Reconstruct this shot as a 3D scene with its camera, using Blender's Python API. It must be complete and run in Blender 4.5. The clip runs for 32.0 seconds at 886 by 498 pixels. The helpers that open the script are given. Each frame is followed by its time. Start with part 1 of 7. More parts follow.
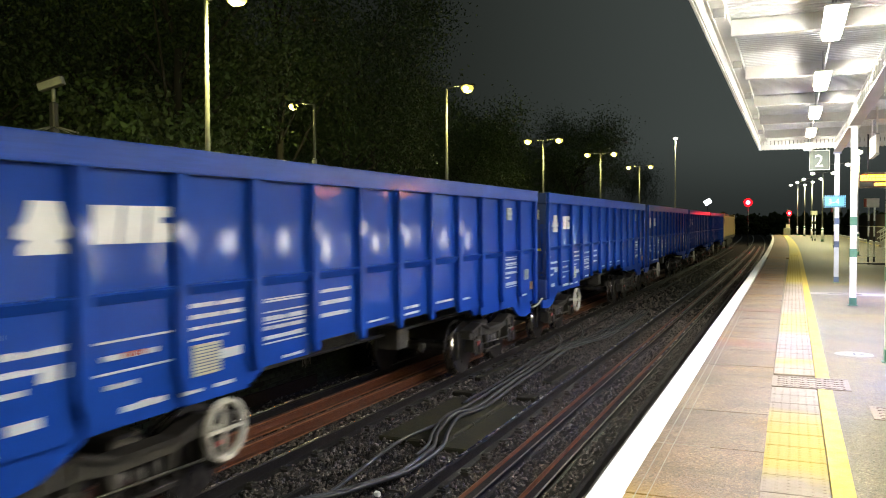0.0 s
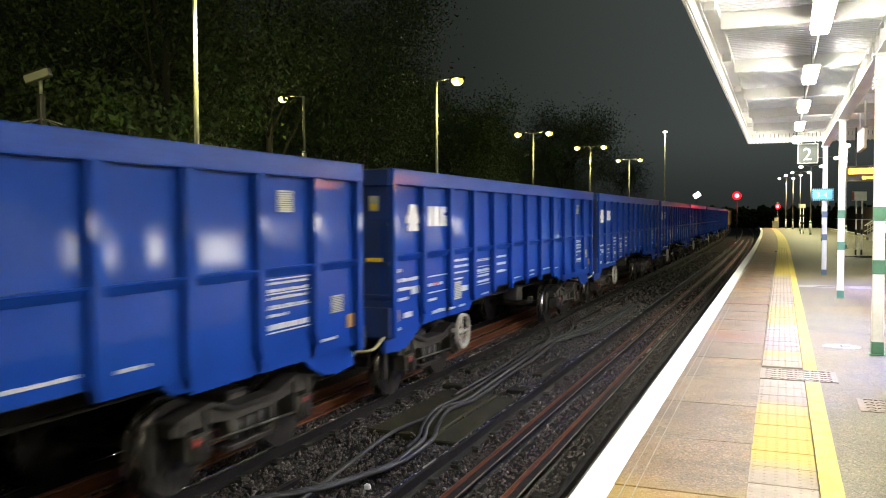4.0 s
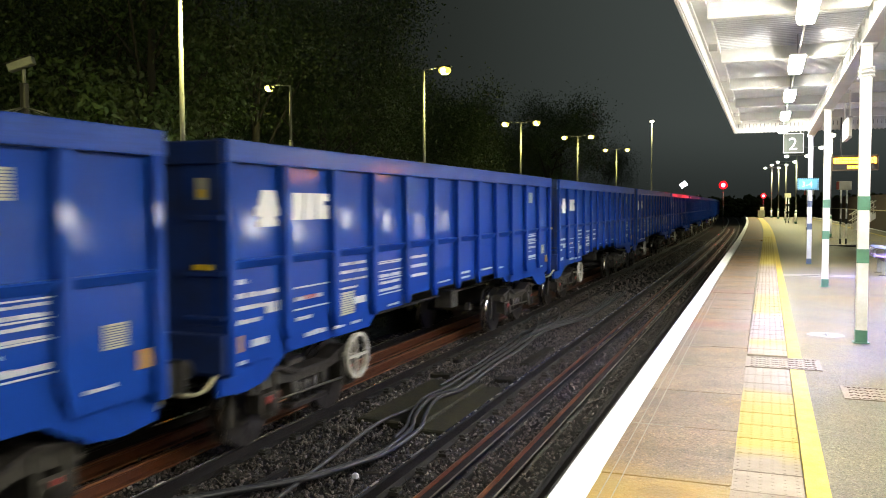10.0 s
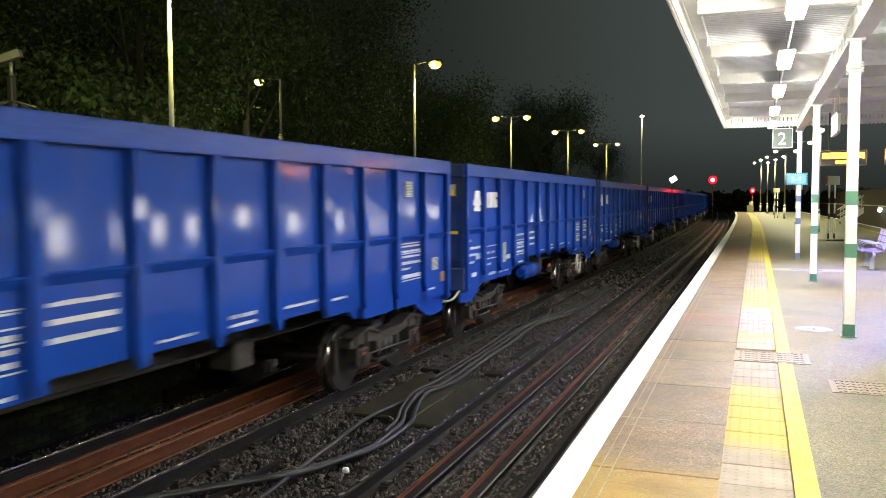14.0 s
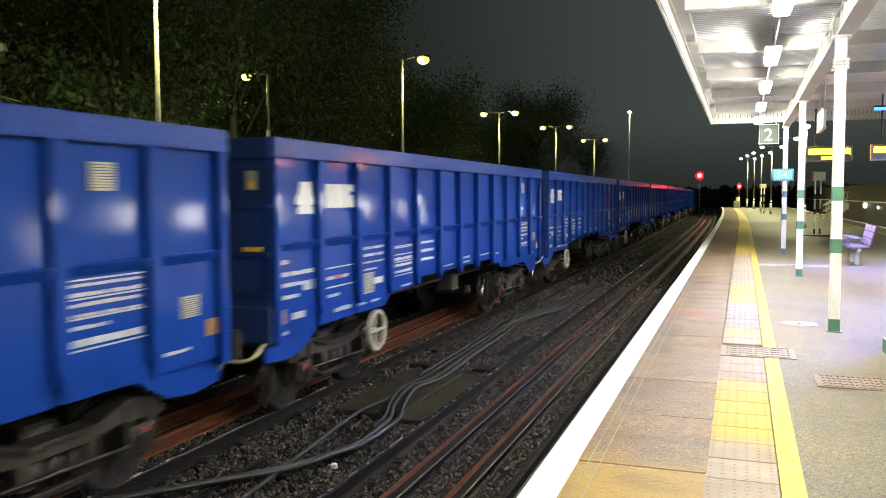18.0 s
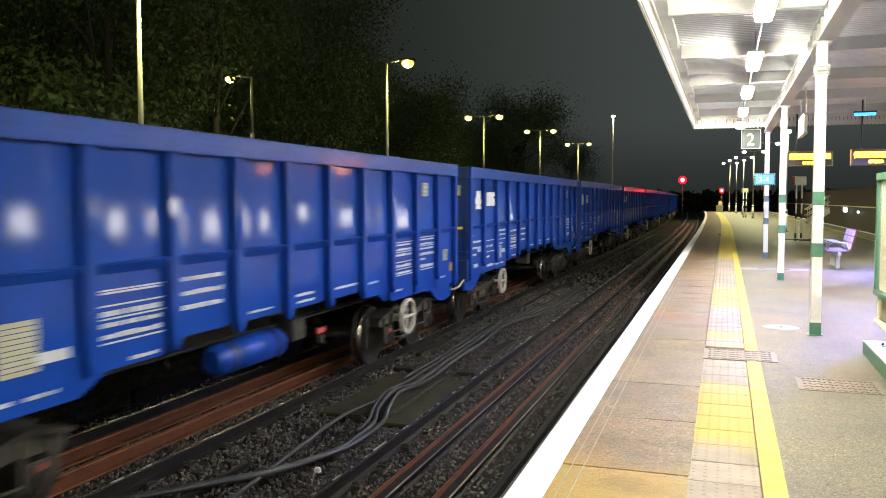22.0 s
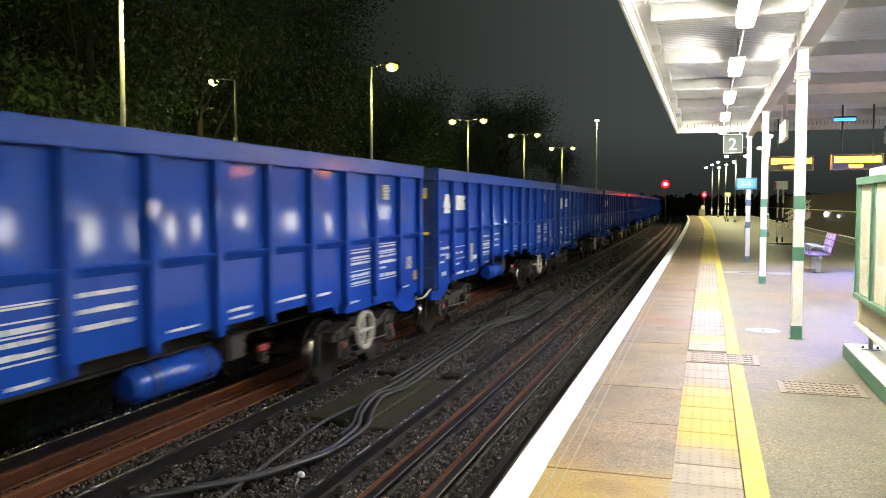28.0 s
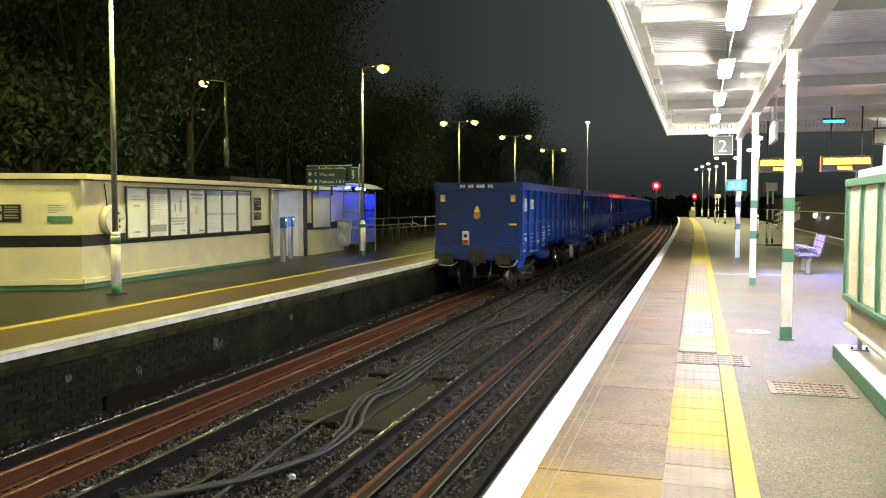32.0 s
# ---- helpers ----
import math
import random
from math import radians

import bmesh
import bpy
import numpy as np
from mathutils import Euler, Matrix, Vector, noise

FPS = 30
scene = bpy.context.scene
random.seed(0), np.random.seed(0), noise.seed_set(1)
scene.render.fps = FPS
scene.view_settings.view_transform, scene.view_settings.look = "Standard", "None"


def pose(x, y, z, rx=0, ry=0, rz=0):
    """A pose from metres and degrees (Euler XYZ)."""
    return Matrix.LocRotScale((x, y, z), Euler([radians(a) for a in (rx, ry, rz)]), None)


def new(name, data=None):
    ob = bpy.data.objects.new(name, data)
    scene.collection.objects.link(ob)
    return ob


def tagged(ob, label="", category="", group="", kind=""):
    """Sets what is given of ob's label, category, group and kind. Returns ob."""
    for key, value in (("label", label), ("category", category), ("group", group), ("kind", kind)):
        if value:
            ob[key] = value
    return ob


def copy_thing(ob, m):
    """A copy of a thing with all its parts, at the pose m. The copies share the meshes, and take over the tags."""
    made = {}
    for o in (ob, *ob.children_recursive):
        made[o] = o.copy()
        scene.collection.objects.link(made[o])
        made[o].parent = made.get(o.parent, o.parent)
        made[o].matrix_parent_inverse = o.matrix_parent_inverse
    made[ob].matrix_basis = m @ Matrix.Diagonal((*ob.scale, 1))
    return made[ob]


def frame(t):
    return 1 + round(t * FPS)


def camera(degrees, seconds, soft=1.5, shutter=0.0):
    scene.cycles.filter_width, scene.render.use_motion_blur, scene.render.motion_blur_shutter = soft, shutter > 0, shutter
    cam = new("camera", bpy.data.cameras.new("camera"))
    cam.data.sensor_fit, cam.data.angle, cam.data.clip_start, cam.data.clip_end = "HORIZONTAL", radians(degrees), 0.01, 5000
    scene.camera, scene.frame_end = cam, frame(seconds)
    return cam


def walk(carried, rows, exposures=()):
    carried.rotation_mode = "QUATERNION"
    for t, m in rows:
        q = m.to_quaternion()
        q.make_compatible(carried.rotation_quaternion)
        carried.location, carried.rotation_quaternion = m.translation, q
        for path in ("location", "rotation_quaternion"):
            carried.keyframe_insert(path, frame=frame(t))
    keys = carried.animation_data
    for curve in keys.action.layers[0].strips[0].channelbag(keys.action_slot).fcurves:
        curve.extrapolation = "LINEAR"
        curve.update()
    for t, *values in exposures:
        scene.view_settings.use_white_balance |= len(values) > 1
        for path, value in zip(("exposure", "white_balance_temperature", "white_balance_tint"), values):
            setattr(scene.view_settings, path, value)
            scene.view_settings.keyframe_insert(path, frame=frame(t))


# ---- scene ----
cam = camera(56.46, 32.0, 1.0, 0.5)

# seconds, heading (degrees left of the track), tilt, lean
PATH = [(0.0, 22.94, -1.79, -0.25), (0.5, 22.85, -1.85, -0.26), (1.0, 22.77, -1.92, -0.25), (2.0, 22.56, -2.04, -0.25),
        (3.0, 22.37, -2.16, -0.24), (3.5, 22.31, -2.22, -0.24), (5.5, 22.05, -2.44, -0.27), (6.0, 21.97, -2.51, -0.27),
        (7.0, 21.82, -2.62, -0.27), (8.0, 21.67, -2.74, -0.26), (9.0, 21.53, -2.88, -0.25), (10.0, 21.39, -3.0, -0.28),
        (11.0, 21.27, -3.11, -0.29), (12.0, 21.11, -3.21, -0.30), (13.0, 20.92, -3.3, -0.26), (14.0, 20.72, -3.39, -0.22),
        (14.5, 20.61, -3.41, -0.22), (16.5, 20.21, -3.57, -0.24), (17.0, 20.10, -3.6, -0.24), (18.0, 19.90, -3.7, -0.2),
        (19.0, 19.64, -3.72, -0.15), (20.0, 19.34, -3.68, -0.13), (21.0, 19.09, -3.66, -0.09), (21.5, 18.95, -3.57, -0.06),
        (22.0, 18.81, -3.46, -0.05), (22.5, 18.65, -3.36, -0.04), (23.0, 18.49, -3.27, -0.02), (23.5, 18.37, -3.26, 0.01),
        (24.0, 18.29, -3.28, 0.02), (25.0, 18.14, -3.24, 0.04), (25.5, 18.06, -3.21, 0.04), (27.5, 17.78, -3.21, 0.06),
        (28.0, 17.71, -3.21, 0.06), (29.0, 17.57, -3.31, 0.07), (30.0, 17.46, -3.39, 0.07), (30.5, 17.37, -3.36, 0.08),
        (31.0, 17.26, -3.26, 0.08), (31.5, 17.17, -3.18, 0.07), (32.0, 17.1, -3.1, 0.05)]
EYE = (0.0, 0.0, 1.70)
walk(cam, [(t, pose(*EYE, 90 + p, 0, y) @ pose(0, 0, 0, 0, 0, r)) for t, y, p, r in PATH])

# ---- night sky and exposure ----
scene.view_settings.exposure = 0.0
world = bpy.data.worlds.new("night")
scene.world = world
world.use_nodes = True
wn = world.node_tree.nodes
# night sky: lens glare put in as haze, brighter towards the canopy side
wl_ = world.node_tree.links
wt = wn.new("ShaderNodeTexCoord")
ws_ = wn.new("ShaderNodeSeparateXYZ")
wl_.new(wt.outputs["Generated"], ws_.inputs[0])
wm = wn.new("ShaderNodeMapRange")
wm.interpolation_type = "SMOOTHSTEP"
wm.inputs["From Min"].default_value, wm.inputs["From Max"].default_value = -0.50, 0.0
wl_.new(ws_.outputs["X"], wm.inputs["Value"])
wx = wn.new("ShaderNodeMix")
wx.data_type = "RGBA"
wx.inputs["A"].default_value, wx.inputs["B"].default_value = (0.62, 0.72, 0.58, 1), (2.7, 3.2, 2.98, 1)
wl_.new(wm.outputs["Result"], wx.inputs["Factor"])
wh = wn.new("ShaderNodeMapRange")
wh.interpolation_type = "SMOOTHSTEP"
wh.inputs["From Min"].default_value, wh.inputs["From Max"].default_value = 0.0, 0.10
wh.inputs["To Min"].default_value, wh.inputs["To Max"].default_value = 0.42, 1.0
wl_.new(ws_.outputs["Z"], wh.inputs["Value"])
wv = wn.new("ShaderNodeVectorMath")
wv.operation = "SCALE"
wl_.new(wx.outputs["Result"], wv.inputs[0])
wl_.new(wh.outputs["Result"], wv.inputs["Scale"])
wl_.new(wv.outputs["Vector"], wn["Background"].inputs["Color"])
wn["Background"].inputs["Strength"].default_value = 0.020

# ---- plan: everything follows the bend of the line ----
RAIL = -0.95            # top of the rails; the platforms are at 0
NEAR_C, FAR_C = -2.66, -6.10   # track centres
EDGE_R, EDGE_L = -1.155, -7.45  # platform edges


def bend(y, skew=0.004):
    """Sideways shift of the line at y metres ahead: straight, then bending left. skew: how fast the tracks draw away from the canopy."""
    y = min(y, 300.0)
    return -skew * min(y, 60.0) - (2.0e-4 * (y - 40) ** 2 if y > 40 else 0)


def heading(y):
    return math.degrees(math.atan((bend(y - 1) - bend(y + 1)) / 2))


# ---- mesh helpers ----
def box(bm, x0, x1, y0, y1, z0, z1):
    v = [bm.verts.new(p) for p in ((x0, y0, z0), (x1, y0, z0), (x1, y1, z0), (x0, y1, z0),
                                   (x0, y0, z1), (x1, y0, z1), (x1, y1, z1), (x0, y1, z1))]
    for f in ((3, 2, 1, 0), (4, 5, 6, 7), (0, 1, 5, 4), (1, 2, 6, 5), (2, 3, 7, 6), (3, 0, 4, 7)):
        bm.faces.new([v[i] for i in f])
    return v


def boxes(*bs, bevel=0.0, seg=1):
    bm = bmesh.new()
    for b in bs:
        box(bm, *b)
    if bevel:
        bmesh.ops.bevel(bm, geom=bm.edges[:], offset=bevel, segments=seg, affect="EDGES", profile=0.7)
    return bm


def tube(bm, p, q, r, n=10, r2=None):
    """A round bar from p to q."""
    p, q = Vector(p), Vector(q)
    m = (q - p).to_track_quat("Z", "Y").to_matrix()
    r2 = r if r2 is None else r2
    a, b = [], []
    for i in range(n):
        w = 2 * math.pi * i / n
        d = m @ Vector((math.cos(w), math.sin(w), 0))
        a.append(bm.verts.new(p + d * r))
        b.append(bm.verts.new(q + d * r2))
    for i in range(n):
        f = bm.faces.new((a[i], a[(i + 1) % n], b[(i + 1) % n], b[i]))
        f.smooth = True
    bm.faces.new(a[::-1])
    bm.faces.new(b)
    return bm


def tubes(*ts, n=10):
    bm = bmesh.new()
    for t in ts:
        tube(bm, *t[:3], n=t[3] if len(t) > 3 else n, r2=t[4] if len(t) > 4 else None)
    return bm


def pipe(points, r, n=8):
    """A bent round bar through points."""
    bm = bmesh.new()
    pts = [Vector(p) for p in points]
    rings = []
    for i, p in enumerate(pts):
        d = (pts[min(i + 1, len(pts) - 1)] - pts[max(i - 1, 0)]).normalized()
        side = d.cross(Vector((0, 0, 1)))
        side = side.normalized() if side.length > 1e-3 else Vector((1, 0, 0))
        up = side.cross(d)
        rings.append([bm.verts.new(p + (side * math.cos(w) + up * math.sin(w)) * r)
                      for w in (2 * math.pi * k / n for k in range(n))])
    for a, b in zip(rings, rings[1:]):
        for k in range(n):
            f = bm.faces.new((a[k], a[(k + 1) % n], b[(k + 1) % n], b[k]))
            f.smooth = True
    bm.faces.new(rings[0][::-1])
    bm.faces.new(rings[-1])
    bmesh.ops.recalc_face_normals(bm, faces=bm.faces[:])
    return bm


def ring(bm, centre, axis, r, thick, width, n=24):
    """A flat hoop round an axis ('x' or 'y')."""
    c = Vector(centre)
    e = {"x": (Vector((0, 1, 0)), Vector((0, 0, 1)), Vector((1, 0, 0))), "y": (Vector((1, 0, 0)), Vector((0, 0, 1)), Vector((0, 1, 0)))}[axis]
    prof = ((r, -width / 2), (r, width / 2), (r - thick, width / 2), (r - thick, -width / 2))
    vs = [[bm.verts.new(c + (e[0] * math.cos(w) + e[1] * math.sin(w)) * a + e[2] * b) for a, b in prof]
          for w in (2 * math.pi * i / n for i in range(n))]
    for i in range(n):
        for k in range(4):
            bm.faces.new((vs[i][k], vs[(i + 1) % n][k], vs[(i + 1) % n][(k + 1) % 4], vs[i][(k + 1) % 4]))


def extrude_x(points, x0, x1):
    """A plate: outline in (y, z), from x0 to x1."""
    bm = bmesh.new()
    a = [bm.verts.new((x0, y, z)) for y, z in points]
    b = [bm.verts.new((x1, y, z)) for y, z in points]
    bm.faces.new(a)
    bm.faces.new(b[::-1])
    for i in range(len(points)):
        j = (i + 1) % len(points)
        bm.faces.new((a[i], b[i], b[j], a[j]))
    bmesh.ops.recalc_face_normals(bm, faces=bm.faces[:])
    return bm


def sweep(profile, ys, closed=True, caps=True, skew=0.004):
    """A bar whose section (x, z) runs along the bend of the line."""
    bm = bmesh.new()
    rows = [[bm.verts.new((x + bend(y, skew), y, z)) for x, z in profile] for y in ys]
    n = len(profile)
    for a, b in zip(rows, rows[1:]):
        for k in range(n if closed else n - 1):
            bm.faces.new((a[k], a[(k + 1) % n], b[(k + 1) % n], b[k]))
    if closed and caps:
        bm.faces.new(rows[0])
        bm.faces.new(rows[-1][::-1])
    bmesh.ops.recalc_face_normals(bm, faces=bm.faces[:])
    return bm


def span(a, b, n):
    return [a + (b - a) * i / n for i in range(n + 1)]


YS = span(-20, 60, 40) + span(60, 240, 45)[1:]


def mesh_of(name, bm, material):
    me = bpy.data.meshes.new(name)
    bm.to_mesh(me)
    bm.free()
    me.materials.append(material)
    return me


def part(name, bm, material, parent, label=""):
    ob = new(name, bm if isinstance(bm, bpy.types.Mesh) else mesh_of(name, bm, material))
    ob.parent = parent
    return tagged(ob, label)


def thing(name, label, category, m=None, group="", kind="", bm=None, material=None):
    ob = new(name, mesh_of(name, bm, material) if bm else None)
    if m is not None:
        ob.matrix_basis = m
    return tagged(ob, label, category, group, kind)


# ---- materials ----
def mat(name, base, rough=0.6, metal=0.0, vary=0.25, scale=3.0, fine=40.0, bump=0.15, coat=0.0, tint=None, spread=0.0, streak=1.0, spec=0.5, speck=0.0, coat_rough=0.12):
    """Base colour with broad stains (towards tint) and fine grain, uneven gloss and relief."""
    m = bpy.data.materials.new(name)
    m.use_nodes = True
    nt = m.node_tree
    N, L = nt.nodes, nt.links
    bsdf = N["Principled BSDF"]
    tc = N.new("ShaderNodeTexCoord")
    mp = N.new("ShaderNodeMapping")
    mp.inputs["Scale"].default_value = (1, 1, streak)
    L.new(tc.outputs["Object"], mp.inputs["Vector"])
    info = N.new("ShaderNodeObjectInfo")
    off = N.new("ShaderNodeVectorMath")
    off.operation = "MULTIPLY_ADD"
    L.new(info.outputs["Random"], off.inputs[0])
    off.inputs[1].default_value = (37, 91, 53)
    L.new(mp.outputs["Vector"], off.inputs[2])

    def noise_at(sc, detail, rough_=0.6):
        n = N.new("ShaderNodeTexNoise")
        n.inputs["Scale"].default_value = sc
        n.inputs["Detail"].default_value = detail
        n.inputs["Roughness"].default_value = rough_
        L.new(off.outputs[0], n.inputs["Vector"])
        return n.outputs["Fac"]

    big, small = noise_at(scale, 6, 0.65), noise_at(fine, 4, 0.7)
    ramp = N.new("ShaderNodeValToRGB")
    ramp.color_ramp.elements[0].position, ramp.color_ramp.elements[1].position = 0.35, 0.68
    dark = tint if tint else tuple(c * (1 - vary) for c in base)
    ramp.color_ramp.elements[0].color = (*dark, 1)
    ramp.color_ramp.elements[1].color = (*base, 1)
    L.new(big, ramp.inputs["Fac"])
    grain = N.new("ShaderNodeMapRange")
    grain.inputs["To Min"].default_value, grain.inputs["To Max"].default_value = 1 - vary * 0.6, 1 + vary * 0.6
    L.new(small, grain.inputs["Value"])
    hsv = N.new("ShaderNodeHueSaturation")
    L.new(ramp.outputs["Color"], hsv.inputs["Color"])
    if spread:
        rnd = N.new("ShaderNodeMapRange")
        rnd.inputs["To Min"].default_value, rnd.inputs["To Max"].default_value = 1 - spread, 1 + spread
        L.new(info.outputs["Random"], rnd.inputs["Value"])
        mul = N.new("ShaderNodeMath")
        mul.operation = "MULTIPLY"
        L.new(rnd.outputs["Result"], mul.inputs[0])
        L.new(grain.outputs["Result"], mul.inputs[1])
        L.new(mul.outputs[0], hsv.inputs["Value"])
    else:
        L.new(grain.outputs["Result"], hsv.inputs["Value"])
    L.new(hsv.outputs["Color"], bsdf.inputs["Base Color"])
    if speck:
        # aggregate: small light and dark grains
        vo = N.new("ShaderNodeTexVoronoi")
        vo.inputs["Scale"].default_value = 95.0
        L.new(off.outputs[0], vo.inputs["Vector"])
        sp = N.new("ShaderNodeSeparateColor")
        L.new(vo.outputs["Color"], sp.inputs["Color"])
        cr = N.new("ShaderNodeValToRGB")
        el = cr.color_ramp.elements
        el[0].position, el[0].color = 0.0, (1 - speck,) * 3 + (1,)
        el[1].position, el[1].color = 1.0, (1 + speck * 1.3,) * 3 + (1,)
        for p_, v_ in ((0.22, 1 - speck * 0.5), (0.40, 1.0), (0.8, 1.0)):
            e_ = el.new(p_)
            e_.color = (v_, v_, v_, 1)
        L.new(sp.outputs["Red"], cr.inputs["Fac"])
        mx = N.new("ShaderNodeMix")
        mx.data_type, mx.blend_type = "RGBA", "MULTIPLY"
        mx.inputs["Factor"].default_value = 1.0
        L.new(hsv.outputs["Color"], mx.inputs["A"])
        L.new(cr.outputs["Color"], mx.inputs["B"])
        L.new(mx.outputs["Result"], bsdf.inputs["Base Color"])
    rr = N.new("ShaderNodeMapRange")
    rr.inputs["To Min"].default_value, rr.inputs["To Max"].default_value = max(0.03, rough - 0.12), min(1, rough + 0.12)
    L.new(big, rr.inputs["Value"])
    L.new(rr.outputs["Result"], bsdf.inputs["Roughness"])
    bsdf.inputs["Metallic"].default_value = metal
    bsdf.inputs["Specular IOR Level"].default_value = spec
    bsdf.inputs["Coat Weight"].default_value = coat
    bsdf.inputs["Coat Roughness"].default_value = coat_rough
    if bump:
        b = N.new("ShaderNodeBump")
        b.inputs["Strength"].default_value = bump
        b.inputs["Distance"].default_value = 0.02
        L.new(small, b.inputs["Height"])
        L.new(b.outputs["Normal"], bsdf.inputs["Normal"])
    return m


def glow(name, colour, strength):
    m = bpy.data.materials.new(name)
    m.use_nodes = True
    b = m.node_tree.nodes["Principled BSDF"]
    b.inputs["Base Color"].default_value = (*[min(1, c) * 0.8 for c in colour], 1)
    b.inputs["Emission Color"].default_value = (*colour, 1)
    b.inputs["Emission Strength"].default_value = strength
    return m


def glassy(name, colour=(0.9, 0.95, 0.95), rough=0.05, alpha=0.25):
    m = bpy.data.materials.new(name)
    m.use_nodes = True
    b = m.node_tree.nodes["Principled BSDF"]
    b.inputs["Base Color"].default_value = (*colour, 1)
    b.inputs["Roughness"].default_value = rough
    b.inputs["Alpha"].default_value = alpha
    return m


BLUE = mat("blue_paint", (0.0075, 0.041, 0.252), 0.4, 0.0, 0.25, 1.3, 60, 0.006, coat=0.37, coat_rough=0.08, tint=(0.006, 0.034, 0.215), spec=0.04)
# top rail's stronger sheen put into a lighter blue, with dirt streaks
BLUE_TOP = mat("streaky_sheen_blue", (0.010, 0.049, 0.29), 0.38, 0.0, 0.4, 2.2, 45, 0.05, coat=0.3, coat_rough=0.12, tint=(0.007, 0.036, 0.215), spec=0.08, streak=14.0)
BLUE_END = mat("blue_paint_grimy", (0.010, 0.034, 0.165), 0.6, 0.0, 0.4, 1.6, 50, 0.08, tint=(0.016, 0.026, 0.075), spec=0.2)
GRIME = mat("brake_dust_steel", (0.017, 0.016, 0.013), 0.65, 0.1, 0.5, 5, 50, 0.4, tint=(0.036, 0.032, 0.024), spec=0.25)
STEEL = mat("worn_wheel_steel", (0.055, 0.050, 0.045), 0.45, 0.5, 0.4, 6, 40, 0.1, tint=(0.012, 0.011, 0.010), spec=0.3)
WORN = mat("worn_dull_steel", (0.070, 0.068, 0.056), 0.5, 0.4, 0.4, 9, 50, 0.2, tint=(0.025, 0.022, 0.016), spec=0.3)
MARK = mat("white_lettering", (0.62, 0.62, 0.61), 0.5, 0, 0.15, 4, 30, 0.02)
WHEEL_W = mat("dirty_white_paint", (0.46, 0.45, 0.39), 0.5, 0, 0.35, 9, 40, 0.05, tint=(0.28, 0.26, 0.21))
MARK_L = mat("faded_lettering", (0.44, 0.46, 0.50), 0.5, 0, 0.2, 4, 30, 0.02)
MARK_G = mat("grey_plate", (0.36, 0.35, 0.26), 0.5, 0, 0.2, 4, 30, 0.02)
YELLOW_P = mat("yellow_paint", (0.75, 0.50, 0.02), 0.5, 0, 0.2, 4, 30, 0.03)
RED_P = mat("red_paint", (0.30, 0.03, 0.025), 0.5, 0, 0.2, 4, 30, 0.03)
ORANGE_P = mat("orange_decal", (0.32, 0.175, 0.06), 0.5, 0, 0.2, 4, 30, 0.03)
WHITE_P = mat("white_gloss_paint", (0.78, 0.78, 0.75), 0.45, 0, 0.12, 2.5, 40, 0.06, tint=(0.62, 0.60, 0.54))
CREAM = mat("cream_wall_paint", (0.70, 0.665, 0.37), 0.6, 0, 0.10, 1.2, 35, 0.08, tint=(0.56, 0.52, 0.40))
GREEN_P = mat("green_paint", (0.085, 0.22, 0.14), 0.45, 0, 0.25, 4, 40, 0.08)
DKGREEN = mat("dark_green_paint", (0.012, 0.04, 0.032), 0.4, 0, 0.25, 4, 40, 0.05)
BLACK_P = mat("black_paint", (0.012, 0.012, 0.013), 0.45, 0, 0.3, 4, 40, 0.05)
BLUE_P = mat("pale_blue_column_paint", (0.55, 0.58, 0.74), 0.45, 0, 0.12, 2.5, 40, 0.06)
GREYMET = mat("galvanised_steel", (0.38, 0.39, 0.38), 0.5, 0.6, 0.25, 5, 40, 0.08)
POSTMET = mat("dull_post_paint", (0.24, 0.245, 0.22), 0.6, 0.1, 0.3, 5, 40, 0.08)
DARKMET = mat("dark_metal", (0.05, 0.05, 0.055), 0.5, 0.4, 0.25, 5, 40, 0.08)
CANOPY_P = mat("canopy_white_paint", (0.54, 0.54, 0.515), 0.55, 0, 0.12, 1.2, 30, 0.08, tint=(0.45, 0.45, 0.42))
CANOPY_G = mat("canopy_sheet_grey", (0.57, 0.58, 0.60), 0.42, 0.0, 0.2, 0.8, 30, 0.05, tint=(0.46, 0.47, 0.48))
ASPHALT = mat("platform_asphalt", (0.165, 0.145, 0.088), 0.55, 0, 0.35, 0.9, 60, 0.5, tint=(0.100, 0.087, 0.062), speck=0.6)
# wet asphalt; its dimness is put into the colour to offset strong lamps
ASPH_L = mat("wet_dimmed_asphalt", (0.018, 0.015, 0.008), 0.34, 0, 0.5, 0.8, 60, 0.35, tint=(0.006, 0.005, 0.003), speck=0.8, spec=0.25)
SLAB = mat("platform_slab", (0.215, 0.155, 0.098), 0.5, 0, 0.4, 1.3, 50, 0.45, tint=(0.098, 0.062, 0.042), spread=0.12, speck=0.75)
# ochre of the lamplight is put into this slab colour
SLAB_L = mat("ochre_lit_slab", (0.135, 0.078, 0.012), 0.4, 0, 0.5, 1.4, 60, 0.3, tint=(0.055, 0.030, 0.008), spread=0.12, speck=0.4)
COPING = mat("white_coping_paint", (0.84, 0.85, 0.88), 0.5, 0, 0.08, 5, 60, 0.15, tint=(0.72, 0.72, 0.72))
TACT = mat("buff_tactile", (0.305, 0.250, 0.212), 0.6, 0, 0.25, 3, 90, 0.2, tint=(0.20, 0.16, 0.135), spread=0.10)
TACT_Y = mat("yellow_tactile", (0.46, 0.37, 0.05), 0.6, 0, 0.25, 3, 90, 0.12, tint=(0.33, 0.27, 0.07), spread=0.10)


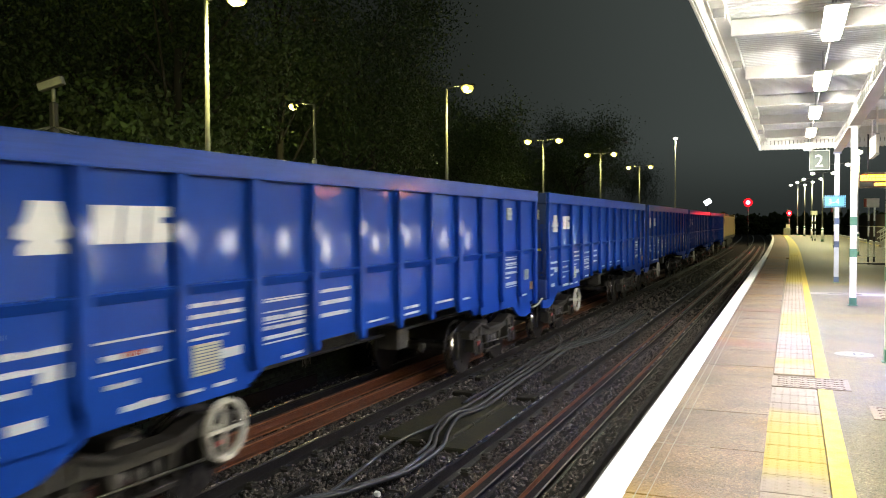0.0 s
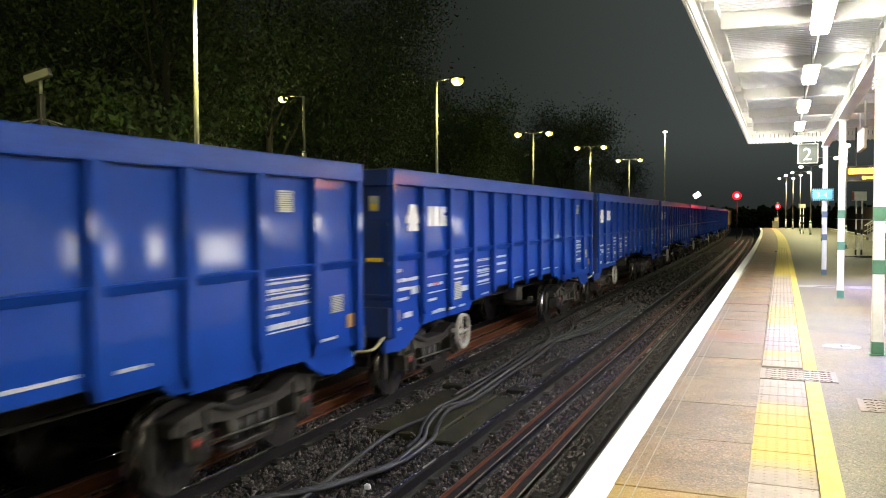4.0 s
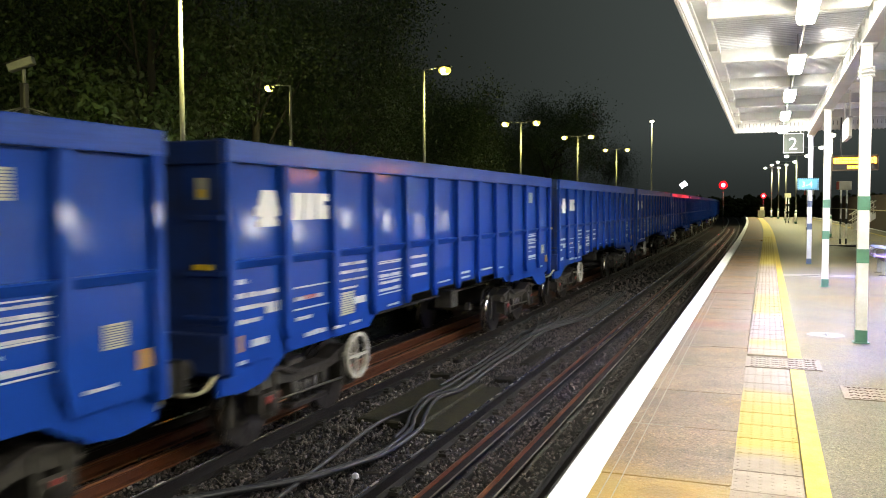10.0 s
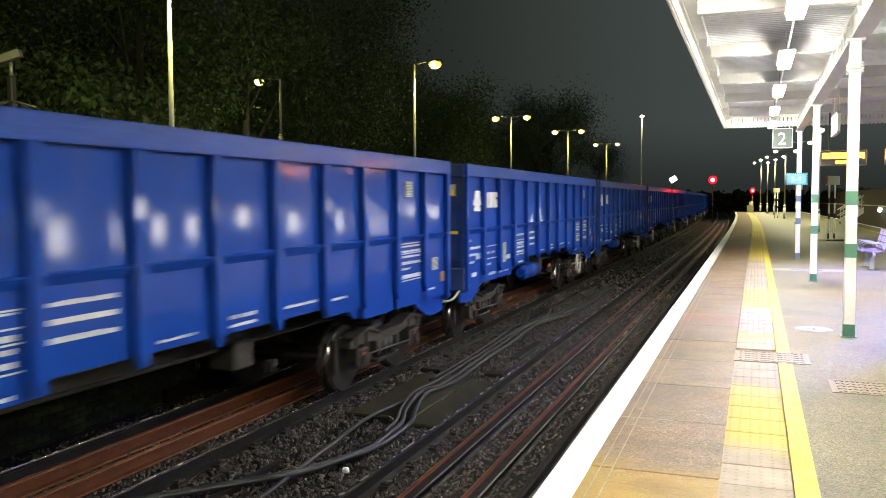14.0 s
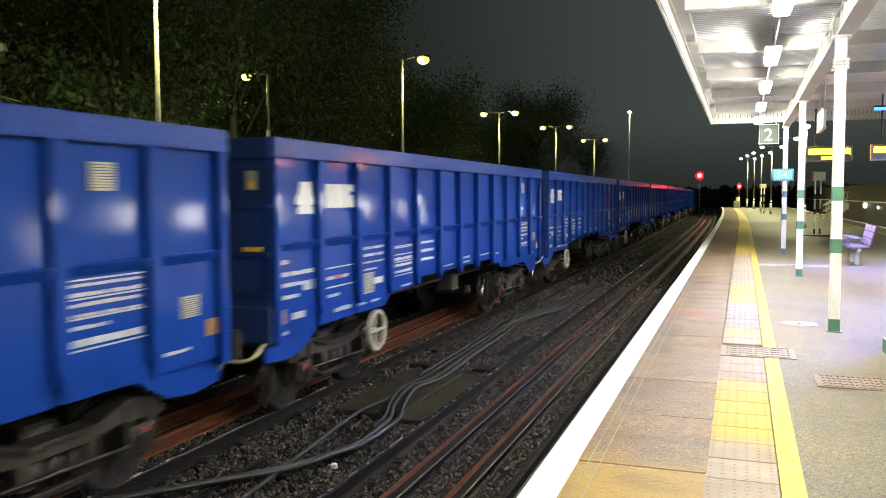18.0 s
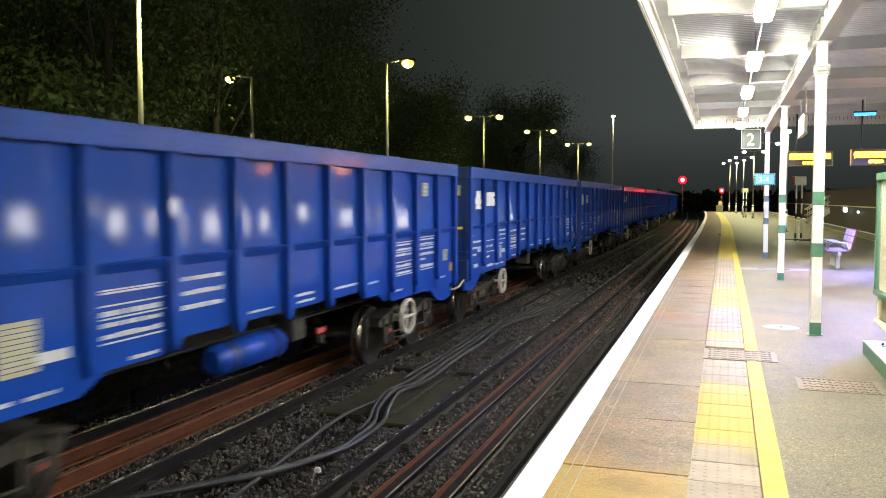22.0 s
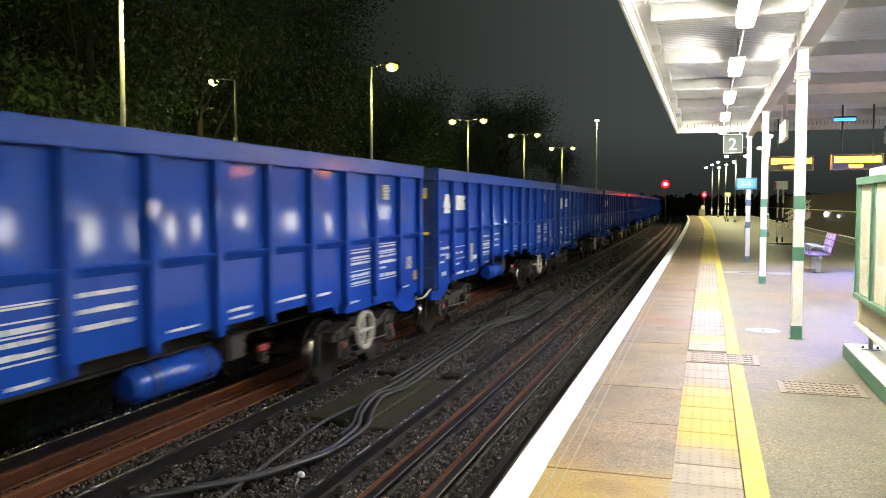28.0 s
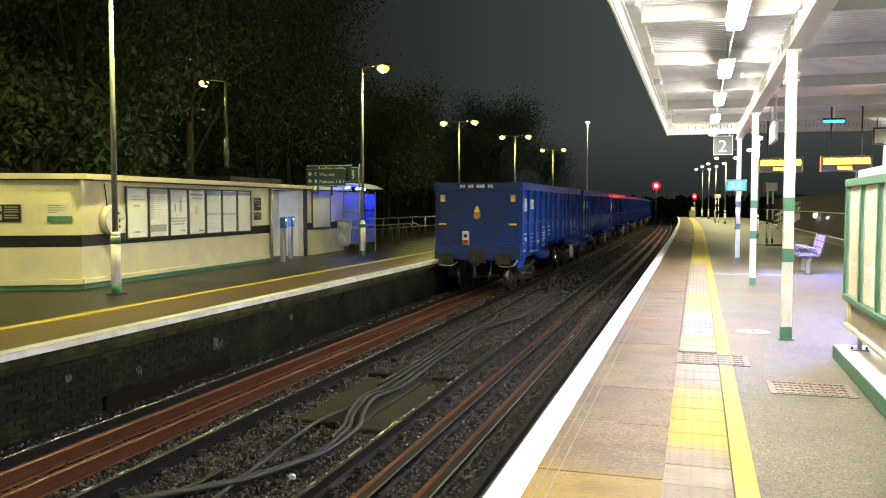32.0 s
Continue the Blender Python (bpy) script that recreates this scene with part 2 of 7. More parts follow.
def paint_worn(m, yellow, stops):
    """Worn yellow paint over m: how much at which distance along the platform."""
    nt = m.node_tree
    N, L = nt.nodes, nt.links
    pos = N.new("ShaderNodeNewGeometry")
    sep = N.new("ShaderNodeSeparateXYZ")
    L.new(pos.outputs["Position"], sep.inputs[0])
    nz = N.new("ShaderNodeTexNoise")
    nz.inputs["Scale"].default_value = 2.5
    nz.inputs["Detail"].default_value = 5
    L.new(pos.outputs["Position"], nz.inputs["Vector"])
    add = N.new("ShaderNodeMath")
    add.operation = "MULTIPLY_ADD"
    L.new(nz.outputs["Fac"], add.inputs[0])
    add.inputs[1].default_value = 0.8
    L.new(sep.outputs["Y"], add.inputs[2])
    sc_ = N.new("ShaderNodeMath")
    sc_.operation = "DIVIDE"
    L.new(add.outputs[0], sc_.inputs[0])
    sc_.inputs[1].default_value = 40.0
    rp = N.new("ShaderNodeValToRGB")
    el = rp.color_ramp.elements
    el[0].position, el[0].color = 0.0, (stops[0][1],) * 3 + (1,)
    el[1].position, el[1].color = 1.0, (stops[-1][1],) * 3 + (1,)
    for y_, v_ in stops[1:-1]:
        e_ = el.new(y_ / 40.0)
        e_.color = (v_, v_, v_, 1)
    L.new(sc_.outputs[0], rp.inputs["Fac"])
    mix = N.new("ShaderNodeMix")
    mix.data_type = "RGBA"
    src = N["Principled BSDF"].inputs["Base Color"].links[0].from_socket
    L.new(rp.outputs["Color"], mix.inputs["Factor"])
    L.new(src, mix.inputs["A"])
    mix.inputs["B"].default_value = (*yellow, 1)
    L.new(mix.outputs["Result"], N["Principled BSDF"].inputs["Base Color"])


paint_worn(TACT, (0.39, 0.30, 0.012), ((0, 0.1), (3.9, 0.15), (4.6, 0.05), (4.9, 0.02), (6.1, 0.04), (6.6, 0.85), (7.8, 0.8), (8.3, 0.4), (8.6, 0.04), (9.5, 0.05), (10.9, 0.1), (11.25, 0.7), (11.6, 0.03), (13.9, 0.05), (14.4, 0.6), (16.6, 0.5), (17.6, 0.05), (24.5, 0.1), (26.0, 0.8), (40, 0.85)))


def stain(m, colour, scale, low, high, seed, amount=0.7):
    """Broad soft stains laid over m."""
    nt = m.node_tree
    N, L = nt.nodes, nt.links
    b = N["Principled BSDF"]
    src = b.inputs["Base Color"].links[0].from_socket
    pos = N.new("ShaderNodeNewGeometry")
    off = N.new("ShaderNodeVectorMath")
    off.operation = "ADD"
    off.inputs[1].default_value = (seed * 7.3, seed * 3.1, 0)
    L.new(pos.outputs["Position"], off.inputs[0])
    nz = N.new("ShaderNodeTexNoise")
    nz.inputs["Scale"].default_value = scale
    nz.inputs["Detail"].default_value = 5
    L.new(off.outputs[0], nz.inputs["Vector"])
    mr = N.new("ShaderNodeMapRange")
    mr.inputs["From Min"].default_value, mr.inputs["From Max"].default_value = low, high
    mr.inputs["To Max"].default_value = amount
    L.new(nz.outputs["Fac"], mr.inputs["Value"])
    mix = N.new("ShaderNodeMix")
    mix.data_type, mix.blend_type = "RGBA", "MULTIPLY"
    L.new(mr.outputs["Result"], mix.inputs["Factor"])
    L.new(src, mix.inputs["A"])
    mix.inputs["B"].default_value = (*colour, 1)
    L.new(mix.outputs["Result"], b.inputs["Base Color"])


LINE_Y = mat("yellow_line_paint", (0.52, 0.385, 0.010), 0.55, 0, 0.3, 6, 90, 0.15, tint=(0.40, 0.30, 0.04), speck=0.25)
IRON = mat("cast_iron_cover", (0.25, 0.20, 0.155), 0.5, 0.4, 0.35, 6, 60, 0.2)
# wall's shade put into the colour: brick and mortar darkened against the lamps
BRICK_D = mat("near_black_brick", (0.0042, 0.0040, 0.0031), 0.85, 0, 0.4, 2.0, 30, 0.5, tint=(0.012, 0.016, 0.008), spec=0.12, spread=0.3)
MORTAR = mat("near_black_mortar", (0.0085, 0.008, 0.0062), 0.9, 0, 0.4, 3.0, 40, 0.4, spec=0.1)
MOSSY = mat("mossy_concrete", (0.058, 0.056, 0.020), 0.85, 0, 0.5, 2.6, 30, 0.5, tint=(0.010, 0.012, 0.005), spec=0.12)
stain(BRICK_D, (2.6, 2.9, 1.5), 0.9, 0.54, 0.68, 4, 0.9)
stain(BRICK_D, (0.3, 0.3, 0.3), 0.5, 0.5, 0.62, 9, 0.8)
# paler patches paint the sheen of puddles
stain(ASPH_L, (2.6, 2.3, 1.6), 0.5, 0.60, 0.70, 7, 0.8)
paint_worn(SLAB, (0.31, 0.20, 0.012), ((0, 0.35), (3.6, 0.5), (4.6, 0.75), (5.4, 0.7), (5.9, 0.04), (15.0, 0.0), (40, 0.0)))
paint_worn(SLAB, (0.16, 0.035, 0.028), ((0, 0.0), (12.1, 0.0), (12.6, 0.6), (13.2, 0.0), (16.8, 0.0), (17.4, 0.55), (17.9, 0.0), (40, 0.0)))
paint_worn(SLAB, (0.10, 0.055, 0.025), ((0, 0.0), (10.8, 0.0), (11.2, 0.5), (11.7, 0.0), (40, 0.0)))
stain(SLAB, (0.95, 0.5, 0.42), 0.6, 0.58, 0.70, 3, 0.6)
stain(SLAB, (1.15, 0.88, 0.25), 0.5, 0.50, 0.62, 8, 0.85)
stain(SLAB, (0.45, 0.42, 0.38), 1.8, 0.5, 0.68, 5, 0.7)
stain(ASPHALT, (0.62, 0.6, 0.58), 1.1, 0.54, 0.70, 2, 0.6)
stain(ASPHALT, (1.25, 1.05, 0.62), 0.35, 0.5, 0.65, 6, 0.7)
BALLAST = mat("ballast_bed", (0.016, 0.014, 0.012), 0.9, 0, 0.5, 4.0, 35, 0.8, tint=(0.010, 0.009, 0.008), spec=0.12)
SLEEPER = mat("stained_concrete_sleeper", (0.036, 0.031, 0.024), 0.8, 0, 0.35, 4, 40, 0.3, tint=(0.016, 0.014, 0.011), spec=0.2, spread=0.2)
RAIL_W = mat("dark_rail_web", (0.008, 0.006, 0.005), 0.55, 0.1, 0.4, 5, 50, 0.2, tint=(0.004, 0.0035, 0.003), spec=0.22)
RAIL_T = mat("polished_rail_head", (0.46, 0.42, 0.36), 0.26, 1.0, 0.2, 6, 60, 0.04)
RUST = mat("orange_rust", (0.165, 0.050, 0.013), 0.5, 0.3, 0.4, 5, 60, 0.2, tint=(0.085, 0.026, 0.009), spec=0.25)
RUST_D = mat("deep_rust", (0.075, 0.023, 0.007), 0.5, 0.2, 0.5, 5, 60, 0.25, tint=(0.045, 0.014, 0.006), spec=0.25)
# pale orange glint along the rusty rail edges, put into the colour
RUST_T = mat("rust_edge_glint", (0.20, 0.085, 0.032), 0.45, 0.4, 0.4, 8, 60, 0.1, tint=(0.11, 0.042, 0.016))
PALE_E = mat("pale_edge_steel", (0.34, 0.30, 0.25), 0.35, 0.8, 0.3, 8, 60, 0.05)
CABLE = mat("black_cable_sheath", (0.010, 0.011, 0.012), 0.55, 0, 0.3, 6, 60, 0.1)
EARTH = mat("dark_ground", (0.035, 0.035, 0.022), 0.9, 0, 0.4, 0.6, 12, 0.4, tint=(0.02, 0.025, 0.012))
BARK = mat("bark", (0.03, 0.027, 0.018), 0.9, 0, 0.4, 5, 30, 0.5, streak=0.3)
LAMP_S = glow("lantern_bowl_halo", (1.0, 0.82, 0.16), 1.3)
LEAF = mat("leaf_green", (0.045, 0.090, 0.018), 0.6, 0, 0.4, 0.6, 8, 0.0, tint=(0.034, 0.046, 0.014))
PAPER = mat("poster_paper", (0.62, 0.60, 0.52), 0.5, 0, 0.08, 5, 40, 0.02)
PURPLE = mat("purple_seat_mesh", (0.19, 0.14, 0.21), 0.45, 0, 0.25, 6, 60, 0.1)
MAROON = mat("dark_maroon_board", (0.12, 0.02, 0.02), 0.5, 0, 0.25, 6, 60, 0.1)
NAVY = mat("navy_sign", (0.02, 0.04, 0.16), 0.4, 0, 0.15, 6, 60, 0.02)
SIGNBLUE = mat("sky_blue_sign", (0.10, 0.35, 0.60), 0.45, 0, 0.1, 6, 60, 0.02)
SIGNGREEN = mat("dark_green_sign", (0.014, 0.045, 0.036), 0.4, 0, 0.1, 6, 60, 0.02)
GLASS = glassy("clear_pane")
# glow of the blue tubes put into the pane tint
WAIT_GLASS = glassy("blue_lit_pane", (0.14, 0.2, 0.75), 0.3, 0.45)
LAMP_W = glow("canopy_tube_light", (1.0, 0.96, 0.82), 280.0)
LAMP_Y = glow("platform_lamp_light", (1.0, 0.88, 0.45), 160.0)
LAMP_C = glow("cool_lamp_light", (0.85, 1.0, 0.95), 120.0)
RED_L = glow("red_signal_light", (1.0, 0.045, 0.075), 26.0)
RED_H = glow("red_signal_halo", (1.0, 0.004, 0.012), 1.4)
AMBER = glow("amber_display_dots", (1.0, 0.26, 0.008), 38.0)
BLUE_L = glow("blue_tube_light", (0.02, 0.16, 1.0), 8.0)

# ---- ground, track bed and platforms ----
def strip(name, profile, material, label="", ys=YS, closed=True, category="", kind="structure", parent=None, skew=0.004):
    ob = new(name, mesh_of(name, sweep(profile, ys, closed, True, skew), material))
    ob.parent = parent
    return tagged(ob, label, category, "", kind)


ground = thing("ground", "dark ground around the station reaching the horizon", "ground", kind="structure", material=EARTH,
               bm=boxes((-900, 900, -300, 1500, -2.6, -1.9)))
strip("track_bed", [(-7.6, -1.9), (-7.6, -1.10), (-5.0, -1.13), (-4.4, -1.17), (-3.8, -1.13), (-1.1, -1.10), (-1.1, -1.9)], BALLAST,
      "dark oily ballast bed under the two tracks")

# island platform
strip("platform_wall_right", [(-1.07, -1.9), (-1.07, -0.09), (-0.86, -0.09), (-0.86, -1.9)], BRICK_D, "near-black brick platform wall under the coping", span(-20, 118, 60))
strip("platform_deck", [(-0.86, -1.9), (-0.86, -0.06), (-0.914, -0.06), (-0.914, -0.04), (6.9, -0.04), (6.9, -1.9)], ASPHALT,
      "grey asphalt platform deck with patches and stains", span(-20, 118, 60))
coping = strip("platform_coping", [(EDGE_R, -0.09), (EDGE_R, -0.012), (EDGE_R + 0.012, 0.0), (-0.935, 0.0), (-0.935, -0.09)], COPING,
               "white-painted concrete coping along the platform edge", span(-20, 118, 90))
strip("platform_coping_far", [(6.9, -0.09), (6.9, 0.0), (7.12, 0.0), (7.12, -0.09)], COPING, "white coping on the far side of the island platform", span(-20, 118, 60))
strip("platform_wall_far", [(6.85, -1.9), (6.85, -0.09), (7.0, -0.09), (7.0, -1.9)], BRICK_D, "near-black brick wall of the island platform", span(-20, 118, 40))
strip("platform_line_far", [(5.85, -0.045), (5.85, 0.003), (5.98, 0.003), (5.98, -0.045)], LINE_Y, "yellow safety line on the far side of the platform", span(-20, 112, 60))
strip("platform_line", [(0.236, -0.045), (0.236, 0.003), (0.372, 0.003), (0.372, -0.045)], LINE_Y, "worn yellow safety line beside the tactile paving", span(-20, 116, 110), skew=-0.0015)
strip("asphalt_surface", [(0.372, -0.045), (0.372, 0.0), (5.85, 0.0), (5.85, -0.045)], ASPHALT, "grey platform asphalt with pale patches", span(-20, 116, 60), skew=-0.0015)
strip("asphalt_surface_far", [(5.99, -0.045), (5.99, 0.0), (6.9, 0.0), (6.9, -0.045)], ASPHALT, "asphalt strip by the far platform edge", span(-20, 116, 60))
strip("tactile_far", [(-0.19, -0.045), (-0.19, 0.0), (0.233, 0.0), (0.233, -0.045)], TACT_Y, "worn yellow tactile strip running to the platform end", span(45.9, 114, 34), skew=-0.0015)
strip("slab_bed_far", [(-0.935, -0.045), (-0.935, -0.001), (0.045, -0.001), (0.045, -0.045)], SLAB, "brown concrete paving running to the platform end", span(42, 117, 36))
thing("platform_end_wall", "dark end of the island platform", "platform end", kind="structure", material=BRICK_D,
      bm=boxes((-1.1 + bend(118), 7 + bend(118), 118, 118.4, -1.9, -0.05)))

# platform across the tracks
strip("platform_wall_left", [(-7.95, -1.9), (-7.95, -0.30), (-7.62, -0.30), (-7.62, -1.9)], MORTAR, "near-black brick platform wall below the coping", span(-20, 118, 60))
strip("platform_ledge_left", [(-7.95, -0.30), (-7.95, -0.09), (-7.545, -0.09), (-7.545, -0.20), (-7.60, -0.30)], MOSSY, "mossy concrete corbel under the white coping", span(-20, 118, 60))
COPING_L = mat("scuffed_coping_paint", (0.70, 0.70, 0.67), 0.6, 0, 0.35, 2.2, 50, 0.3, tint=(0.44, 0.43, 0.38))
strip("platform_coping_left", [(-7.65, -0.09), (-7.65, 0.0), (EDGE_L + 0.012, 0.0), (EDGE_L, -0.012), (EDGE_L, -0.09)], COPING_L,
      "scuffed grey-white coping of the opposite platform", span(-20, 118, 90))
strip("platform_line_left", [(-9.10, -0.05), (-9.10, 0.003), (-8.91, 0.003), (-8.91, -0.05)], LINE_Y, "yellow safety line on the opposite platform", span(-20, 118, 90))
strip("platform_deck_left", [(-40, -1.9), (-40, 0.0), (-9.10, 0.0), (-9.10, -1.9)], ASPH_L, "damp asphalt of the opposite platform, darkened to offset the lamps", span(-20, 130, 60))
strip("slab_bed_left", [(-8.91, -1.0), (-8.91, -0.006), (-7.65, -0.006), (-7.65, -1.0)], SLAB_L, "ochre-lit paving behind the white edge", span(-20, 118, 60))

# ---- rails ----
RAIL_PROF = [(-0.07, 0.0), (-0.07, 0.012), (-0.012, 0.035), (-0.010, 0.115), (-0.035, 0.128), (-0.036, 0.150), (0.036, 0.150), (0.035, 0.128),
             (0.010, 0.115), (0.012, 0.035), (0.07, 0.012), (0.07, 0.0)]


def rail(x, label, web, head, top=RAIL, ys=YS):
    ob = thing("rail", label, "rail", group="running rails")
    part("web", sweep([(x + a, top - 0.154 + b) for a, b in RAIL_PROF], ys), web, ob)
    # polished band: a thin glint near, widened beyond 16 m for far glints
    for band, stretch in ((((-0.037, -0.010), (-0.030, 0.001), (-0.006, 0.002), (-0.004, -0.004)), [y for y in ys if y <= 16.1]),
                          (((-0.030, -0.004), (-0.024, 0.0015), (0.020, 0.0015), (0.026, -0.004)), [y for y in ys if y >= 15.9])):
        if len(stretch) > 1:
            part("head_band", sweep([(x + a, top + b) for a, b in band], stretch), head, ob)
    return ob


for cx in (NEAR_C, FAR_C):
    for s in (-0.7525, 0.7525):
        dull = cx == NEAR_C and s > 0
        rail(cx + s, "steel running rail with a dull dark head beside the platform" if dull else "steel running rail with a polished head and dark web", RAIL_W, RAIL_W if dull else RAIL_T)
# conductor rails between running rails: rusty flank, dark top, glints put in as strips
for x in (-2.89, -2.35):
    ob = thing("conductor_rail", "dark rail with a rust-orange flank between the running rails", "rail", group="conductor rails")
    ys = span(-10, 95, 52)
    part("web", sweep([(x + a, RAIL - 0.169 + b) for a, b in RAIL_PROF], ys), RAIL_W, ob)
    part("top", sweep([(x - 0.034, RAIL - 0.030), (x - 0.034, RAIL - 0.010), (x + 0.105, RAIL - 0.010), (x + 0.105, RAIL - 0.030)], ys), RAIL_W, ob)
    part("rust_band", sweep([(x - 0.052, RAIL - 0.075), (x - 0.044, RAIL - 0.010), (x - 0.034, RAIL - 0.004), (x + 0.012, RAIL - 0.004), (x + 0.012, RAIL - 0.0095), (x - 0.0345, RAIL - 0.0095), (x - 0.0345, RAIL - 0.075)], ys), RUST, ob, "rust-orange flank")
    part("bright_edge", sweep([(x - 0.046, RAIL - 0.007), (x - 0.038, RAIL - 0.002), (x - 0.034, RAIL - 0.002), (x - 0.040, RAIL - 0.009)], ys), RUST_T, ob)
    # polished strip only beyond 15 m, put in for the far glint
    part("worn_top", sweep([(x + 0.020, RAIL - 0.0095), (x + 0.024, RAIL - 0.004), (x + 0.054, RAIL - 0.004), (x + 0.058, RAIL - 0.0095)], span(15, 95, 40)), RAIL_T, ob, "pale polished strip for the far glint")
    part("worn_edge", sweep([(x + 0.098, RAIL - 0.0095), (x + 0.098, RAIL - 0.004), (x + 0.109, RAIL - 0.008), (x + 0.109, RAIL - 0.016)], ys), PALE_E, ob, "thin pale edge line")
for x in (-6.47, -5.97):
    ob = rail(x, "rust-orange spare rail lying in the far track", RUST_D, RUST_D, RAIL + 0.005, span(-10, 95, 52))
    part("bright_edge", sweep([(x + 0.020, RAIL + 0.004), (x + 0.024, RAIL + 0.010), (x + 0.037, RAIL + 0.006), (x + 0.038, RAIL - 0.006)], span(-10, 95, 52)), RUST_T, ob)
    part("foot_edge", sweep([(x + 0.055, RAIL - 0.138), (x + 0.062, RAIL - 0.128), (x + 0.072, RAIL - 0.132), (x + 0.072, RAIL - 0.142)], span(-10, 95, 52)), RUST_T, ob)
rail(-4.66, "short grey conductor rail lying in the space between tracks", RAIL_W, RAIL_W, RAIL - 0.10, span(-6, 7.4, 8))
rail(-4.84, "grey conductor rail beside the far track", RAIL_W, RAIL_W, RAIL - 0.12, span(16, 90, 40))

sleeper_me = mesh_of("sleeper", boxes((-1.25, 1.25, -0.125, 0.125, -0.14, 0.008), bevel=0.02), SLEEPER)
chair_bm = bmesh.new()
for s in (-0.7525, 0.7525):
    for d in (-0.11, 0.11):
        box(chair_bm, s + d - 0.05, s + d + 0.05, -0.06, 0.06, 0.02, 0.055)
        tube(chair_bm, (s + d - 0.03, -0.055, 0.075), (s + d + 0.03, 0.055, 0.075), 0.014, 6)
        tube(chair_bm, (s + d + 0.03, -0.055, 0.07), (s + d - 0.03, 0.055, 0.07), 0.012, 6)
chair_me = mesh_of("rail_clip", chair_bm, GRIME)
for cx, nm in ((NEAR_C, "near"), (FAR_C, "far")):
    track = thing("track_" + nm, "row of stained concrete sleepers carrying the rails", "track", kind="structure")
    for i in range(110):
        y = -6 + 0.66 * i
        ob = part("sleeper", sleeper_me, SLEEPER, track)
        ob.location = (cx + bend(y), y, RAIL - 0.178)
        if y < 30:
            ck = part("rail_clip", chair_me, GRIME, track)
            ck.location = (cx + bend(y), y, RAIL - 0.178)

# loose stones of the ballast
def stones(name, label, n, seed, where, smin, smax, material, category="ballast"):
    rng = np.random.default_rng(seed)
    g = (1 + 5 ** 0.5) / 2
    ico = np.array([(-1, g, 0), (1, g, 0), (-1, -g, 0), (1, -g, 0), (0, -1, g), (0, 1, g), (0, -1, -g), (0, 1, -g), (g, 0, -1), (g, 0, 1), (-g, 0, -1), (-g, 0, 1)]) / 1.9
    fac = np.array([(0, 11, 5), (0, 5, 1), (0, 1, 7), (0, 7, 10), (0, 10, 11), (1, 5, 9), (5, 11, 4), (11, 10, 2), (10, 7, 6), (7, 1, 8),
                    (3, 9, 4), (3, 4, 2), (3, 2, 6), (3, 6, 8), (3, 8, 9), (4, 9, 5), (2, 4, 11), (6, 2, 10), (8, 6, 7), (9, 8, 1)])
    V, F = [], []
    for i in range(n):
        x, y, z = where(rng)
        s = rng.uniform(smin, smax) * rng.uniform(0.7, 1.3, 3) * (1, 1, 0.75)
        v = ico * rng.uniform(0.72, 1.25, (12, 1)) * s
        q = Euler(rng.uniform(0, 6.28, 3)).to_matrix()
        V.append(v @ np.array(q) + (x + bend(y), y, z))
        F.append(fac + 12 * i)
    me = bpy.data.meshes.new(name)
    me.from_pydata(np.concatenate(V).tolist(), [], np.concatenate(F).tolist())
    me.materials.append(material)
    return tagged(new(name, me), label, category, kind="stuff")


STONE = mat("ballast_stone", (0.054, 0.047, 0.043), 0.5, 0, 0.4, 9, 60, 0.3, tint=(0.020, 0.014, 0.009), spec=0.35)
_nt = STONE.node_tree
_isl = _nt.nodes.new("ShaderNodeNewGeometry")
_mr = _nt.nodes.new("ShaderNodeMapRange")
_mr.inputs["To Min"].default_value, _mr.inputs["To Max"].default_value = 0.2, 2.6
_nt.links.new(_isl.outputs["Random Per Island"], _mr.inputs["Value"])
_nt.links.new(_mr.outputs["Result"], [n for n in _nt.nodes if n.type == "HUE_SAT"][0].inputs["Value"])


def bed(rng):
    y = 3.5 + 22 * rng.random() ** 1.7
    return rng.uniform(-7.5, -1.2), y, RAIL - 0.176 + abs(rng.normal(0, 0.016))


stones("ballast_stones", "loose dark grey ballast stones between the rails", 58000, 5, bed, 0.010, 0.025, STONE)
stones("far_ballast_stones", "dark ballast further along the line", 6000, 6, lambda r: (r.uniform(-7.5, -1.2), 22 + 45 * r.random() ** 1.4, RAIL - 0.17 + r.normal(0, 0.015)), 0.03, 0.06, STONE)

# ---- paving pieces on the near platform ----
def slab_mesh(w, l):
    return mesh_of("slab", boxes((0.004, w - 0.004, 0.005, l - 0.005, -0.04, 0.0), bevel=0.004), SLAB)


paving = thing("slab_paving", "brown stained concrete slabs behind the white edge", "paving", kind="structure")
rng = random.Random(4)
y, k = 5.19 - 1.28 * 6, 0
slab_a = slab_mesh(0.80, 1.28)
while y < 41.5:
    s = part("slab", slab_a, SLAB, paving)
    s.location = (-0.955 + bend(y + 0.6, 0.002), y, rng.uniform(-0.002, 0.002))
    s.rotation_euler = (0, 0, math.radians(heading(y + 0.6)))
    y += 1.28
PALE_J = mat("pale_joint_mortar", (0.42, 0.39, 0.34), 0.7, vary=0.4, scale=6)
for yj, x1 in ((6.47, -0.56), (9.03, -0.66), (10.31, -0.58)):
    part("joint_line", boxes((-0.93 + bend(yj), x1, yj - 0.0045, yj + 0.0045, -0.02, 0.003)), PALE_J, paving, "pale mortar line across the slabs")
tact_bm = boxes((0.002, 0.398, 0.005, 0.395, -0.04, -0.001), bevel=0.004)
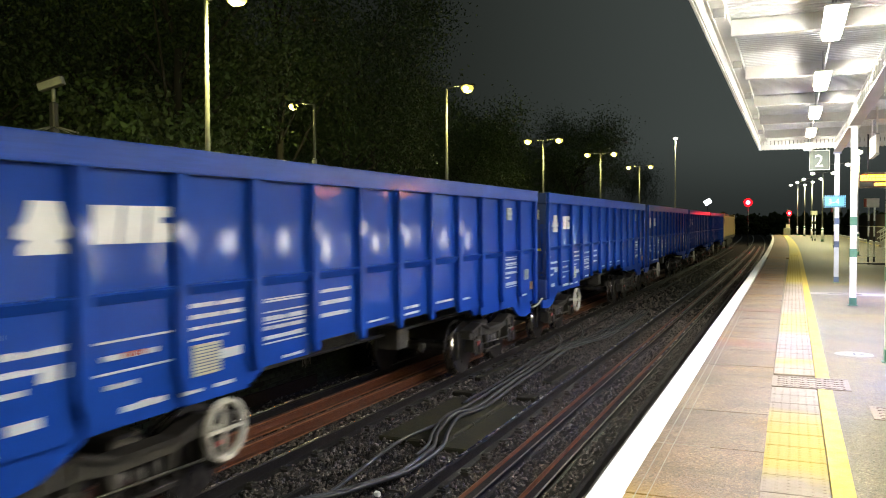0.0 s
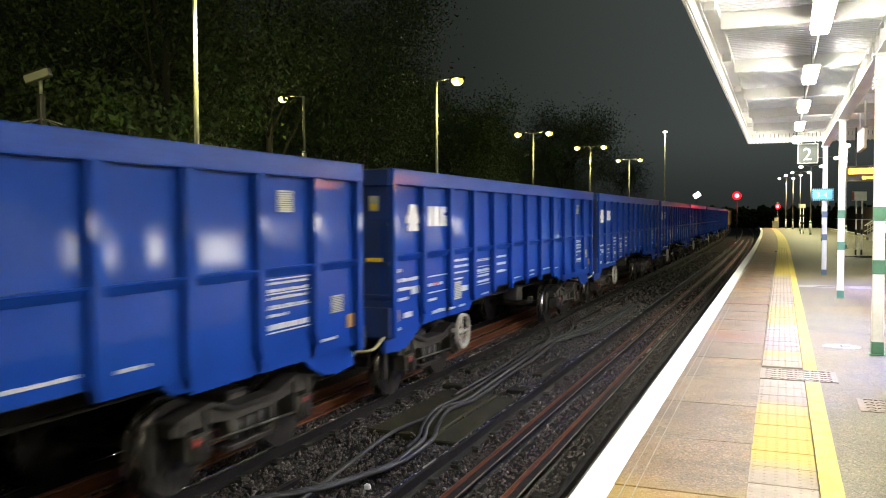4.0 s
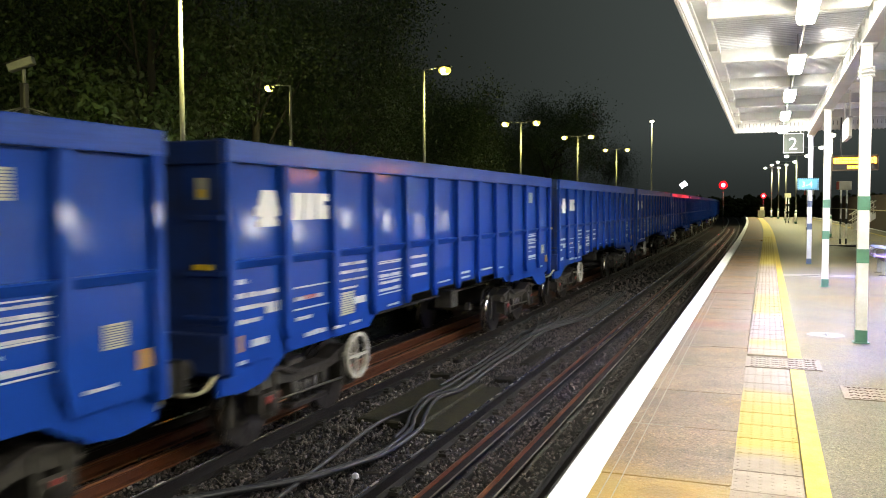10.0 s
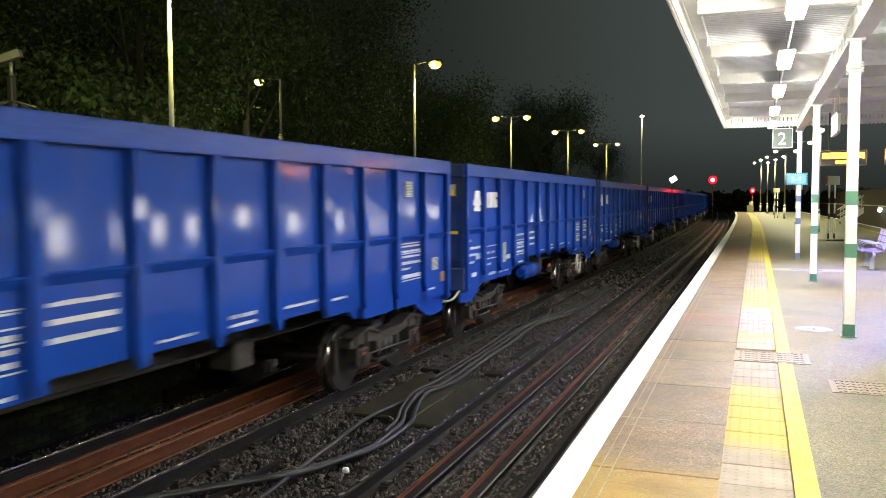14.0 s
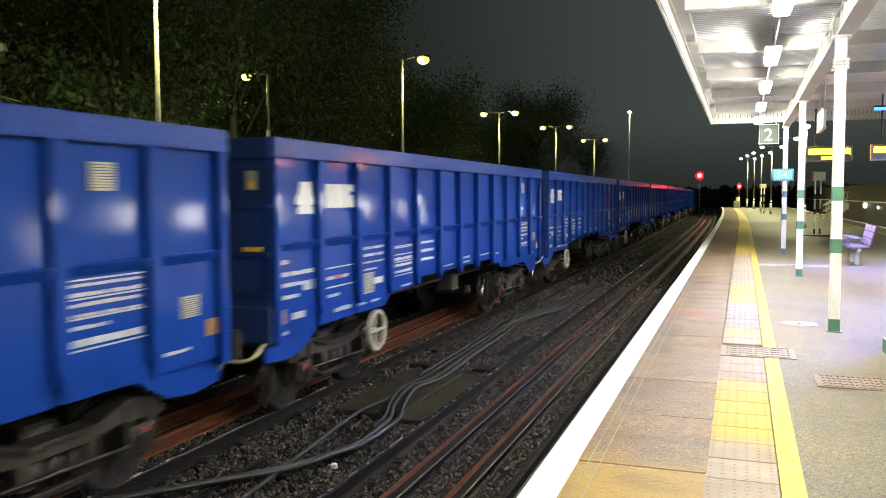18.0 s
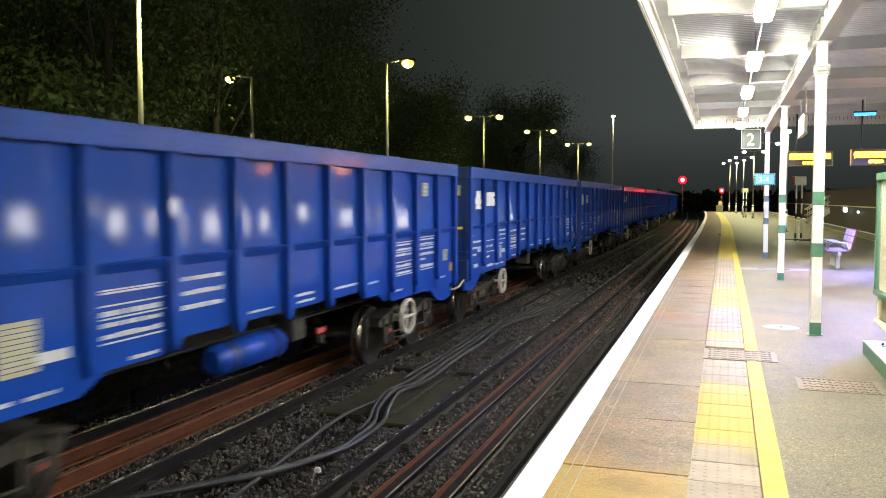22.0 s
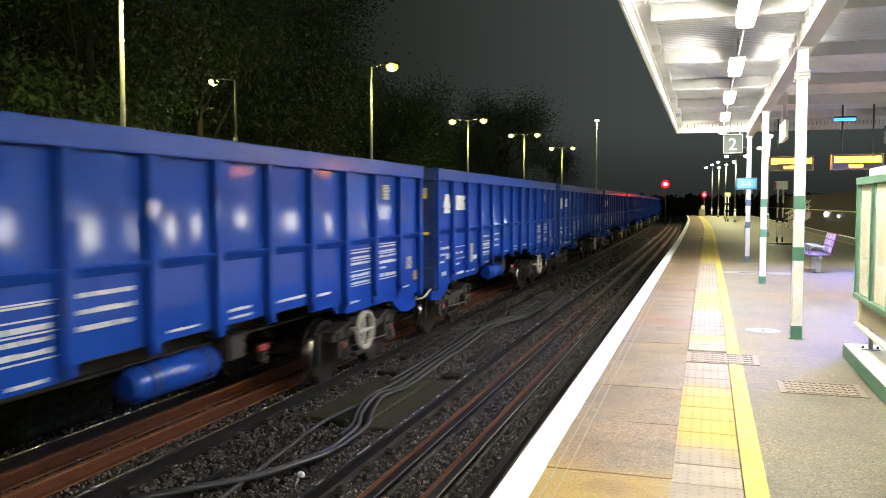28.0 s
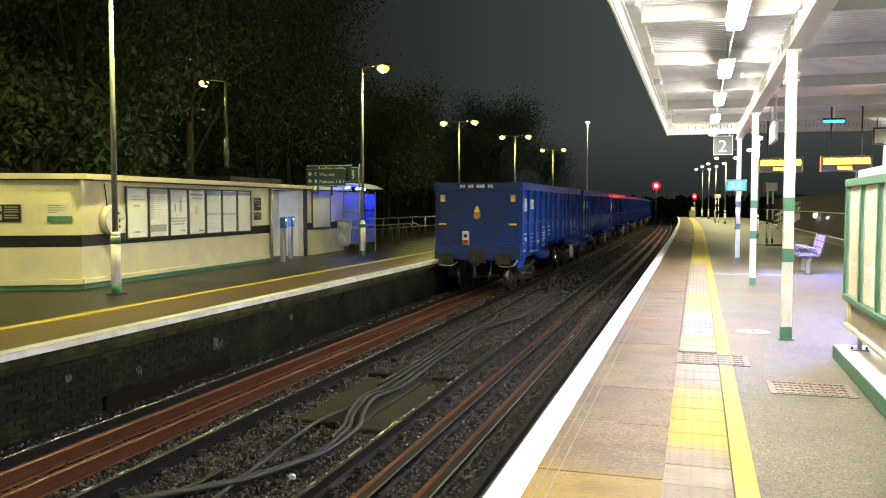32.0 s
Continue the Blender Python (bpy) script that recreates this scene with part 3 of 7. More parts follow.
for i in range(6):
    for j in range(6):
        c0 = (0.033 + 0.0667 * i, 0.033 + 0.0667 * j)
        lo = [tact_bm.verts.new((c0[0] + 0.014 * math.cos(w), c0[1] + 0.014 * math.sin(w), -0.002)) for w in (0, 1.05, 2.09, 3.14, 4.19, 5.24)]
        hi = [tact_bm.verts.new((c0[0] + 0.009 * math.cos(w), c0[1] + 0.009 * math.sin(w), 0.0012)) for w in (0, 1.05, 2.09, 3.14, 4.19, 5.24)]
        for q in range(6):
            tact_bm.faces.new((lo[q], lo[(q + 1) % 6], hi[(q + 1) % 6], hi[q]))
        tact_bm.faces.new(hi)
for v in tact_bm.verts:
    v.co.x *= 1.065
tact_me = mesh_of("tactile_slab", tact_bm, TACT)
tact_me_y = tact_me.copy()
tact_me_y.materials[0] = TACT_Y
tactile = thing("tactile_paving", "strip of buff and yellow blister slabs along the platform", "tactile paving", kind="structure")
GRATE_Y = 9.22
y = 5.135 - 7.2
while y < 46:
    if not (GRATE_Y - 0.28 < y < GRATE_Y + 0.55):
        yellow = y > 39.5
        s = part("tactile_slab", tact_me_y if yellow else tact_me, TACT, tactile)
        s.location = (-0.195 + bend(y, -0.0015), y, rng.uniform(-0.001, 0.0015))
    y += 0.4


# ---- covers in the platform ----
TREAD = mat("worn_iron_tread", (0.15, 0.11, 0.085), 0.45, 0.5, 0.4, 8, 60, 0.2)
def cover(x0, x1, y0, y1, label, m, name="drain_cover"):
    ob = thing(name, label, "drain cover", pose(0, 0, 0))
    part("frame", boxes((x0, x1, y0, y0 + 0.03, -0.02, 0.0075), (x0, x1, y1 - 0.03, y1, -0.02, 0.0075), (x0, x0 + 0.03, y0 + 0.03, y1 - 0.03, -0.02, 0.0075),
                        (x1 - 0.03, x1, y0 + 0.03, y1 - 0.03, -0.02, 0.0075)), m, ob)
    part("plate", boxes((x0 + 0.03, x1 - 0.03, y0 + 0.03, y1 - 0.03, -0.02, 0.0055)), m, ob)
    bm = bmesh.new()
    rows, cols = 5, max(4, int((x1 - x0) / 0.09))
    for r in range(rows):
        yy = y0 + (y1 - y0) * (r + 0.5) / rows
        for c_ in range(cols):
            xx = x0 + 0.05 + (x1 - x0 - 0.1) * (c_ + 0.5) / cols
            tube(bm, (xx - 0.035, yy - 0.025, 0.0055), (xx + 0.004, yy + 0.025, 0.0055), 0.0058, 5)
            tube(bm, (xx + 0.004, yy + 0.025, 0.0055), (xx + 0.035, yy - 0.025, 0.0055), 0.0058, 5)
    tagged(part("tread", bm, TREAD, ob), kind="stuff")
    return ob


cover(-0.185, 0.56, GRATE_Y - 0.08, GRATE_Y + 0.55, "rusty zigzag iron cover set across the tactile strip", IRON)
cover(0.66, 1.38, 7.9, 8.45, "rusty patterned iron drain cover in the asphalt", IRON)
PATCH = mat("pale_patch", (0.30, 0.28, 0.24), 0.6, speck=0.3)
man = thing("manhole_cover", "round pale iron manhole cover with a cross slot", "manhole cover", pose(0.74, 11.7, 0))
part("rim", tubes(((0, 0, -0.01), (0, 0, 0.004), 0.23), n=28), PATCH, man)
part("lid", tubes(((0, 0, 0.004), (0, 0, 0.008), 0.19), n=28), MARK_G, man)
part("slot", boxes((-0.12, 0.12, -0.012, 0.012, 0.0078, 0.010), (-0.012, 0.012, -0.1, 0.1, 0.0078, 0.0098)), DARKMET, man)

# scored lines beside the coping
for x_ in (-0.875, -0.80):
    strip("scored_line", [(x_, -0.01), (x_, 0.0025), (x_ + 0.006, 0.0025), (x_ + 0.006, -0.01)], PATCH, "thin pale scored line along the slabs", span(-5, 40, 30))

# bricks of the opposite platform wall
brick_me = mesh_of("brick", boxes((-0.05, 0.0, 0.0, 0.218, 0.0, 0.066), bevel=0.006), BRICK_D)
wall_ob = bpy.data.objects["platform_wall_left"]
rb = random.Random(21)
far_bricks = bmesh.new()
for r in range(11):
    for i in range(92):
        y = 6.2 + 0.23 * i + (0.115 if r % 2 else 0)
        z = -0.385 - 0.076 * r
        if rb.random() < 0.02:
            continue
        x = -7.605 + rb.uniform(-0.006, 0.004)
        if y < 12.6:
            ob = part("brick", brick_me, BRICK_D, wall_ob)
            ob.location = (x + bend(y), y, z)
        else:
            box(far_bricks, x - 0.05 + bend(y), x + bend(y), y, y + 0.218, z, z + 0.066)
LIME = mat("lime_streak", (0.16, 0.15, 0.11), 0.9, 0, 0.5, 12, 60, 0.4, tint=(0.03, 0.028, 0.02), spec=0.1)
for ys_, zs_, h_ in ((9.9, -0.66, 0.16), (11.9, -0.55, 0.22), (12.05, -0.62, 0.12), (8.5, -0.50, 0.10), (14.6, -0.48, 0.18)):
    for k in range(4):
        part("lime_streak", boxes((-7.602 + bend(ys_), -7.598 + bend(ys_), ys_ + 0.035 * k, ys_ + 0.035 * k + rb.uniform(0.012, 0.03), zs_ - h_ * rb.uniform(0.3, 1.0), zs_ + 0.04 * rb.random())), LIME, wall_ob, "pale lime run")
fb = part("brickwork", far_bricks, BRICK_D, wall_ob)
tagged(fb, kind="stuff")

# ---- canopy over the island platform ----
CZ = 3.75      # lower edge of the valance
CX0, CX1, CY0, CY1 = -0.89, 6.9, -9.0, 25.6
thing("canopy_roof", "white and grey sheet roof of the platform canopy", "canopy", kind="structure", material=CANOPY_G,
      bm=boxes((CX0 - 0.05, CX1 + 0.05, CY0, CY1 + 0.05, 4.24, 4.32)))
CEIL = 4.10
sheet = bmesh.new()
rows_ = []
yc, k = CY0, 0
while yc < CY1 - 0.06:
    for dy, dz in ((0.0, 0.0), (0.055, 0.0), (0.065, 0.018), (0.12, 0.018)):
        rows_.append([sheet.verts.new((x_, min(yc + dy, CY1 - 0.055), CEIL + dz)) for x_ in (CX0 + 0.2, CX1 - 0.1)])
    yc += 0.13
for a, b in zip(rows_, rows_[1:]):
    sheet.faces.new((a[0], a[1], b[1], b[0]))
top_ = [[sheet.verts.new((x_, y_, CEIL + 0.05)) for x_ in (CX0 + 0.2, CX1 - 0.1)] for y_ in (CY0, CY1 - 0.055)]
sheet.faces.new((top_[0][0], top_[0][1], top_[1][1], top_[1][0]))
thing("canopy_ceiling", "grey corrugated sheet ceiling under the canopy roof", "ceiling", kind="structure", material=CANOPY_G, bm=sheet)
canopy = thing("canopy_frame", "white-painted steel canopy frame with rafters and girders", "canopy frame", kind="structure")
part("fascia", boxes((CX0 - 0.02, CX0 + 0.05, CY0, CY1, 4.0, 4.24), bevel=0.006), CANOPY_P, canopy)
part("fascia", boxes((CX0, CX1, CY1 - 0.05, CY1 + 0.02, 4.02, 4.24), bevel=0.006), CANOPY_P, canopy)
part("gutter", boxes((CX0 + 0.05, CX0 + 0.20, CY0, CY1 - 0.05, 4.02, 4.06), (CX0 + 0.17, CX0 + 0.20, CY0, CY1 - 0.05, 4.06, 4.16)), CANOPY_P, canopy)
board = bmesh.new()
pts = [(-0.043, 4.03), (-0.043, CZ + 0.022), (0.0, CZ), (0.043, CZ + 0.022), (0.043, 4.03)]
a = [board.verts.new((-0.012, p, z)) for p, z in pts]
b = [board.verts.new((0.012, p, z)) for p, z in pts]
board.faces.new(a), board.faces.new(b[::-1])
for i in range(5):
    board.faces.new((a[i], b[i], b[(i + 1) % 5], a[(i + 1) % 5]))
bmesh.ops.recalc_face_normals(board, faces=board.faces[:])
board_me = mesh_of("valance_board", board, CANOPY_P)
valance = thing("canopy_valance", "white sawtooth timber valance boards along the canopy edge", "valance", kind="structure")
for i in range(210):
    ob = part("valance_board", board_me, CANOPY_P, valance)
    ob.location = (CX0, CY1 - 0.05 - 0.096 * i, 0)
for i in range(78):
    ob = part("valance_board", board_me, CANOPY_P, valance)
    ob.location = (CX0 + 0.05 + 0.1 * i, CY1, 0)
    ob.rotation_euler = (0, 0, math.pi / 2)
part("batten", boxes((CX0 + 0.014, CX0 + 0.03, CY0, CY1 - 0.05, CZ + 0.03, CZ + 0.15)), CANOPY_P, valance)
part("batten", boxes((CX0, CX1, CY1 - 0.03, CY1 - 0.014, CZ + 0.03, CZ + 0.15)), CANOPY_P, valance)
RAFTERS = [23.33 - 3.21 * i for i in range(11)]
for yb in RAFTERS:
    part("rafter", boxes((CX0 + 0.2, CX1 - 0.2, yb - 0.07, yb + 0.07, 3.90, 4.098), bevel=0.006), CANOPY_P, canopy)
    part("bracket", boxes((CX0 + 0.08, CX0 + 0.2, yb - 1.0, yb - 0.86, 3.92, 4.12), bevel=0.005), CANOPY_P, canopy)
for gx in (1.14, 4.95):
    part("girder", boxes((gx - 0.10, gx + 0.10, CY0, CY1 - 0.06, 3.62, 3.64), (gx - 0.012, gx + 0.012, CY0, CY1 - 0.06, 3.64, 3.885),
                         (gx - 0.10, gx + 0.10, CY0, CY1 - 0.06, 3.885, 3.899)), CANOPY_P, canopy)
    stiff = mesh_of("stiffener", boxes((-0.085, 0.085, -0.02, 0.02, 3.64, 3.885)), CANOPY_P)
    for i in range(58):
        ob = part("stiffener", stiff, CANOPY_P, canopy)
        ob.location = (gx, CY1 - 0.3 - 0.42 * i, 0)


# ---- columns ----
def column(x, y, m, label, top=3.62, w=0.062, bands=GREEN_P, wires=False):
    ob = thing("canopy_column", label, "column", pose(x, y, 0), "canopy columns")
    part("shaft", boxes((-w, w, -w, w, 0.0, top), bevel=0.008), m, ob)
    for z0, z1 in ((0.0, 0.16), (0.98, 1.15), (1.62, 1.79)):
        part("band", boxes((-w - 0.004, w + 0.004, -w - 0.004, w + 0.004, z0, z1)), bands, ob)
    part("base_plate", boxes((-w - 0.03, w + 0.03, -w - 0.03, w + 0.03, 0.0, 0.012), bevel=0.003), GREEN_P, ob)
    part("cap_plate", boxes((-w - 0.04, w + 0.04, -w - 0.04, w + 0.04, top - 0.03, top), bevel=0.003), m, ob)
    if wires:
        bm = bmesh.new()
        for i in range(3):
            z = 3.22 + 0.045 * i
            for p, q in (((-w - .02, -w - .02), (w + .02, -w - .02)), ((w + .02, -w - .02), (w + .02, w + .02)), ((w + .02, w + .02), (-w - .02, w + .02)), ((-w - .02, w + .02), (-w - .02, -w - .02))):
                tube(bm, (p[0], p[1], z), (q[0], q[1], z + 0.02), 0.012, 6)
        part("cable_wrap", bm, WHITE_P, ob, "cable wound round the column head")
    return ob


column(1.14, 3.9, WHITE_P, "white square canopy column with green bands")
column(1.10, 11.21, WHITE_P, "white square canopy column with green bands and cable wound near its head", wires=True)
column(1.14, 18.6, WHITE_P, "white square canopy column with green bands")
column(1.14, 25.5, BLUE_P, "pale blue-white canopy column with dark bands", bands=mat("blue_grey_band", (0.08, 0.12, 0.25), 0.45))
for yy in (3.9, 11.21, 18.6, 25.5):
    column(4.95, yy, WHITE_P, "white square canopy column on the far side of the platform")


# ---- lamps under the canopy ----
def batten(y, x=0.38):
    ob = thing("strip_light", "bright white strip light hung under the canopy", "strip light", pose(x, y, 3.76), "canopy strip lights")
    part("body", boxes((-0.108, 0.108, -0.72, 0.72, 0.0, 0.025), bevel=0.003), WHITE_P, ob)
    part("diffuser", boxes((-0.085, 0.085, -0.68, 0.68, -0.06, 0.0), bevel=0.025, seg=3), LAMP_W, ob)
    for s in (-0.4, 0.4):
        part("hanger", tubes(((0, s, 0.03), (0, s, 0.34), 0.01), n=6), GREYMET, ob)
    return ob


for i in range(7):
    batten(24.6 - 3.78 * i)
for i in range(7):
    batten(24.6 - 3.78 * i, 5.6)
thing("light_conduit", "thin white conduit joining the strip lights", "conduit", kind="structure", material=WHITE_P,
      bm=tubes(((0.40, -6, 3.86), (0.40, 25.4, 3.86), 0.012), n=8))
for (bx, by, bw, bs) in ((3.03, 21.3, 330.0, 100), (3.05, 13.2, 850.0, 165)):
    bl = thing("blue_strip_light", "blue tube light fixed under the canopy", "strip light", pose(bx, by, 3.68, 0, 0, 90), "blue strip lights")
    part("body", boxes((-0.05, 0.05, -0.24, 0.24, 0.0, 0.04), bevel=0.006), DARKMET, bl)
    part("tube", tubes(((0, -0.22, -0.03), (0, 0.22, -0.03), 0.035), n=10), BLUE_L, bl)
    part("bracket", tubes(((0, 0, 0.04), (0, 0, 0.42), 0.012), n=8), WHITE_P, bl)
    ld = bpy.data.lights.new("blue_light", "AREA")
    ld.shape, ld.size, ld.size_y, ld.energy, ld.color = "RECTANGLE", 0.6, 0.08, bw, (0.16, 0.22, 1.0)
    ld.spread = radians(bs)
    new("blue_light", ld).matrix_basis = pose(bx, by, 3.60)


# ---- lamp posts ----
LAMP_S2 = glow("white_bowl_halo", (1.0, 0.97, 0.80), 2.0)


def blob(a, b, c, z):
    """A rounded bowl."""
    bm = bmesh.new()
    bmesh.ops.create_icosphere(bm, subdivisions=2, radius=1.0)
    for v in bm.verts:
        v.co = (v.co.x * a, v.co.y * b, z + v.co.z * c)
    for f in bm.faces:
        f.smooth = True
    return bm


def lamp_post(x, y, h, label, arms, light, thick=0.055, z0=0.0, w=0.0, reach=0.72, bands=True, colour=None, group="platform lamp posts"):
    colour = colour or POSTMET
    ob = thing("lamp_post", label, "lamp post", pose(x, y, z0), group)
    part("post", tubes(((0, 0, 1.18), (0, 0, h), thick, 10, thick * 0.75)), colour, ob)
    part("base", tubes(((0, 0, 0.03), (0, 0, 1.1), thick * 1.65), n=14), colour if not bands else WHITE_P, ob)
    part("shoulder", tubes(((0, 0, 1.1), (0, 0, 1.18), thick * 1.65, 14, thick)), colour if not bands else WHITE_P, ob)
    part("foot_plate", boxes((-0.14, 0.14, -0.14, 0.14, 0, 0.025), bevel=0.005), DARKMET, ob)
    if bands:
        part("band", tubes(((0, 0, 0.03), (0, 0, 0.2), thick * 1.72), n=14), GREEN_P, ob)
        part("band", tubes(((0, 0, 0.95), (0, 0, 1.08), thick * 1.72), n=14), GREEN_P, ob)
    for s in arms:
        part("arm", tubes(((0, 0, h - 0.02), (s * reach * 0.7, 0, h + 0.06), 0.022), n=8), colour, ob)
        head = part("lamp_head", boxes((-0.24, 0.24, -0.11, 0.11, 0.0, 0.07), bevel=0.02), DARKMET, ob)
        head.location = (s * reach, 0, h + 0.02)
        part("bulb", blob(0.12, 0.23, 0.10, -0.09), light, head)
        # bowl enlarged and made to glow weakly, as the glare halo of the lamp
        part("bowl", blob(0.21, 0.19, 0.145, -0.07), LAMP_S if light is LAMP_Y else LAMP_S2, head)
        if w:
            # most of the light goes down, some out through the bowl
            for kind_, share in (("AREA", 0.52), ("POINT", 0.65)) if light is LAMP_Y else (("AREA", 0.8),):
                ld = bpy.data.lights.new("lamp_light", kind_)
                if kind_ == "AREA":
                    ld.shape, ld.size = "DISK", 0.25
                    if light is LAMP_C:
                        ld.spread = radians(166)
                else:
                    ld.shadow_soft_size = 0.12
                ld.energy = w * share
                ld.color = (1.0, 0.92, 0.30) if light is LAMP_Y else (1.0, 0.96, 0.52)
                new("lamp_light", ld).matrix_basis = pose(x + s * reach, y, z0 + h - 0.30)
    return ob


YL = "slender grey lamp post with glowing yellow lantern"
lamp_post(-10.44, 13.0, 6.02, YL + " on the opposite platform", (1,), LAMP_Y, w=620)
lamp_post(-15.6, 8.3, 6.02, YL + " on the opposite platform", (1,), LAMP_Y, w=850)
lamp_post(-10.31, 24.7, 6.05, YL + " on the opposite platform", (1,), LAMP_Y, w=260)
lamp_post(-17.32, 28.0, 3.3, "grey lamp post with a glowing yellow lantern behind the building", (-1,), LAMP_Y, z0=3.1, w=110, bands=False, reach=0.95)
for px, py in ((-12.1, 42.2), (-11.2, 52.1), (-11.0, 65.4)):
    lamp_post(px, py, 6.05, "grey lamp post carrying two glowing yellow lanterns", (-1, 1), LAMP_Y, w=260, reach=0.85)
lamp_post(-9.0, 71.0, 8.7, "tall grey mast with a cool white lantern", (0,), LAMP_C, w=200, bands=False)
for (px, py, ph) in ((2.78, 64.7, 5.75), (2.36, 77.2, 5.85), (1.85, 92.8, 6.1), (1.3, 104.0, 6.3), (0.6, 112.0, 6.3)):
    lamp_post(px, py, ph, "thin grey lamp post with two white lanterns on the island platform", (-1, 1), LAMP_C, w=560, reach=0.8, thick=0.06)
lamp_post(3.0, 46.0, 5.2, "thin grey lamp post with a white lantern on the island platform", (0,), LAMP_C, w=600)

# ---- station building on the opposite platform ----
B0 = Vector((-11.72, 13.59, 0))
BD = Vector((-0.054, 0.9985, 0))
BROT = math.degrees(math.atan2(0.054, 0.9985))
BM = Matrix.Translation(B0) @ pose(0, 0, 0, 0, 0, BROT)   # local y runs along the front, local +x faces the track
building = thing("station_building", "low cream-painted station building with a black stripe and flat roof", "building", BM)
END_A = math.radians(30)


def end_wall(z0, z1, x0=0.0, x1=0.2):
    """A length of the slanting end wall."""
    bm = boxes((-6.0, 0.0, x0, x1, z0, z1))
    bmesh.ops.rotate(bm, verts=bm.verts[:], matrix=Matrix.Rotation(END_A + radians(-BROT), 3, "Z"))
    return bm


def front(y0, y1, z0, z1, out=0.0, deep=0.2):
    return boxes((-deep, out, y0, y1, z0, z1))


part("front_wall", boxes((-0.2, 0.0, 0, 8.45, 0, 2.17), (-0.2, 0.0, 10.9, 14.6, 0, 2.17), (-0.2, 0, 8.45, 10.9, 2.13, 2.17)), CREAM, building)
part("end_wall", end_wall(0, 2.17), CREAM, building)
part("back_wall", boxes((-5.2, -5.0, -3.1, 14.6, 0, 2.17)), CREAM, building)
part("side_wall", boxes((-5.0, -0.2, 14.4, 14.6, 0, 2.17)), CREAM, building)
part("black_stripe", boxes((0.0, 0.006, 0.0, 8.45, 0.85, 1.08), (0.0, 0.006, 10.95, 14.6, 0.85, 1.08)), BLACK_P, building, "black painted stripe")
part("black_stripe", end_wall(0.85, 1.08, -0.006, 0.0), BLACK_P, building)
part("plinth", boxes((0.0, 0.05, 0.0, 8.45, 0.10, 0.20), bevel=0.01), CREAM, building)
part("plinth", boxes((0.0, 0.03, 0.0, 8.45, 0.0, 0.10)), GREEN_P, building, "green painted foot of the wall")
part("plinth", end_wall(0.10, 0.20, -0.05, 0.0), CREAM, building)
part("plinth", end_wall(0.0, 0.10, -0.03, 0.0), GREEN_P, building)
roof = bmesh.new()
box(roof, -5.4, 0.22, 0.1, 14.8, 2.17, 2.29)
part("roof", roof, DARKMET, building)
part("roof_edge", boxes((0.20, 0.25, 0.0, 14.8, 2.19, 2.30), bevel=0.006), CREAM, building, "pale roof edge board")
part("roof_edge", end_wall(2.19, 2.30, -0.10, -0.04), CREAM, building)
part("roof_corner", boxes((-0.12, 0.25, -0.13, 0.0, 2.19, 2.30), bevel=0.006), CREAM, building)
part("end_roof", end_wall(2.17, 2.295, -0.04, 2.5), DARKMET, building)
part("upper_roof", boxes((-4.8, -2.4, 10.5, 14.4, 2.29, 2.62)), BLACK_P, building)
# door recess
part("recess_wall", boxes((-0.9, -0.85, 8.45, 10.9, 0, 2.13)), WHITE_P, building)
part("recess_side", boxes((-0.85, -0.2, 8.40, 8.45, 0, 2.13)), WHITE_P, building)
part("recess_side", boxes((-0.85, -0.2, 10.9, 10.95, 0, 2.13)), WHITE_P, building)
dr = part("door", boxes((-0.85, -0.80, 9.0, 10.4, 0.02, 2.05), bevel=0.006), WHITE_P, building, "pale steel door in a recess")
part("door_plate", boxes((-0.80, -0.795, 9.3, 9.9, 1.62, 1.78)), NAVY, dr, "navy notice plate")
part("downpipe", tubes(((0.06, 8.42, 0.0), (0.06, 8.42, 2.15), 0.05)), GREYMET, building)
part("corner_post", boxes((-0.02, 0.08, 10.9, 11.05, 0, 2.17), bevel=0.01), BLACK_P, building)
part("lamp_bracket", pipe([(0.02, 0.72, 2.12), (0.05, 0.72, 1.9), (0.05, 0.75, 1.66)], 0.012), DARKMET, building)

# ---- lettering ----
def words(text, size, m, where, parent, name="lettering", thick=0.002):
    """Raised letters; they face local -y at the pose given."""
    cu = bpy.data.curves.new(name, "FONT")
    cu.body, cu.size, cu.extrude, cu.resolution_u = text, size, thick, 3
    ob = bpy.data.objects.new(name, cu)
    me = bpy.data.meshes.new_from_object(ob)
    bpy.data.objects.remove(ob)
    me.name = name
    me.materials.clear()
    me.materials.append(m)
    out = part(name, me, m, parent)
    out.matrix_basis = where @ pose(0, 0, 0, 90, 0, 0)
    return out


def bar_rows(rows, m, out=0.003):
    """Unreadable writing: flat bars on a plate in the x-z plane facing -y; rows of (x0, x1, z0, z1)."""
    return boxes(*[(a, b, -out, 0.0, c_, d) for a, b, c_, d in rows])


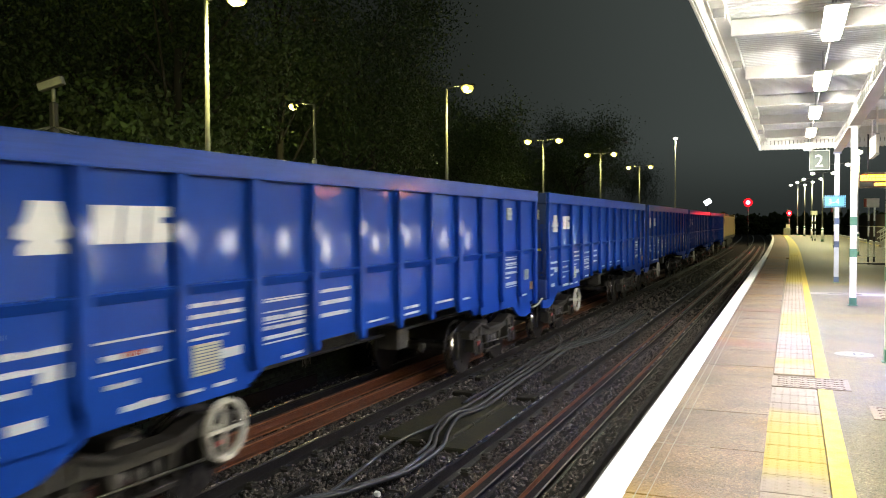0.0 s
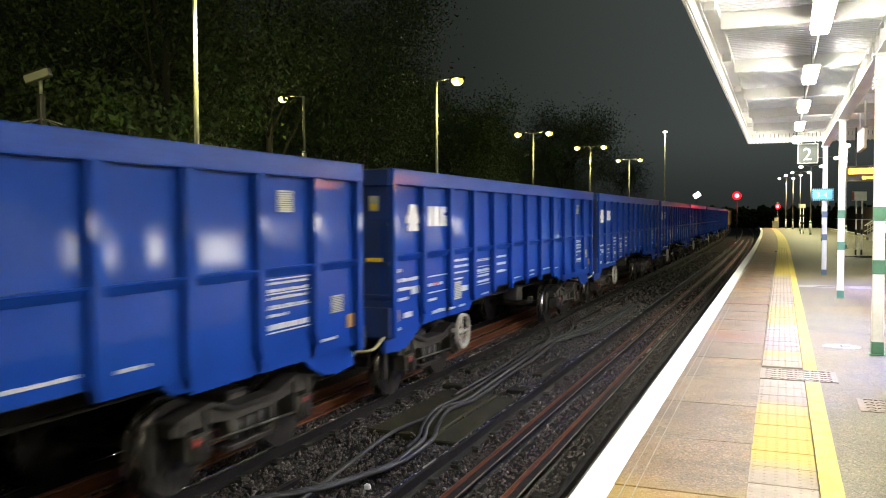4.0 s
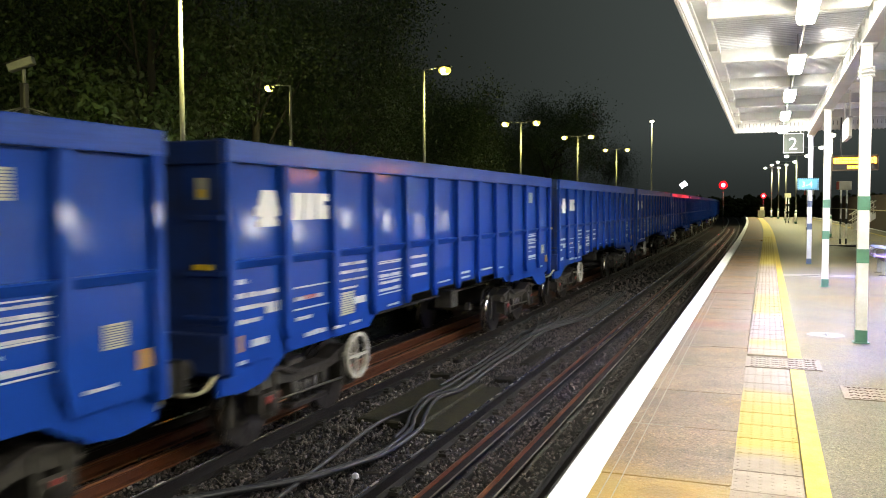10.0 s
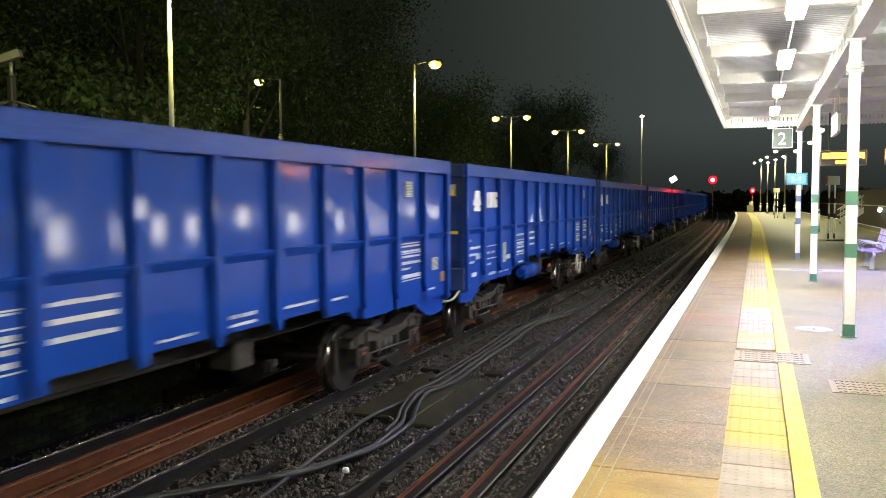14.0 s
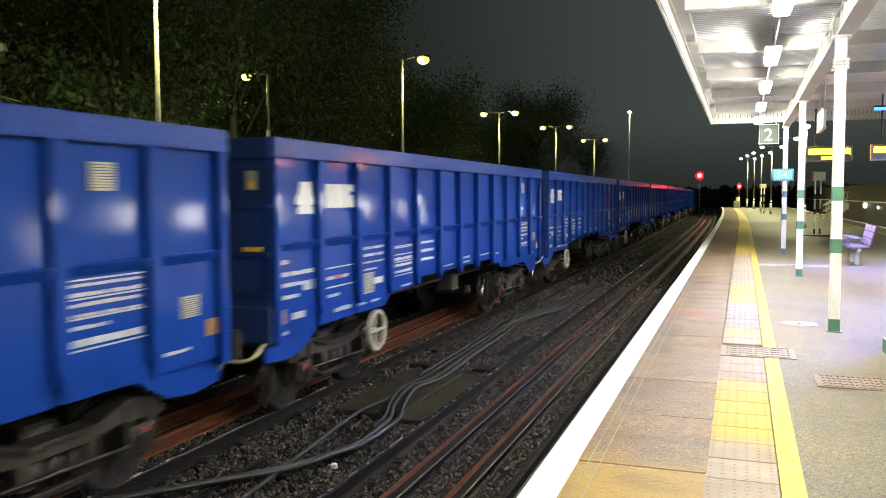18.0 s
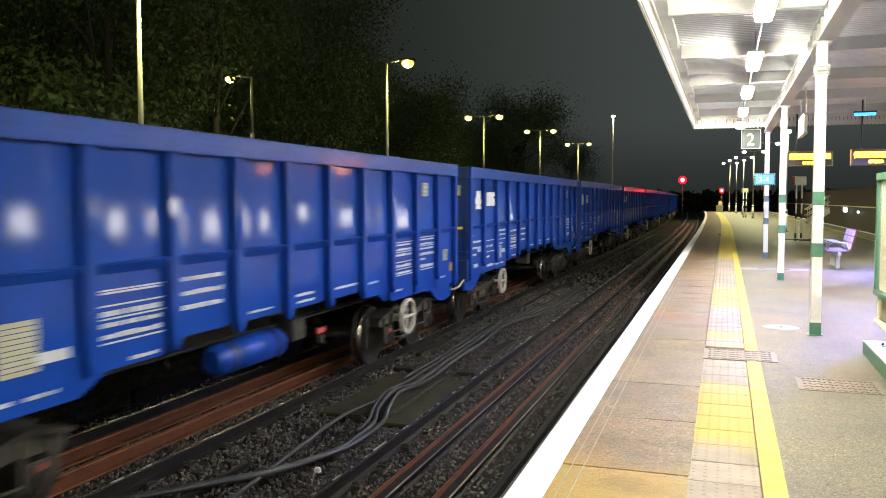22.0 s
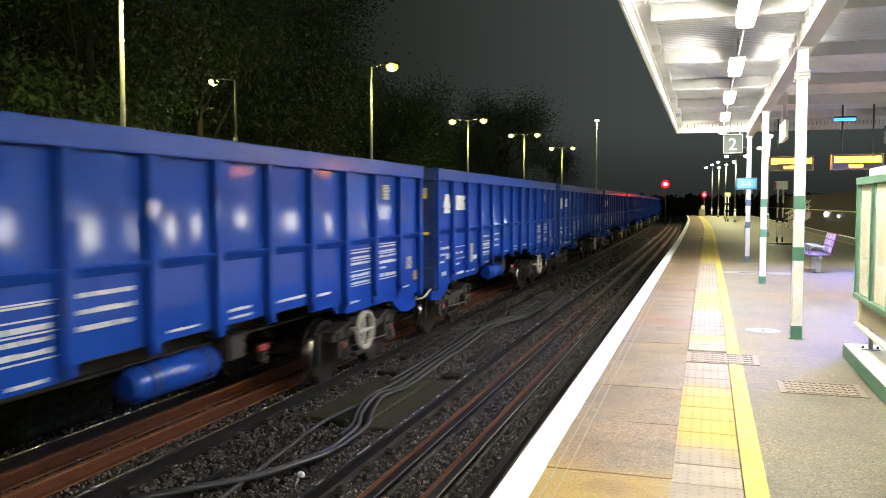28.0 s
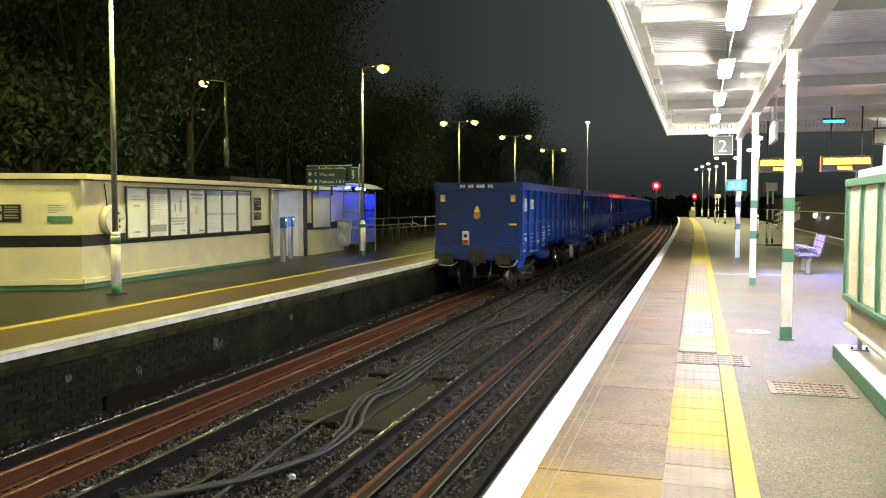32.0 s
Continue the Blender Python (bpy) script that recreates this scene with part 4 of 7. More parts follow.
# ---- furniture of the building ----
def poster(y0, y1, z0, z1, look_, label):
    ob = thing("poster_case", label, "poster case", BM @ pose(0.0, 0, 0), "posters on the building")
    d = 0.05
    part("backing", boxes((0.008, 0.02, y0, y1, z0, z1)), PAPER if look_ != "map" else MARK_G, ob)
    fr = 0.035
    for b in ((y0, y1, z0, z0 + fr), (y0, y1, z1 - fr, z1), (y0, y0 + fr, z0 + fr, z1 - fr), (y1 - fr, y1, z0 + fr, z1 - fr)):
        part("frame", boxes((0.008, d, *b), bevel=0.004), DKGREEN, ob)
    P_ = lambda a, b, c_, d_, m, nm="print": part(nm, boxes((0.02, 0.022, y0 + (y1 - y0) * a, y0 + (y1 - y0) * b, z0 + (z1 - z0) * c_, z0 + (z1 - z0) * d_)), m, ob)
    if look_ == "red":
        P_(0.08, 0.92, 0.87, 0.95, RED_P)
        for i in range(11):
            P_(0.12, 0.3, 0.38 + 0.042 * i, 0.40 + 0.042 * i, RED_P)
            P_(0.34, 0.85 - 0.12 * (i % 3), 0.38 + 0.042 * i, 0.395 + 0.042 * i, MARK_G)
        P_(0.12, 0.88, 0.12, 0.26, BLACK_P)
    elif look_ == "people":
        for cx, s in ((0.32, 0.7), (0.62, 1.0)):
            P_(cx - 0.06 * s, cx + 0.06 * s, 0.52, 0.52 + 0.22 * s, BLACK_P, "pictogram")
            P_(cx - 0.035 * s, cx + 0.035 * s, 0.54 + 0.22 * s, 0.54 + 0.28 * s, BLACK_P, "pictogram")
        for i in range(3):
            P_(0.1 + 0.06 * i, 0.9 - 0.05 * i, 0.36 - 0.06 * i, 0.39 - 0.06 * i, BLACK_P)
        P_(0.6, 0.9, 0.1, 0.13, BLACK_P)
    elif look_ == "orange":
        P_(0.15, 0.85, 0.85, 0.90, BLACK_P)
        P_(0.25, 0.8, 0.77, 0.81, BLACK_P)
        P_(0.4, 0.6, 0.45, 0.62, ORANGE_P)
        P_(0.6, 0.9, 0.08, 0.11, BLACK_P)
    elif look_ == "blue":
        P_(0.06, 0.94, 0.86, 0.96, NAVY)
        for i in range(12):
            P_(0.1, 0.9 - 0.1 * (i % 4), 0.12 + 0.055 * i, 0.128 + 0.055 * i, SIGNBLUE)
        P_(0.06, 0.94, 0.42, 0.47, SIGNBLUE)
    elif look_ == "grey":
        P_(0.06, 0.94, 0.88, 0.96, BLACK_P)
        for i in range(16):
            P_(0.1, 0.92, 0.08 + 0.048 * i, 0.084 + 0.048 * i, MARK_G)
    elif look_ == "map":
        for i in range(5):
            P_(0.1, 0.9, 0.1 + 0.17 * i, 0.105 + 0.17 * i, MARK)
    else:
        P_(0.3, 0.7, 0.80, 0.83, MARK_G)
        P_(0.15, 0.85, 0.74, 0.77, MARK_G)
        P_(0.35, 0.65, 0.62, 0.66, ORANGE_P)
        P_(0.35, 0.65, 0.12, 0.15, BLACK_P)
    part("pane", boxes((0.036, 0.040, y0 + fr, y1 - fr, z0 + fr, z1 - fr)), GLASS, ob).visible_shadow = False
    return ob


KINDS = (("plain", "pale notice in a dark green poster frame"), ("red", "red-headed notice in a dark green poster frame"), ("people", "white notice with two black figures in a green frame"),
         ("orange", "pale advert with an orange mark in a green frame"), ("blue", "blue-headed timetable in a dark green frame"), ("blue", "blue-headed timetable sheet in a dark green frame"),
         ("grey", "grey timetable sheet in a dark green frame"))
for i, (kd, lb) in enumerate(KINDS):
    poster(1.42 + 0.825 * i, 1.42 + 0.825 * (i + 1) - 0.01, 0.93, 2.08, kd, lb)
poster(11.55, 13.2, 0.88, 2.1, "map", "faded map in a dark green frame beside the recess")


def notice(m_, w, h, base, rows, rowm, label, name="notice"):
    ob = thing(name, label, "notice", m_)
    part("plate", boxes((0, w, -0.012, 0, 0, h), bevel=0.002), base, ob)
    part("print", boxes(*[(a * w, b * w, -0.015, -0.0125, c_ * h, d * h) for a, b, c_, d in rows]), rowm, ob)
    return ob


FACE = BM @ pose(0.006, 0, 0, 0, 0, 90)          # plates facing the track
for z0, z1 in ((1.52, 1.88), (1.25, 1.46)):
    notice(FACE @ pose(7.42, 0, z0), 0.42, z1 - z0, BLACK_P, [(0.1, 0.25, 0.6, 0.9), (0.35, 0.9, 0.75, 0.85), (0.35, 0.8, 0.55, 0.63), (0.35, 0.9, 0.3, 0.4)], MARK_G, "small black notice on the cream wall")
ENDF = BM @ pose(0, 0, 0, 0, 0, 30 - BROT)         # along the slanting end wall
notice(ENDF @ pose(-1.52, -0.006, 1.35), 0.42, 0.34, BLACK_P, [(0.06, 0.2, 0.6, 0.9), (0.06, 0.2, 0.1, 0.45), (0.3, 0.92, 0.82, 0.88), (0.3, 0.9, 0.68, 0.74), (0.3, 0.92, 0.54, 0.6), (0.3, 0.85, 0.35, 0.41), (0.3, 0.9, 0.2, 0.26)], MARK_G, "black notice with white print on the end wall")
nt2 = notice(ENDF @ pose(-0.62, -0.006, 1.34), 0.46, 0.38, PAPER, [(0.05, 0.6, 0.85, 0.9), (0.05, 0.75, 0.72, 0.77), (0.05, 0.7, 0.6, 0.65), (0.05, 0.4, 0.48, 0.53)], MARK_G, "white and green notice on the end wall")
part("green_band", boxes((0, 0.46, -0.0145, -0.012, 0.0, 0.12)), GREEN_P, nt2)

# round life-saver style housing on the wall
hs = thing("round_housing", "round white wall housing with black marks", "housing", BM @ pose(0, 0.85, 1.37))
part("drum", tubes(((0.006, 0, 0), (0.17, 0, 0), 0.315), n=32), WHITE_P, hs)
part("rim", tubes(((0.17, 0, 0), (0.20, 0, 0), 0.335, 32, 0.32)), WHITE_P, hs)
part("mark", extrude_x([(-0.12, 0.18), (-0.05, 0.18), (-0.07, -0.04), (-0.10, -0.04)], 0.199, 0.203), BLACK_P, hs)
part("mark", extrude_x([(-0.11, -0.1), (-0.06, -0.1), (-0.06, -0.15), (-0.11, -0.15)], 0.199, 0.203), BLACK_P, hs)
for yy, zz in ((0.07, 0.14), (0.1, -0.02), (0.1, -0.14)):
    part("mark", tubes(((0.199, yy, zz), (0.203, yy, zz), 0.03), n=12), BLACK_P, hs)
part("strap", tubes(((0.205, -0.2, 0.03), (0.205, 0.25, 0.03), 0.006), n=6), GREYMET, hs)


# ticket readers
def reader(lx, ly, label, post_h=1.1):
    ob = thing("ticket_reader", label, "ticket reader", BM @ pose(lx, ly, 0), "ticket readers")
    part("post", boxes((-0.06, 0.06, -0.07, 0.07, 0, post_h), bevel=0.012), GREYMET, ob)
    hd = part("head", boxes((-0.05, 0.10, -0.11, 0.11, post_h - 0.10, post_h + 0.22), bevel=0.03, seg=2), mat("reader_blue", (0.02, 0.13, 0.36), 0.4), ob, "blue reader head")
    part("screen", boxes((0.10, 0.104, -0.05, 0.05, post_h + 0.1, post_h + 0.17)), READ_L, hd, "small lit screen")
    part("dial", tubes(((0.10, 0, post_h + 0.02), (0.106, 0, post_h + 0.02), 0.05), n=14), MARK_G, hd)
    return ob


READ_L = glow("reader_screen_light", (0.55, 0.75, 1.0), 2.0)
reader(0.55, 8.15, "grey post with a blue smart-card reader by the recess")
reader(0.15, 9.55, "grey post with a blue smart-card reader before the door")
rl = thing("recess_light", "short cool tube lamp over the recessed door", "lamp", BM @ pose(-0.5, 8.7, 1.5))
part("tube", tubes(((0, 0, -0.5), (0, 0, 0.35), 0.02), n=8), glow("recess_tube_light", (0.60, 0.70, 1.0), 110.0), rl)
part("holder", boxes((-0.05, -0.02, -0.03, 0.03, -0.55, 0.4)), WHITE_P, rl)

# bin with rubbish bag
bn = thing("litter_bin", "clear rubbish sack hanging in a hoop stand", "litter bin", pose(-11.62, 26.2, 0))
part("stand", tubes(((0.0, 0.25, 0), (0.0, 0.25, 1.15), 0.03), ((0.0, 0.25, 1.1), (0, 0.0, 1.12), 0.02)), GREYMET, bn)
hb = bmesh.new()
for i in range(16):
    a0, a1 = 2 * math.pi * i / 16, 2 * math.pi * (i + 1) / 16
    tube(hb, (0.26 * math.cos(a0), 0.26 * math.sin(a0), 1.12), (0.26 * math.cos(a1), 0.26 * math.sin(a1), 1.12), 0.018, 6)
part("hoop", hb, GREYMET, bn)
sack = bmesh.new()
rr_ = random.Random(3)
prev = None
for z, r0 in ((1.12, 0.26), (0.95, 0.25), (0.7, 0.2), (0.5, 0.23), (0.35, 0.22), (0.25, 0.12)):
    cur = [sack.verts.new((r0 * rr_.uniform(0.85, 1.12) * math.cos(w), r0 * rr_.uniform(0.85, 1.12) * math.sin(w), z)) for w in (6.283 * k_ / 14 for k_ in range(14))]
    if prev:
        for k_ in range(14):
            sack.faces.new((prev[k_], prev[(k_ + 1) % 14], cur[(k_ + 1) % 14], cur[k_]))
    prev = cur
part("sack", sack, glassy("plastic_sack", (0.6, 0.62, 0.6), 0.3, 0.45), bn, "thin translucent sack")

# ---- hanging signs on the opposite platform ----
ws_ = thing("way_out_sign", "dark green direction sign with white words on two legs", "direction sign", pose(-11.96, 24.0, 2.29) @ Matrix.Scale(0.87, 4))
part("board", boxes((0, 1.55, 0, 0.06, 0, 0.60), bevel=0.008), SIGNGREEN, ws_)
part("edge", boxes((-0.01, 1.56, 0.002, 0.05, 0.59, 0.615), (-0.01, 1.56, 0.002, 0.05, -0.015, 0.01)), MARK_G, ws_)
for z in (0.36, 0.09):
    part("icon", tubes(((0.15, -0.004, z + 0.075), (0.15, 0.0, z + 0.075), 0.07), n=16), MARK, ws_)
    part("icon", boxes((0.11, 0.19, -0.007, -0.004, z + 0.06, z + 0.085)), SIGNGREEN, ws_)
words("€", 0.19, MARK, pose(0.32, -0.003, 0.36), ws_)
part("icon", boxes((0.36, 0.42, -0.004, 0, 0.10, 0.18), (0.34, 0.44, -0.004, 0, 0.18, 0.22)), MARK, ws_)
words("Way out", 0.17, MARK, pose(0.53, -0.003, 0.36), ws_)
words("Platforms 1 & 2", 0.158, MARK, pose(0.53, -0.003, 0.09), ws_)
for xx in (0.45, 1.0):
    part("leg", boxes((xx - 0.03, xx + 0.03, 0.02, 0.06, -0.35, 0.0)), DKGREEN, ws_)
ns = thing("station_name_sign", "dark green station sign partly hidden behind another", "station sign", pose(-12.0, 24.15, 2.43) @ Matrix.Scale(0.96, 4))
part("board", boxes((0, 1.6, 0, 0.05, 0, 0.55), bevel=0.008), SIGNGREEN, ns)
part("edge", boxes((0.0, 1.6, -0.004, 0.0, 0.50, 0.53)), MARK, ns)
part("print", boxes(*[(0.42 + 0.085 * i, 0.48 + 0.085 * i, -0.004, 0, 0.36, 0.45 if i % 3 else 0.48) for i in range(11) if i != 6]), MARK, ns)
part("leg", boxes((0.2, 0.26, 0.01, 0.05, -0.3, 0.0), (1.3, 1.36, 0.01, 0.05, -0.3, 0.0)), CREAM, ns)
n3 = thing("platform_number_sign", "dark platform sign with a white numeral 3", "platform sign", pose(-11.32, 25.6, 2.45))
part("board", boxes((0, 0.52, 0, 0.05, 0, 0.50), bevel=0.008), SIGNGREEN, n3)
part("edge", boxes((0.01, 0.51, -0.003, 0, 0.47, 0.49), (0.01, 0.51, -0.003, 0, 0.01, 0.03), (0.01, 0.03, -0.003, 0, 0.03, 0.47), (0.49, 0.51, -0.003, 0, 0.03, 0.47)), MARK, n3)
words("3", 0.42, MARK, pose(0.16, -0.003, 0.10), n3)
part("post", tubes(((0.5, 0.06, -2.45), (0.5, 0.06, 0.6), 0.03)), GREYMET, n3)

# ---- blue-lit shelter on the opposite platform ----
sh = thing("waiting_shelter", "glass waiting shelter lit blue with a curved roof", "shelter", pose(-11.95, 26.9, 0) @ Matrix.Diagonal((0.62, 0.85, 1, 1)))
for xx, yy in ((0, 0), (1.22, 0), (0, 1.3), (1.22, 1.3)):
    part("post", boxes((xx - 0.03, xx + 0.03, yy - 0.03, yy + 0.03, 0, 2.15), bevel=0.006), GREYMET, sh)
for z in (0.28, 0.85, 1.45, 2.08):
    part("rail", boxes((0.03, 1.19, -0.02, 0.02, z, z + 0.05)), GREYMET, sh)
    part("rail", boxes((-0.02, 0.02, 0.03, 1.27, z, z + 0.05)), GREYMET, sh)
for z0, z1 in ((0.33, 0.85), (0.9, 1.45), (1.5, 2.08)):
    part("pane", boxes((0.03, 1.19, -0.006, 0.006, z0, z1)), WAIT_GLASS, sh).visible_shadow = False
    part("pane", boxes((-0.006, 0.006, 0.03, 1.27, z0, z1)), WAIT_GLASS, sh).visible_shadow = False
    part("pane", boxes((0.03, 1.19, 1.294, 1.306, z0, z1)), WAIT_GLASS, sh).visible_shadow = False
curve = [(-0.25, 2.32), (0.1, 2.40), (0.6, 2.42), (1.1, 2.36), (1.6, 2.22), (1.62, 2.25), (1.1, 2.39), (0.6, 2.45), (0.1, 2.43), (-0.25, 2.35)]
rf = bmesh.new()
for yy in (-0.25, 1.5):
    rf.faces.new([rf.verts.new((x_, yy, z_)) for x_, z_ in curve])
rf.verts.ensure_lookup_table()
for i in range(len(curve)):
    j = (i + 1) % len(curve)
    rf.faces.new((rf.verts[i], rf.verts[j], rf.verts[len(curve) + j], rf.verts[len(curve) + i]))
part("roof", rf, WHITE_P, sh)
for yy in (0.2, 0.8):
    part("blue_tube", tubes(((0.6, yy, 2.24), (0.6, yy + 0.5, 2.24), 0.03), n=8), glow("shelter_blue_light", (0.05, 0.12, 1.0), 95.0), sh)
part("white_tube", tubes(((0.1, -0.1, 2.26), (0.45, -0.1, 2.3), 0.03), ((0.85, -0.1, 2.28), (1.2, -0.1, 2.24), 0.03), n=8), glow("shelter_white_light", (0.9, 0.95, 1.0), 5.0), sh)
part("seat", boxes((0.08, 0.4, 0.2, 1.1, 0.44, 0.48), bevel=0.01), DARKMET, sh)

# ---- railings and cycle hoops ----
rg = thing("railing", "galvanised pipe railing at the back of the platform", "railing", pose(-13.6, 0, 0))
part("top_rail", tubes(((0, 31, 1.05), (0, 62, 1.05), 0.03), n=8), GREYMET, rg)
part("mid_rail", tubes(((0, 31, 0.58), (0, 62, 0.58), 0.022), n=8), GREYMET, rg)
for i in range(16):
    part("post", tubes(((0, 31 + 2 * i, 0), (0, 31 + 2 * i, 1.05), 0.03), n=8), GREYMET, rg)
hoop0 = thing("cycle_hoop", "galvanised steel cycle hoop", "cycle stand", pose(-12.9, 33.2, 0), "cycle hoops")
part("hoop", pipe([(-0.4, 0, 0), (-0.4, 0, 0.62), (-0.33, 0, 0.76), (-0.2, 0, 0.8), (0.2, 0, 0.8), (0.33, 0, 0.76), (0.4, 0, 0.62), (0.4, 0, 0)], 0.025), GREYMET, hoop0)
for i in range(1, 5):
    copy_thing(hoop0, pose(-12.9, 33.2 + 0.9 * i, 0))

# camera mast
cm = thing("camera_mast", "grey mast with a security camera and spiked collar", "security camera", pose(-17.8, 16.0, 0))
part("mast", boxes((-0.09, 0.09, -0.09, 0.09, 0, 4.9), bevel=0.03), DARKMET, cm)
part("neck", tubes(((0, 0, 4.9), (0, 0, 5.25), 0.05), n=10), GREYMET, cm)
ch = part("housing", boxes((-0.34, 0.34, -0.11, 0.11, -0.11, 0.11), bevel=0.02), GREYMET, cm, "grey camera housing")
ch.matrix_basis = pose(-0.08, 0, 5.38, 0, -18, 20)
part("window", boxes((-0.345, -0.34, -0.08, 0.08, -0.08, 0.08)), BLACK_P, ch)
part("sunshield", boxes((-0.42, 0.36, -0.13, 0.13, 0.115, 0.13)), DARKMET, ch)
for i in range(12):
    a0 = 2 * math.pi * i / 12
    part("spike", tubes(((0.14 * math.cos(a0), 0.14 * math.sin(a0), 4.25), (0.62 * math.cos(a0), 0.62 * math.sin(a0), 4.12), 0.02, 6, 0.004)), GREYMET, cm)

# ---- signs and displays on the island platform ----
def frame_sign(m_, w, h, name, label, face=SIGNGREEN):
    ob = thing(name, label, "platform sign", m_)
    part("board", boxes((0, w, 0, 0.06, 0, h), bevel=0.006), face, ob)
    e = 0.018
    for b in ((0, w, 0, e), (0, w, h - e, h), (0, e, e, h - e), (w - e, w, e, h - e)):
        part("edge", boxes((b[0], b[1], -0.005, 0, b[2], b[3])), MARK, ob)
    return ob


s2 = frame_sign(pose(0.43, 26.0, 3.17), 0.545, 0.57, "platform_number_sign", "green-grey platform sign with a white numeral 2", mat("sign_grey_green", (0.045, 0.06, 0.052), 0.5))
words("2", 0.50, MARK, pose(0.135, -0.004, 0.10), s2)
part("hanger", tubes(((0.10, 0.03, 0.56), (0.10, 0.03, 1.05), 0.012), ((0.46, 0.03, 0.56), (0.46, 0.03, 1.05), 0.012), n=6), WHITE_P, s2)
part("arm", boxes((0.05, 0.5, -0.45, 0.06, 1.0, 1.03)), WHITE_P, s2)
s34 = thing("car_stop_sign", "sky blue car-stop plate with striped edge reading 3-4", "platform sign", pose(0.80, 25.417, 2.09))
part("board", boxes((0, 0.56, 0, 0.02, 0, 0.34)), SIGNBLUE, s34)
dash = bmesh.new()
for i in range(11):
    for z0 in (0.0, 0.30):
        box(dash, 0.05 * i + 0.005, 0.05 * i + 0.03, -0.004, 0, z0 + 0.002, z0 + 0.04)
for i in range(5):
    for x0 in (0.0, 0.52):
        box(dash, x0 + 0.002, x0 + 0.038, -0.004, 0, 0.045 + 0.05 * i, 0.07 + 0.05 * i)
tagged(part("striped_edge", dash, BLACK_P, s34), kind="stuff")
words("3-4", 0.22, MARK, pose(0.11, -0.003, 0.09), s34)

hg = thing("hanging_sign", "white framed hanging sign seen nearly edge-on under the canopy", "hanging sign", pose(1.62, 19.4, 3.12))
part("board", boxes((-0.03, 0.03, 0, 1.5, 0, 0.40), bevel=0.006), PAPER, hg)
for b in ((0, 1.5, -0.02, 0.01), (0, 1.5, 0.39, 0.42)):
    part("edge", boxes((-0.04, 0.04, *b)), GREYMET, hg)
part("print", boxes(*[(-0.034, -0.03, 0.2 + 0.25 * i, 0.38 + 0.25 * i, 0.12, 0.28) for i in range(5)]), MARK_G, hg)
for yy in (0.15, 1.35):
    part("hanger", tubes(((0, yy, 0.42), (0, yy, 1.13), 0.02), n=8), WHITE_P, hg)


def display(x0, x1, y, z0, z1, label):
    ob = thing("departure_display", label, "departure display", pose(x0, y, z0), "departure displays")
    w, h = x1 - x0, z1 - z0
    part("case", boxes((0, w, 0, 0.2, 0, h), bevel=0.012), mat("display_case", (0.10, 0.07, 0.04), 0.4), ob)
    part("screen", boxes((0.03, w - 0.03, -0.004, 0, 0.03, h - 0.03)), BLACK_P, ob)
    for fx, (a0, a1) in ((0.62, (0.06, w - 0.06)), (0.43, (0.06, w - 0.06)), (0.10, (w * 0.34, w * 0.66))):
        bm = bmesh.new()
        r = random.Random(int(fx * 100))
        x_ = a0
        while x_ < a1 - 0.05:
            l_ = r.uniform(0.05, 0.13)
            box(bm, x_, min(x_ + l_, a1), -0.007, -0.004, h * fx + 0.018, h * fx + 0.085)
            x_ += l_ + 0.014
        tagged(part("amber_row", bm, AMBER, ob), "glowing amber line", kind="stuff")
    for xx in (w * 0.2, w * 0.8):
        part("hanger", tubes(((xx, 0.1, h), (xx, 0.1, 4.25 - z0), 0.02), n=8), DARKMET, ob)
    return ob


display(1.64, 2.80, 25.0, 2.60, 3.02, "amber dot-matrix departure display hung from the canopy")
display(2.90, 4.05, 22.3, 2.51, 2.90, "amber dot-matrix departure display hung from the canopy")

# hanging box sign by the far column
hb2 = thing("hanging_sign", "grey lattice sign frame hung near the far column", "hanging sign", pose(4.35, 24.0, 3.25))
part("frame", boxes((0, 0.7, 0, 0.04, 0, 0.04), (0, 0.7, 0, 0.04, 0.42, 0.46), (0, 0.04, 0, 0.04, 0.04, 0.42), (0.66, 0.7, 0, 0.04, 0.04, 0.42)), DARKMET, hb2)
part("board", boxes((0.05, 0.65, 0.01, 0.03, 0.05, 0.41)), MARK_G, hb2)
part("hanger", tubes(((0.1, 0.02, 0.46), (0.1, 0.02, 1.0), 0.015), ((0.6, 0.02, 0.46), (0.6, 0.02, 1.0), 0.015)), DARKMET, hb2)

# poster screen on a plinth
PX = 1.62
pl = thing("plinth", "low plinth with a white top and green sides", "plinth", kind="structure", bm=boxes((1.46, 2.9, -2.0, 9.95, 0, 0.15), bevel=0.01), material=GREEN_P)
thing("plinth_top", "white-painted top of the low plinth", "plinth", kind="structure", bm=boxes((1.462, 1.80, -2.0, 9.94, 0.152, 0.158)), material=WHITE_P)
thing("plinth_floor", "grey floor behind the plinth edge", "floor", kind="structure", bm=boxes((1.80, 2.89, -2.0, 9.93, 0.152, 0.156)), material=ASPHALT)
sc = thing("poster_screen", "green-framed row of glazed cream panels with a low board beneath", "screen", pose(0, 0, 0))
edges = [10.22 - 0.86 * i for i in range(8)]
for i in range(8):
    part("mullion", boxes((PX - 0.03, PX + 0.05, edges[i] - 0.05, edges[i], 0.66, 1.98), bevel=0.006), GREEN_P, sc)
part("frame_rail", boxes((PX - 0.035, PX + 0.05, edges[-1], edges[0], 1.90, 1.98), bevel=0.006), GREEN_P, sc)
part("frame_rail", boxes((PX - 0.035, PX + 0.05, edges[-1], edges[0], 0.64, 0.70), bevel=0.006), GREEN_P, sc)
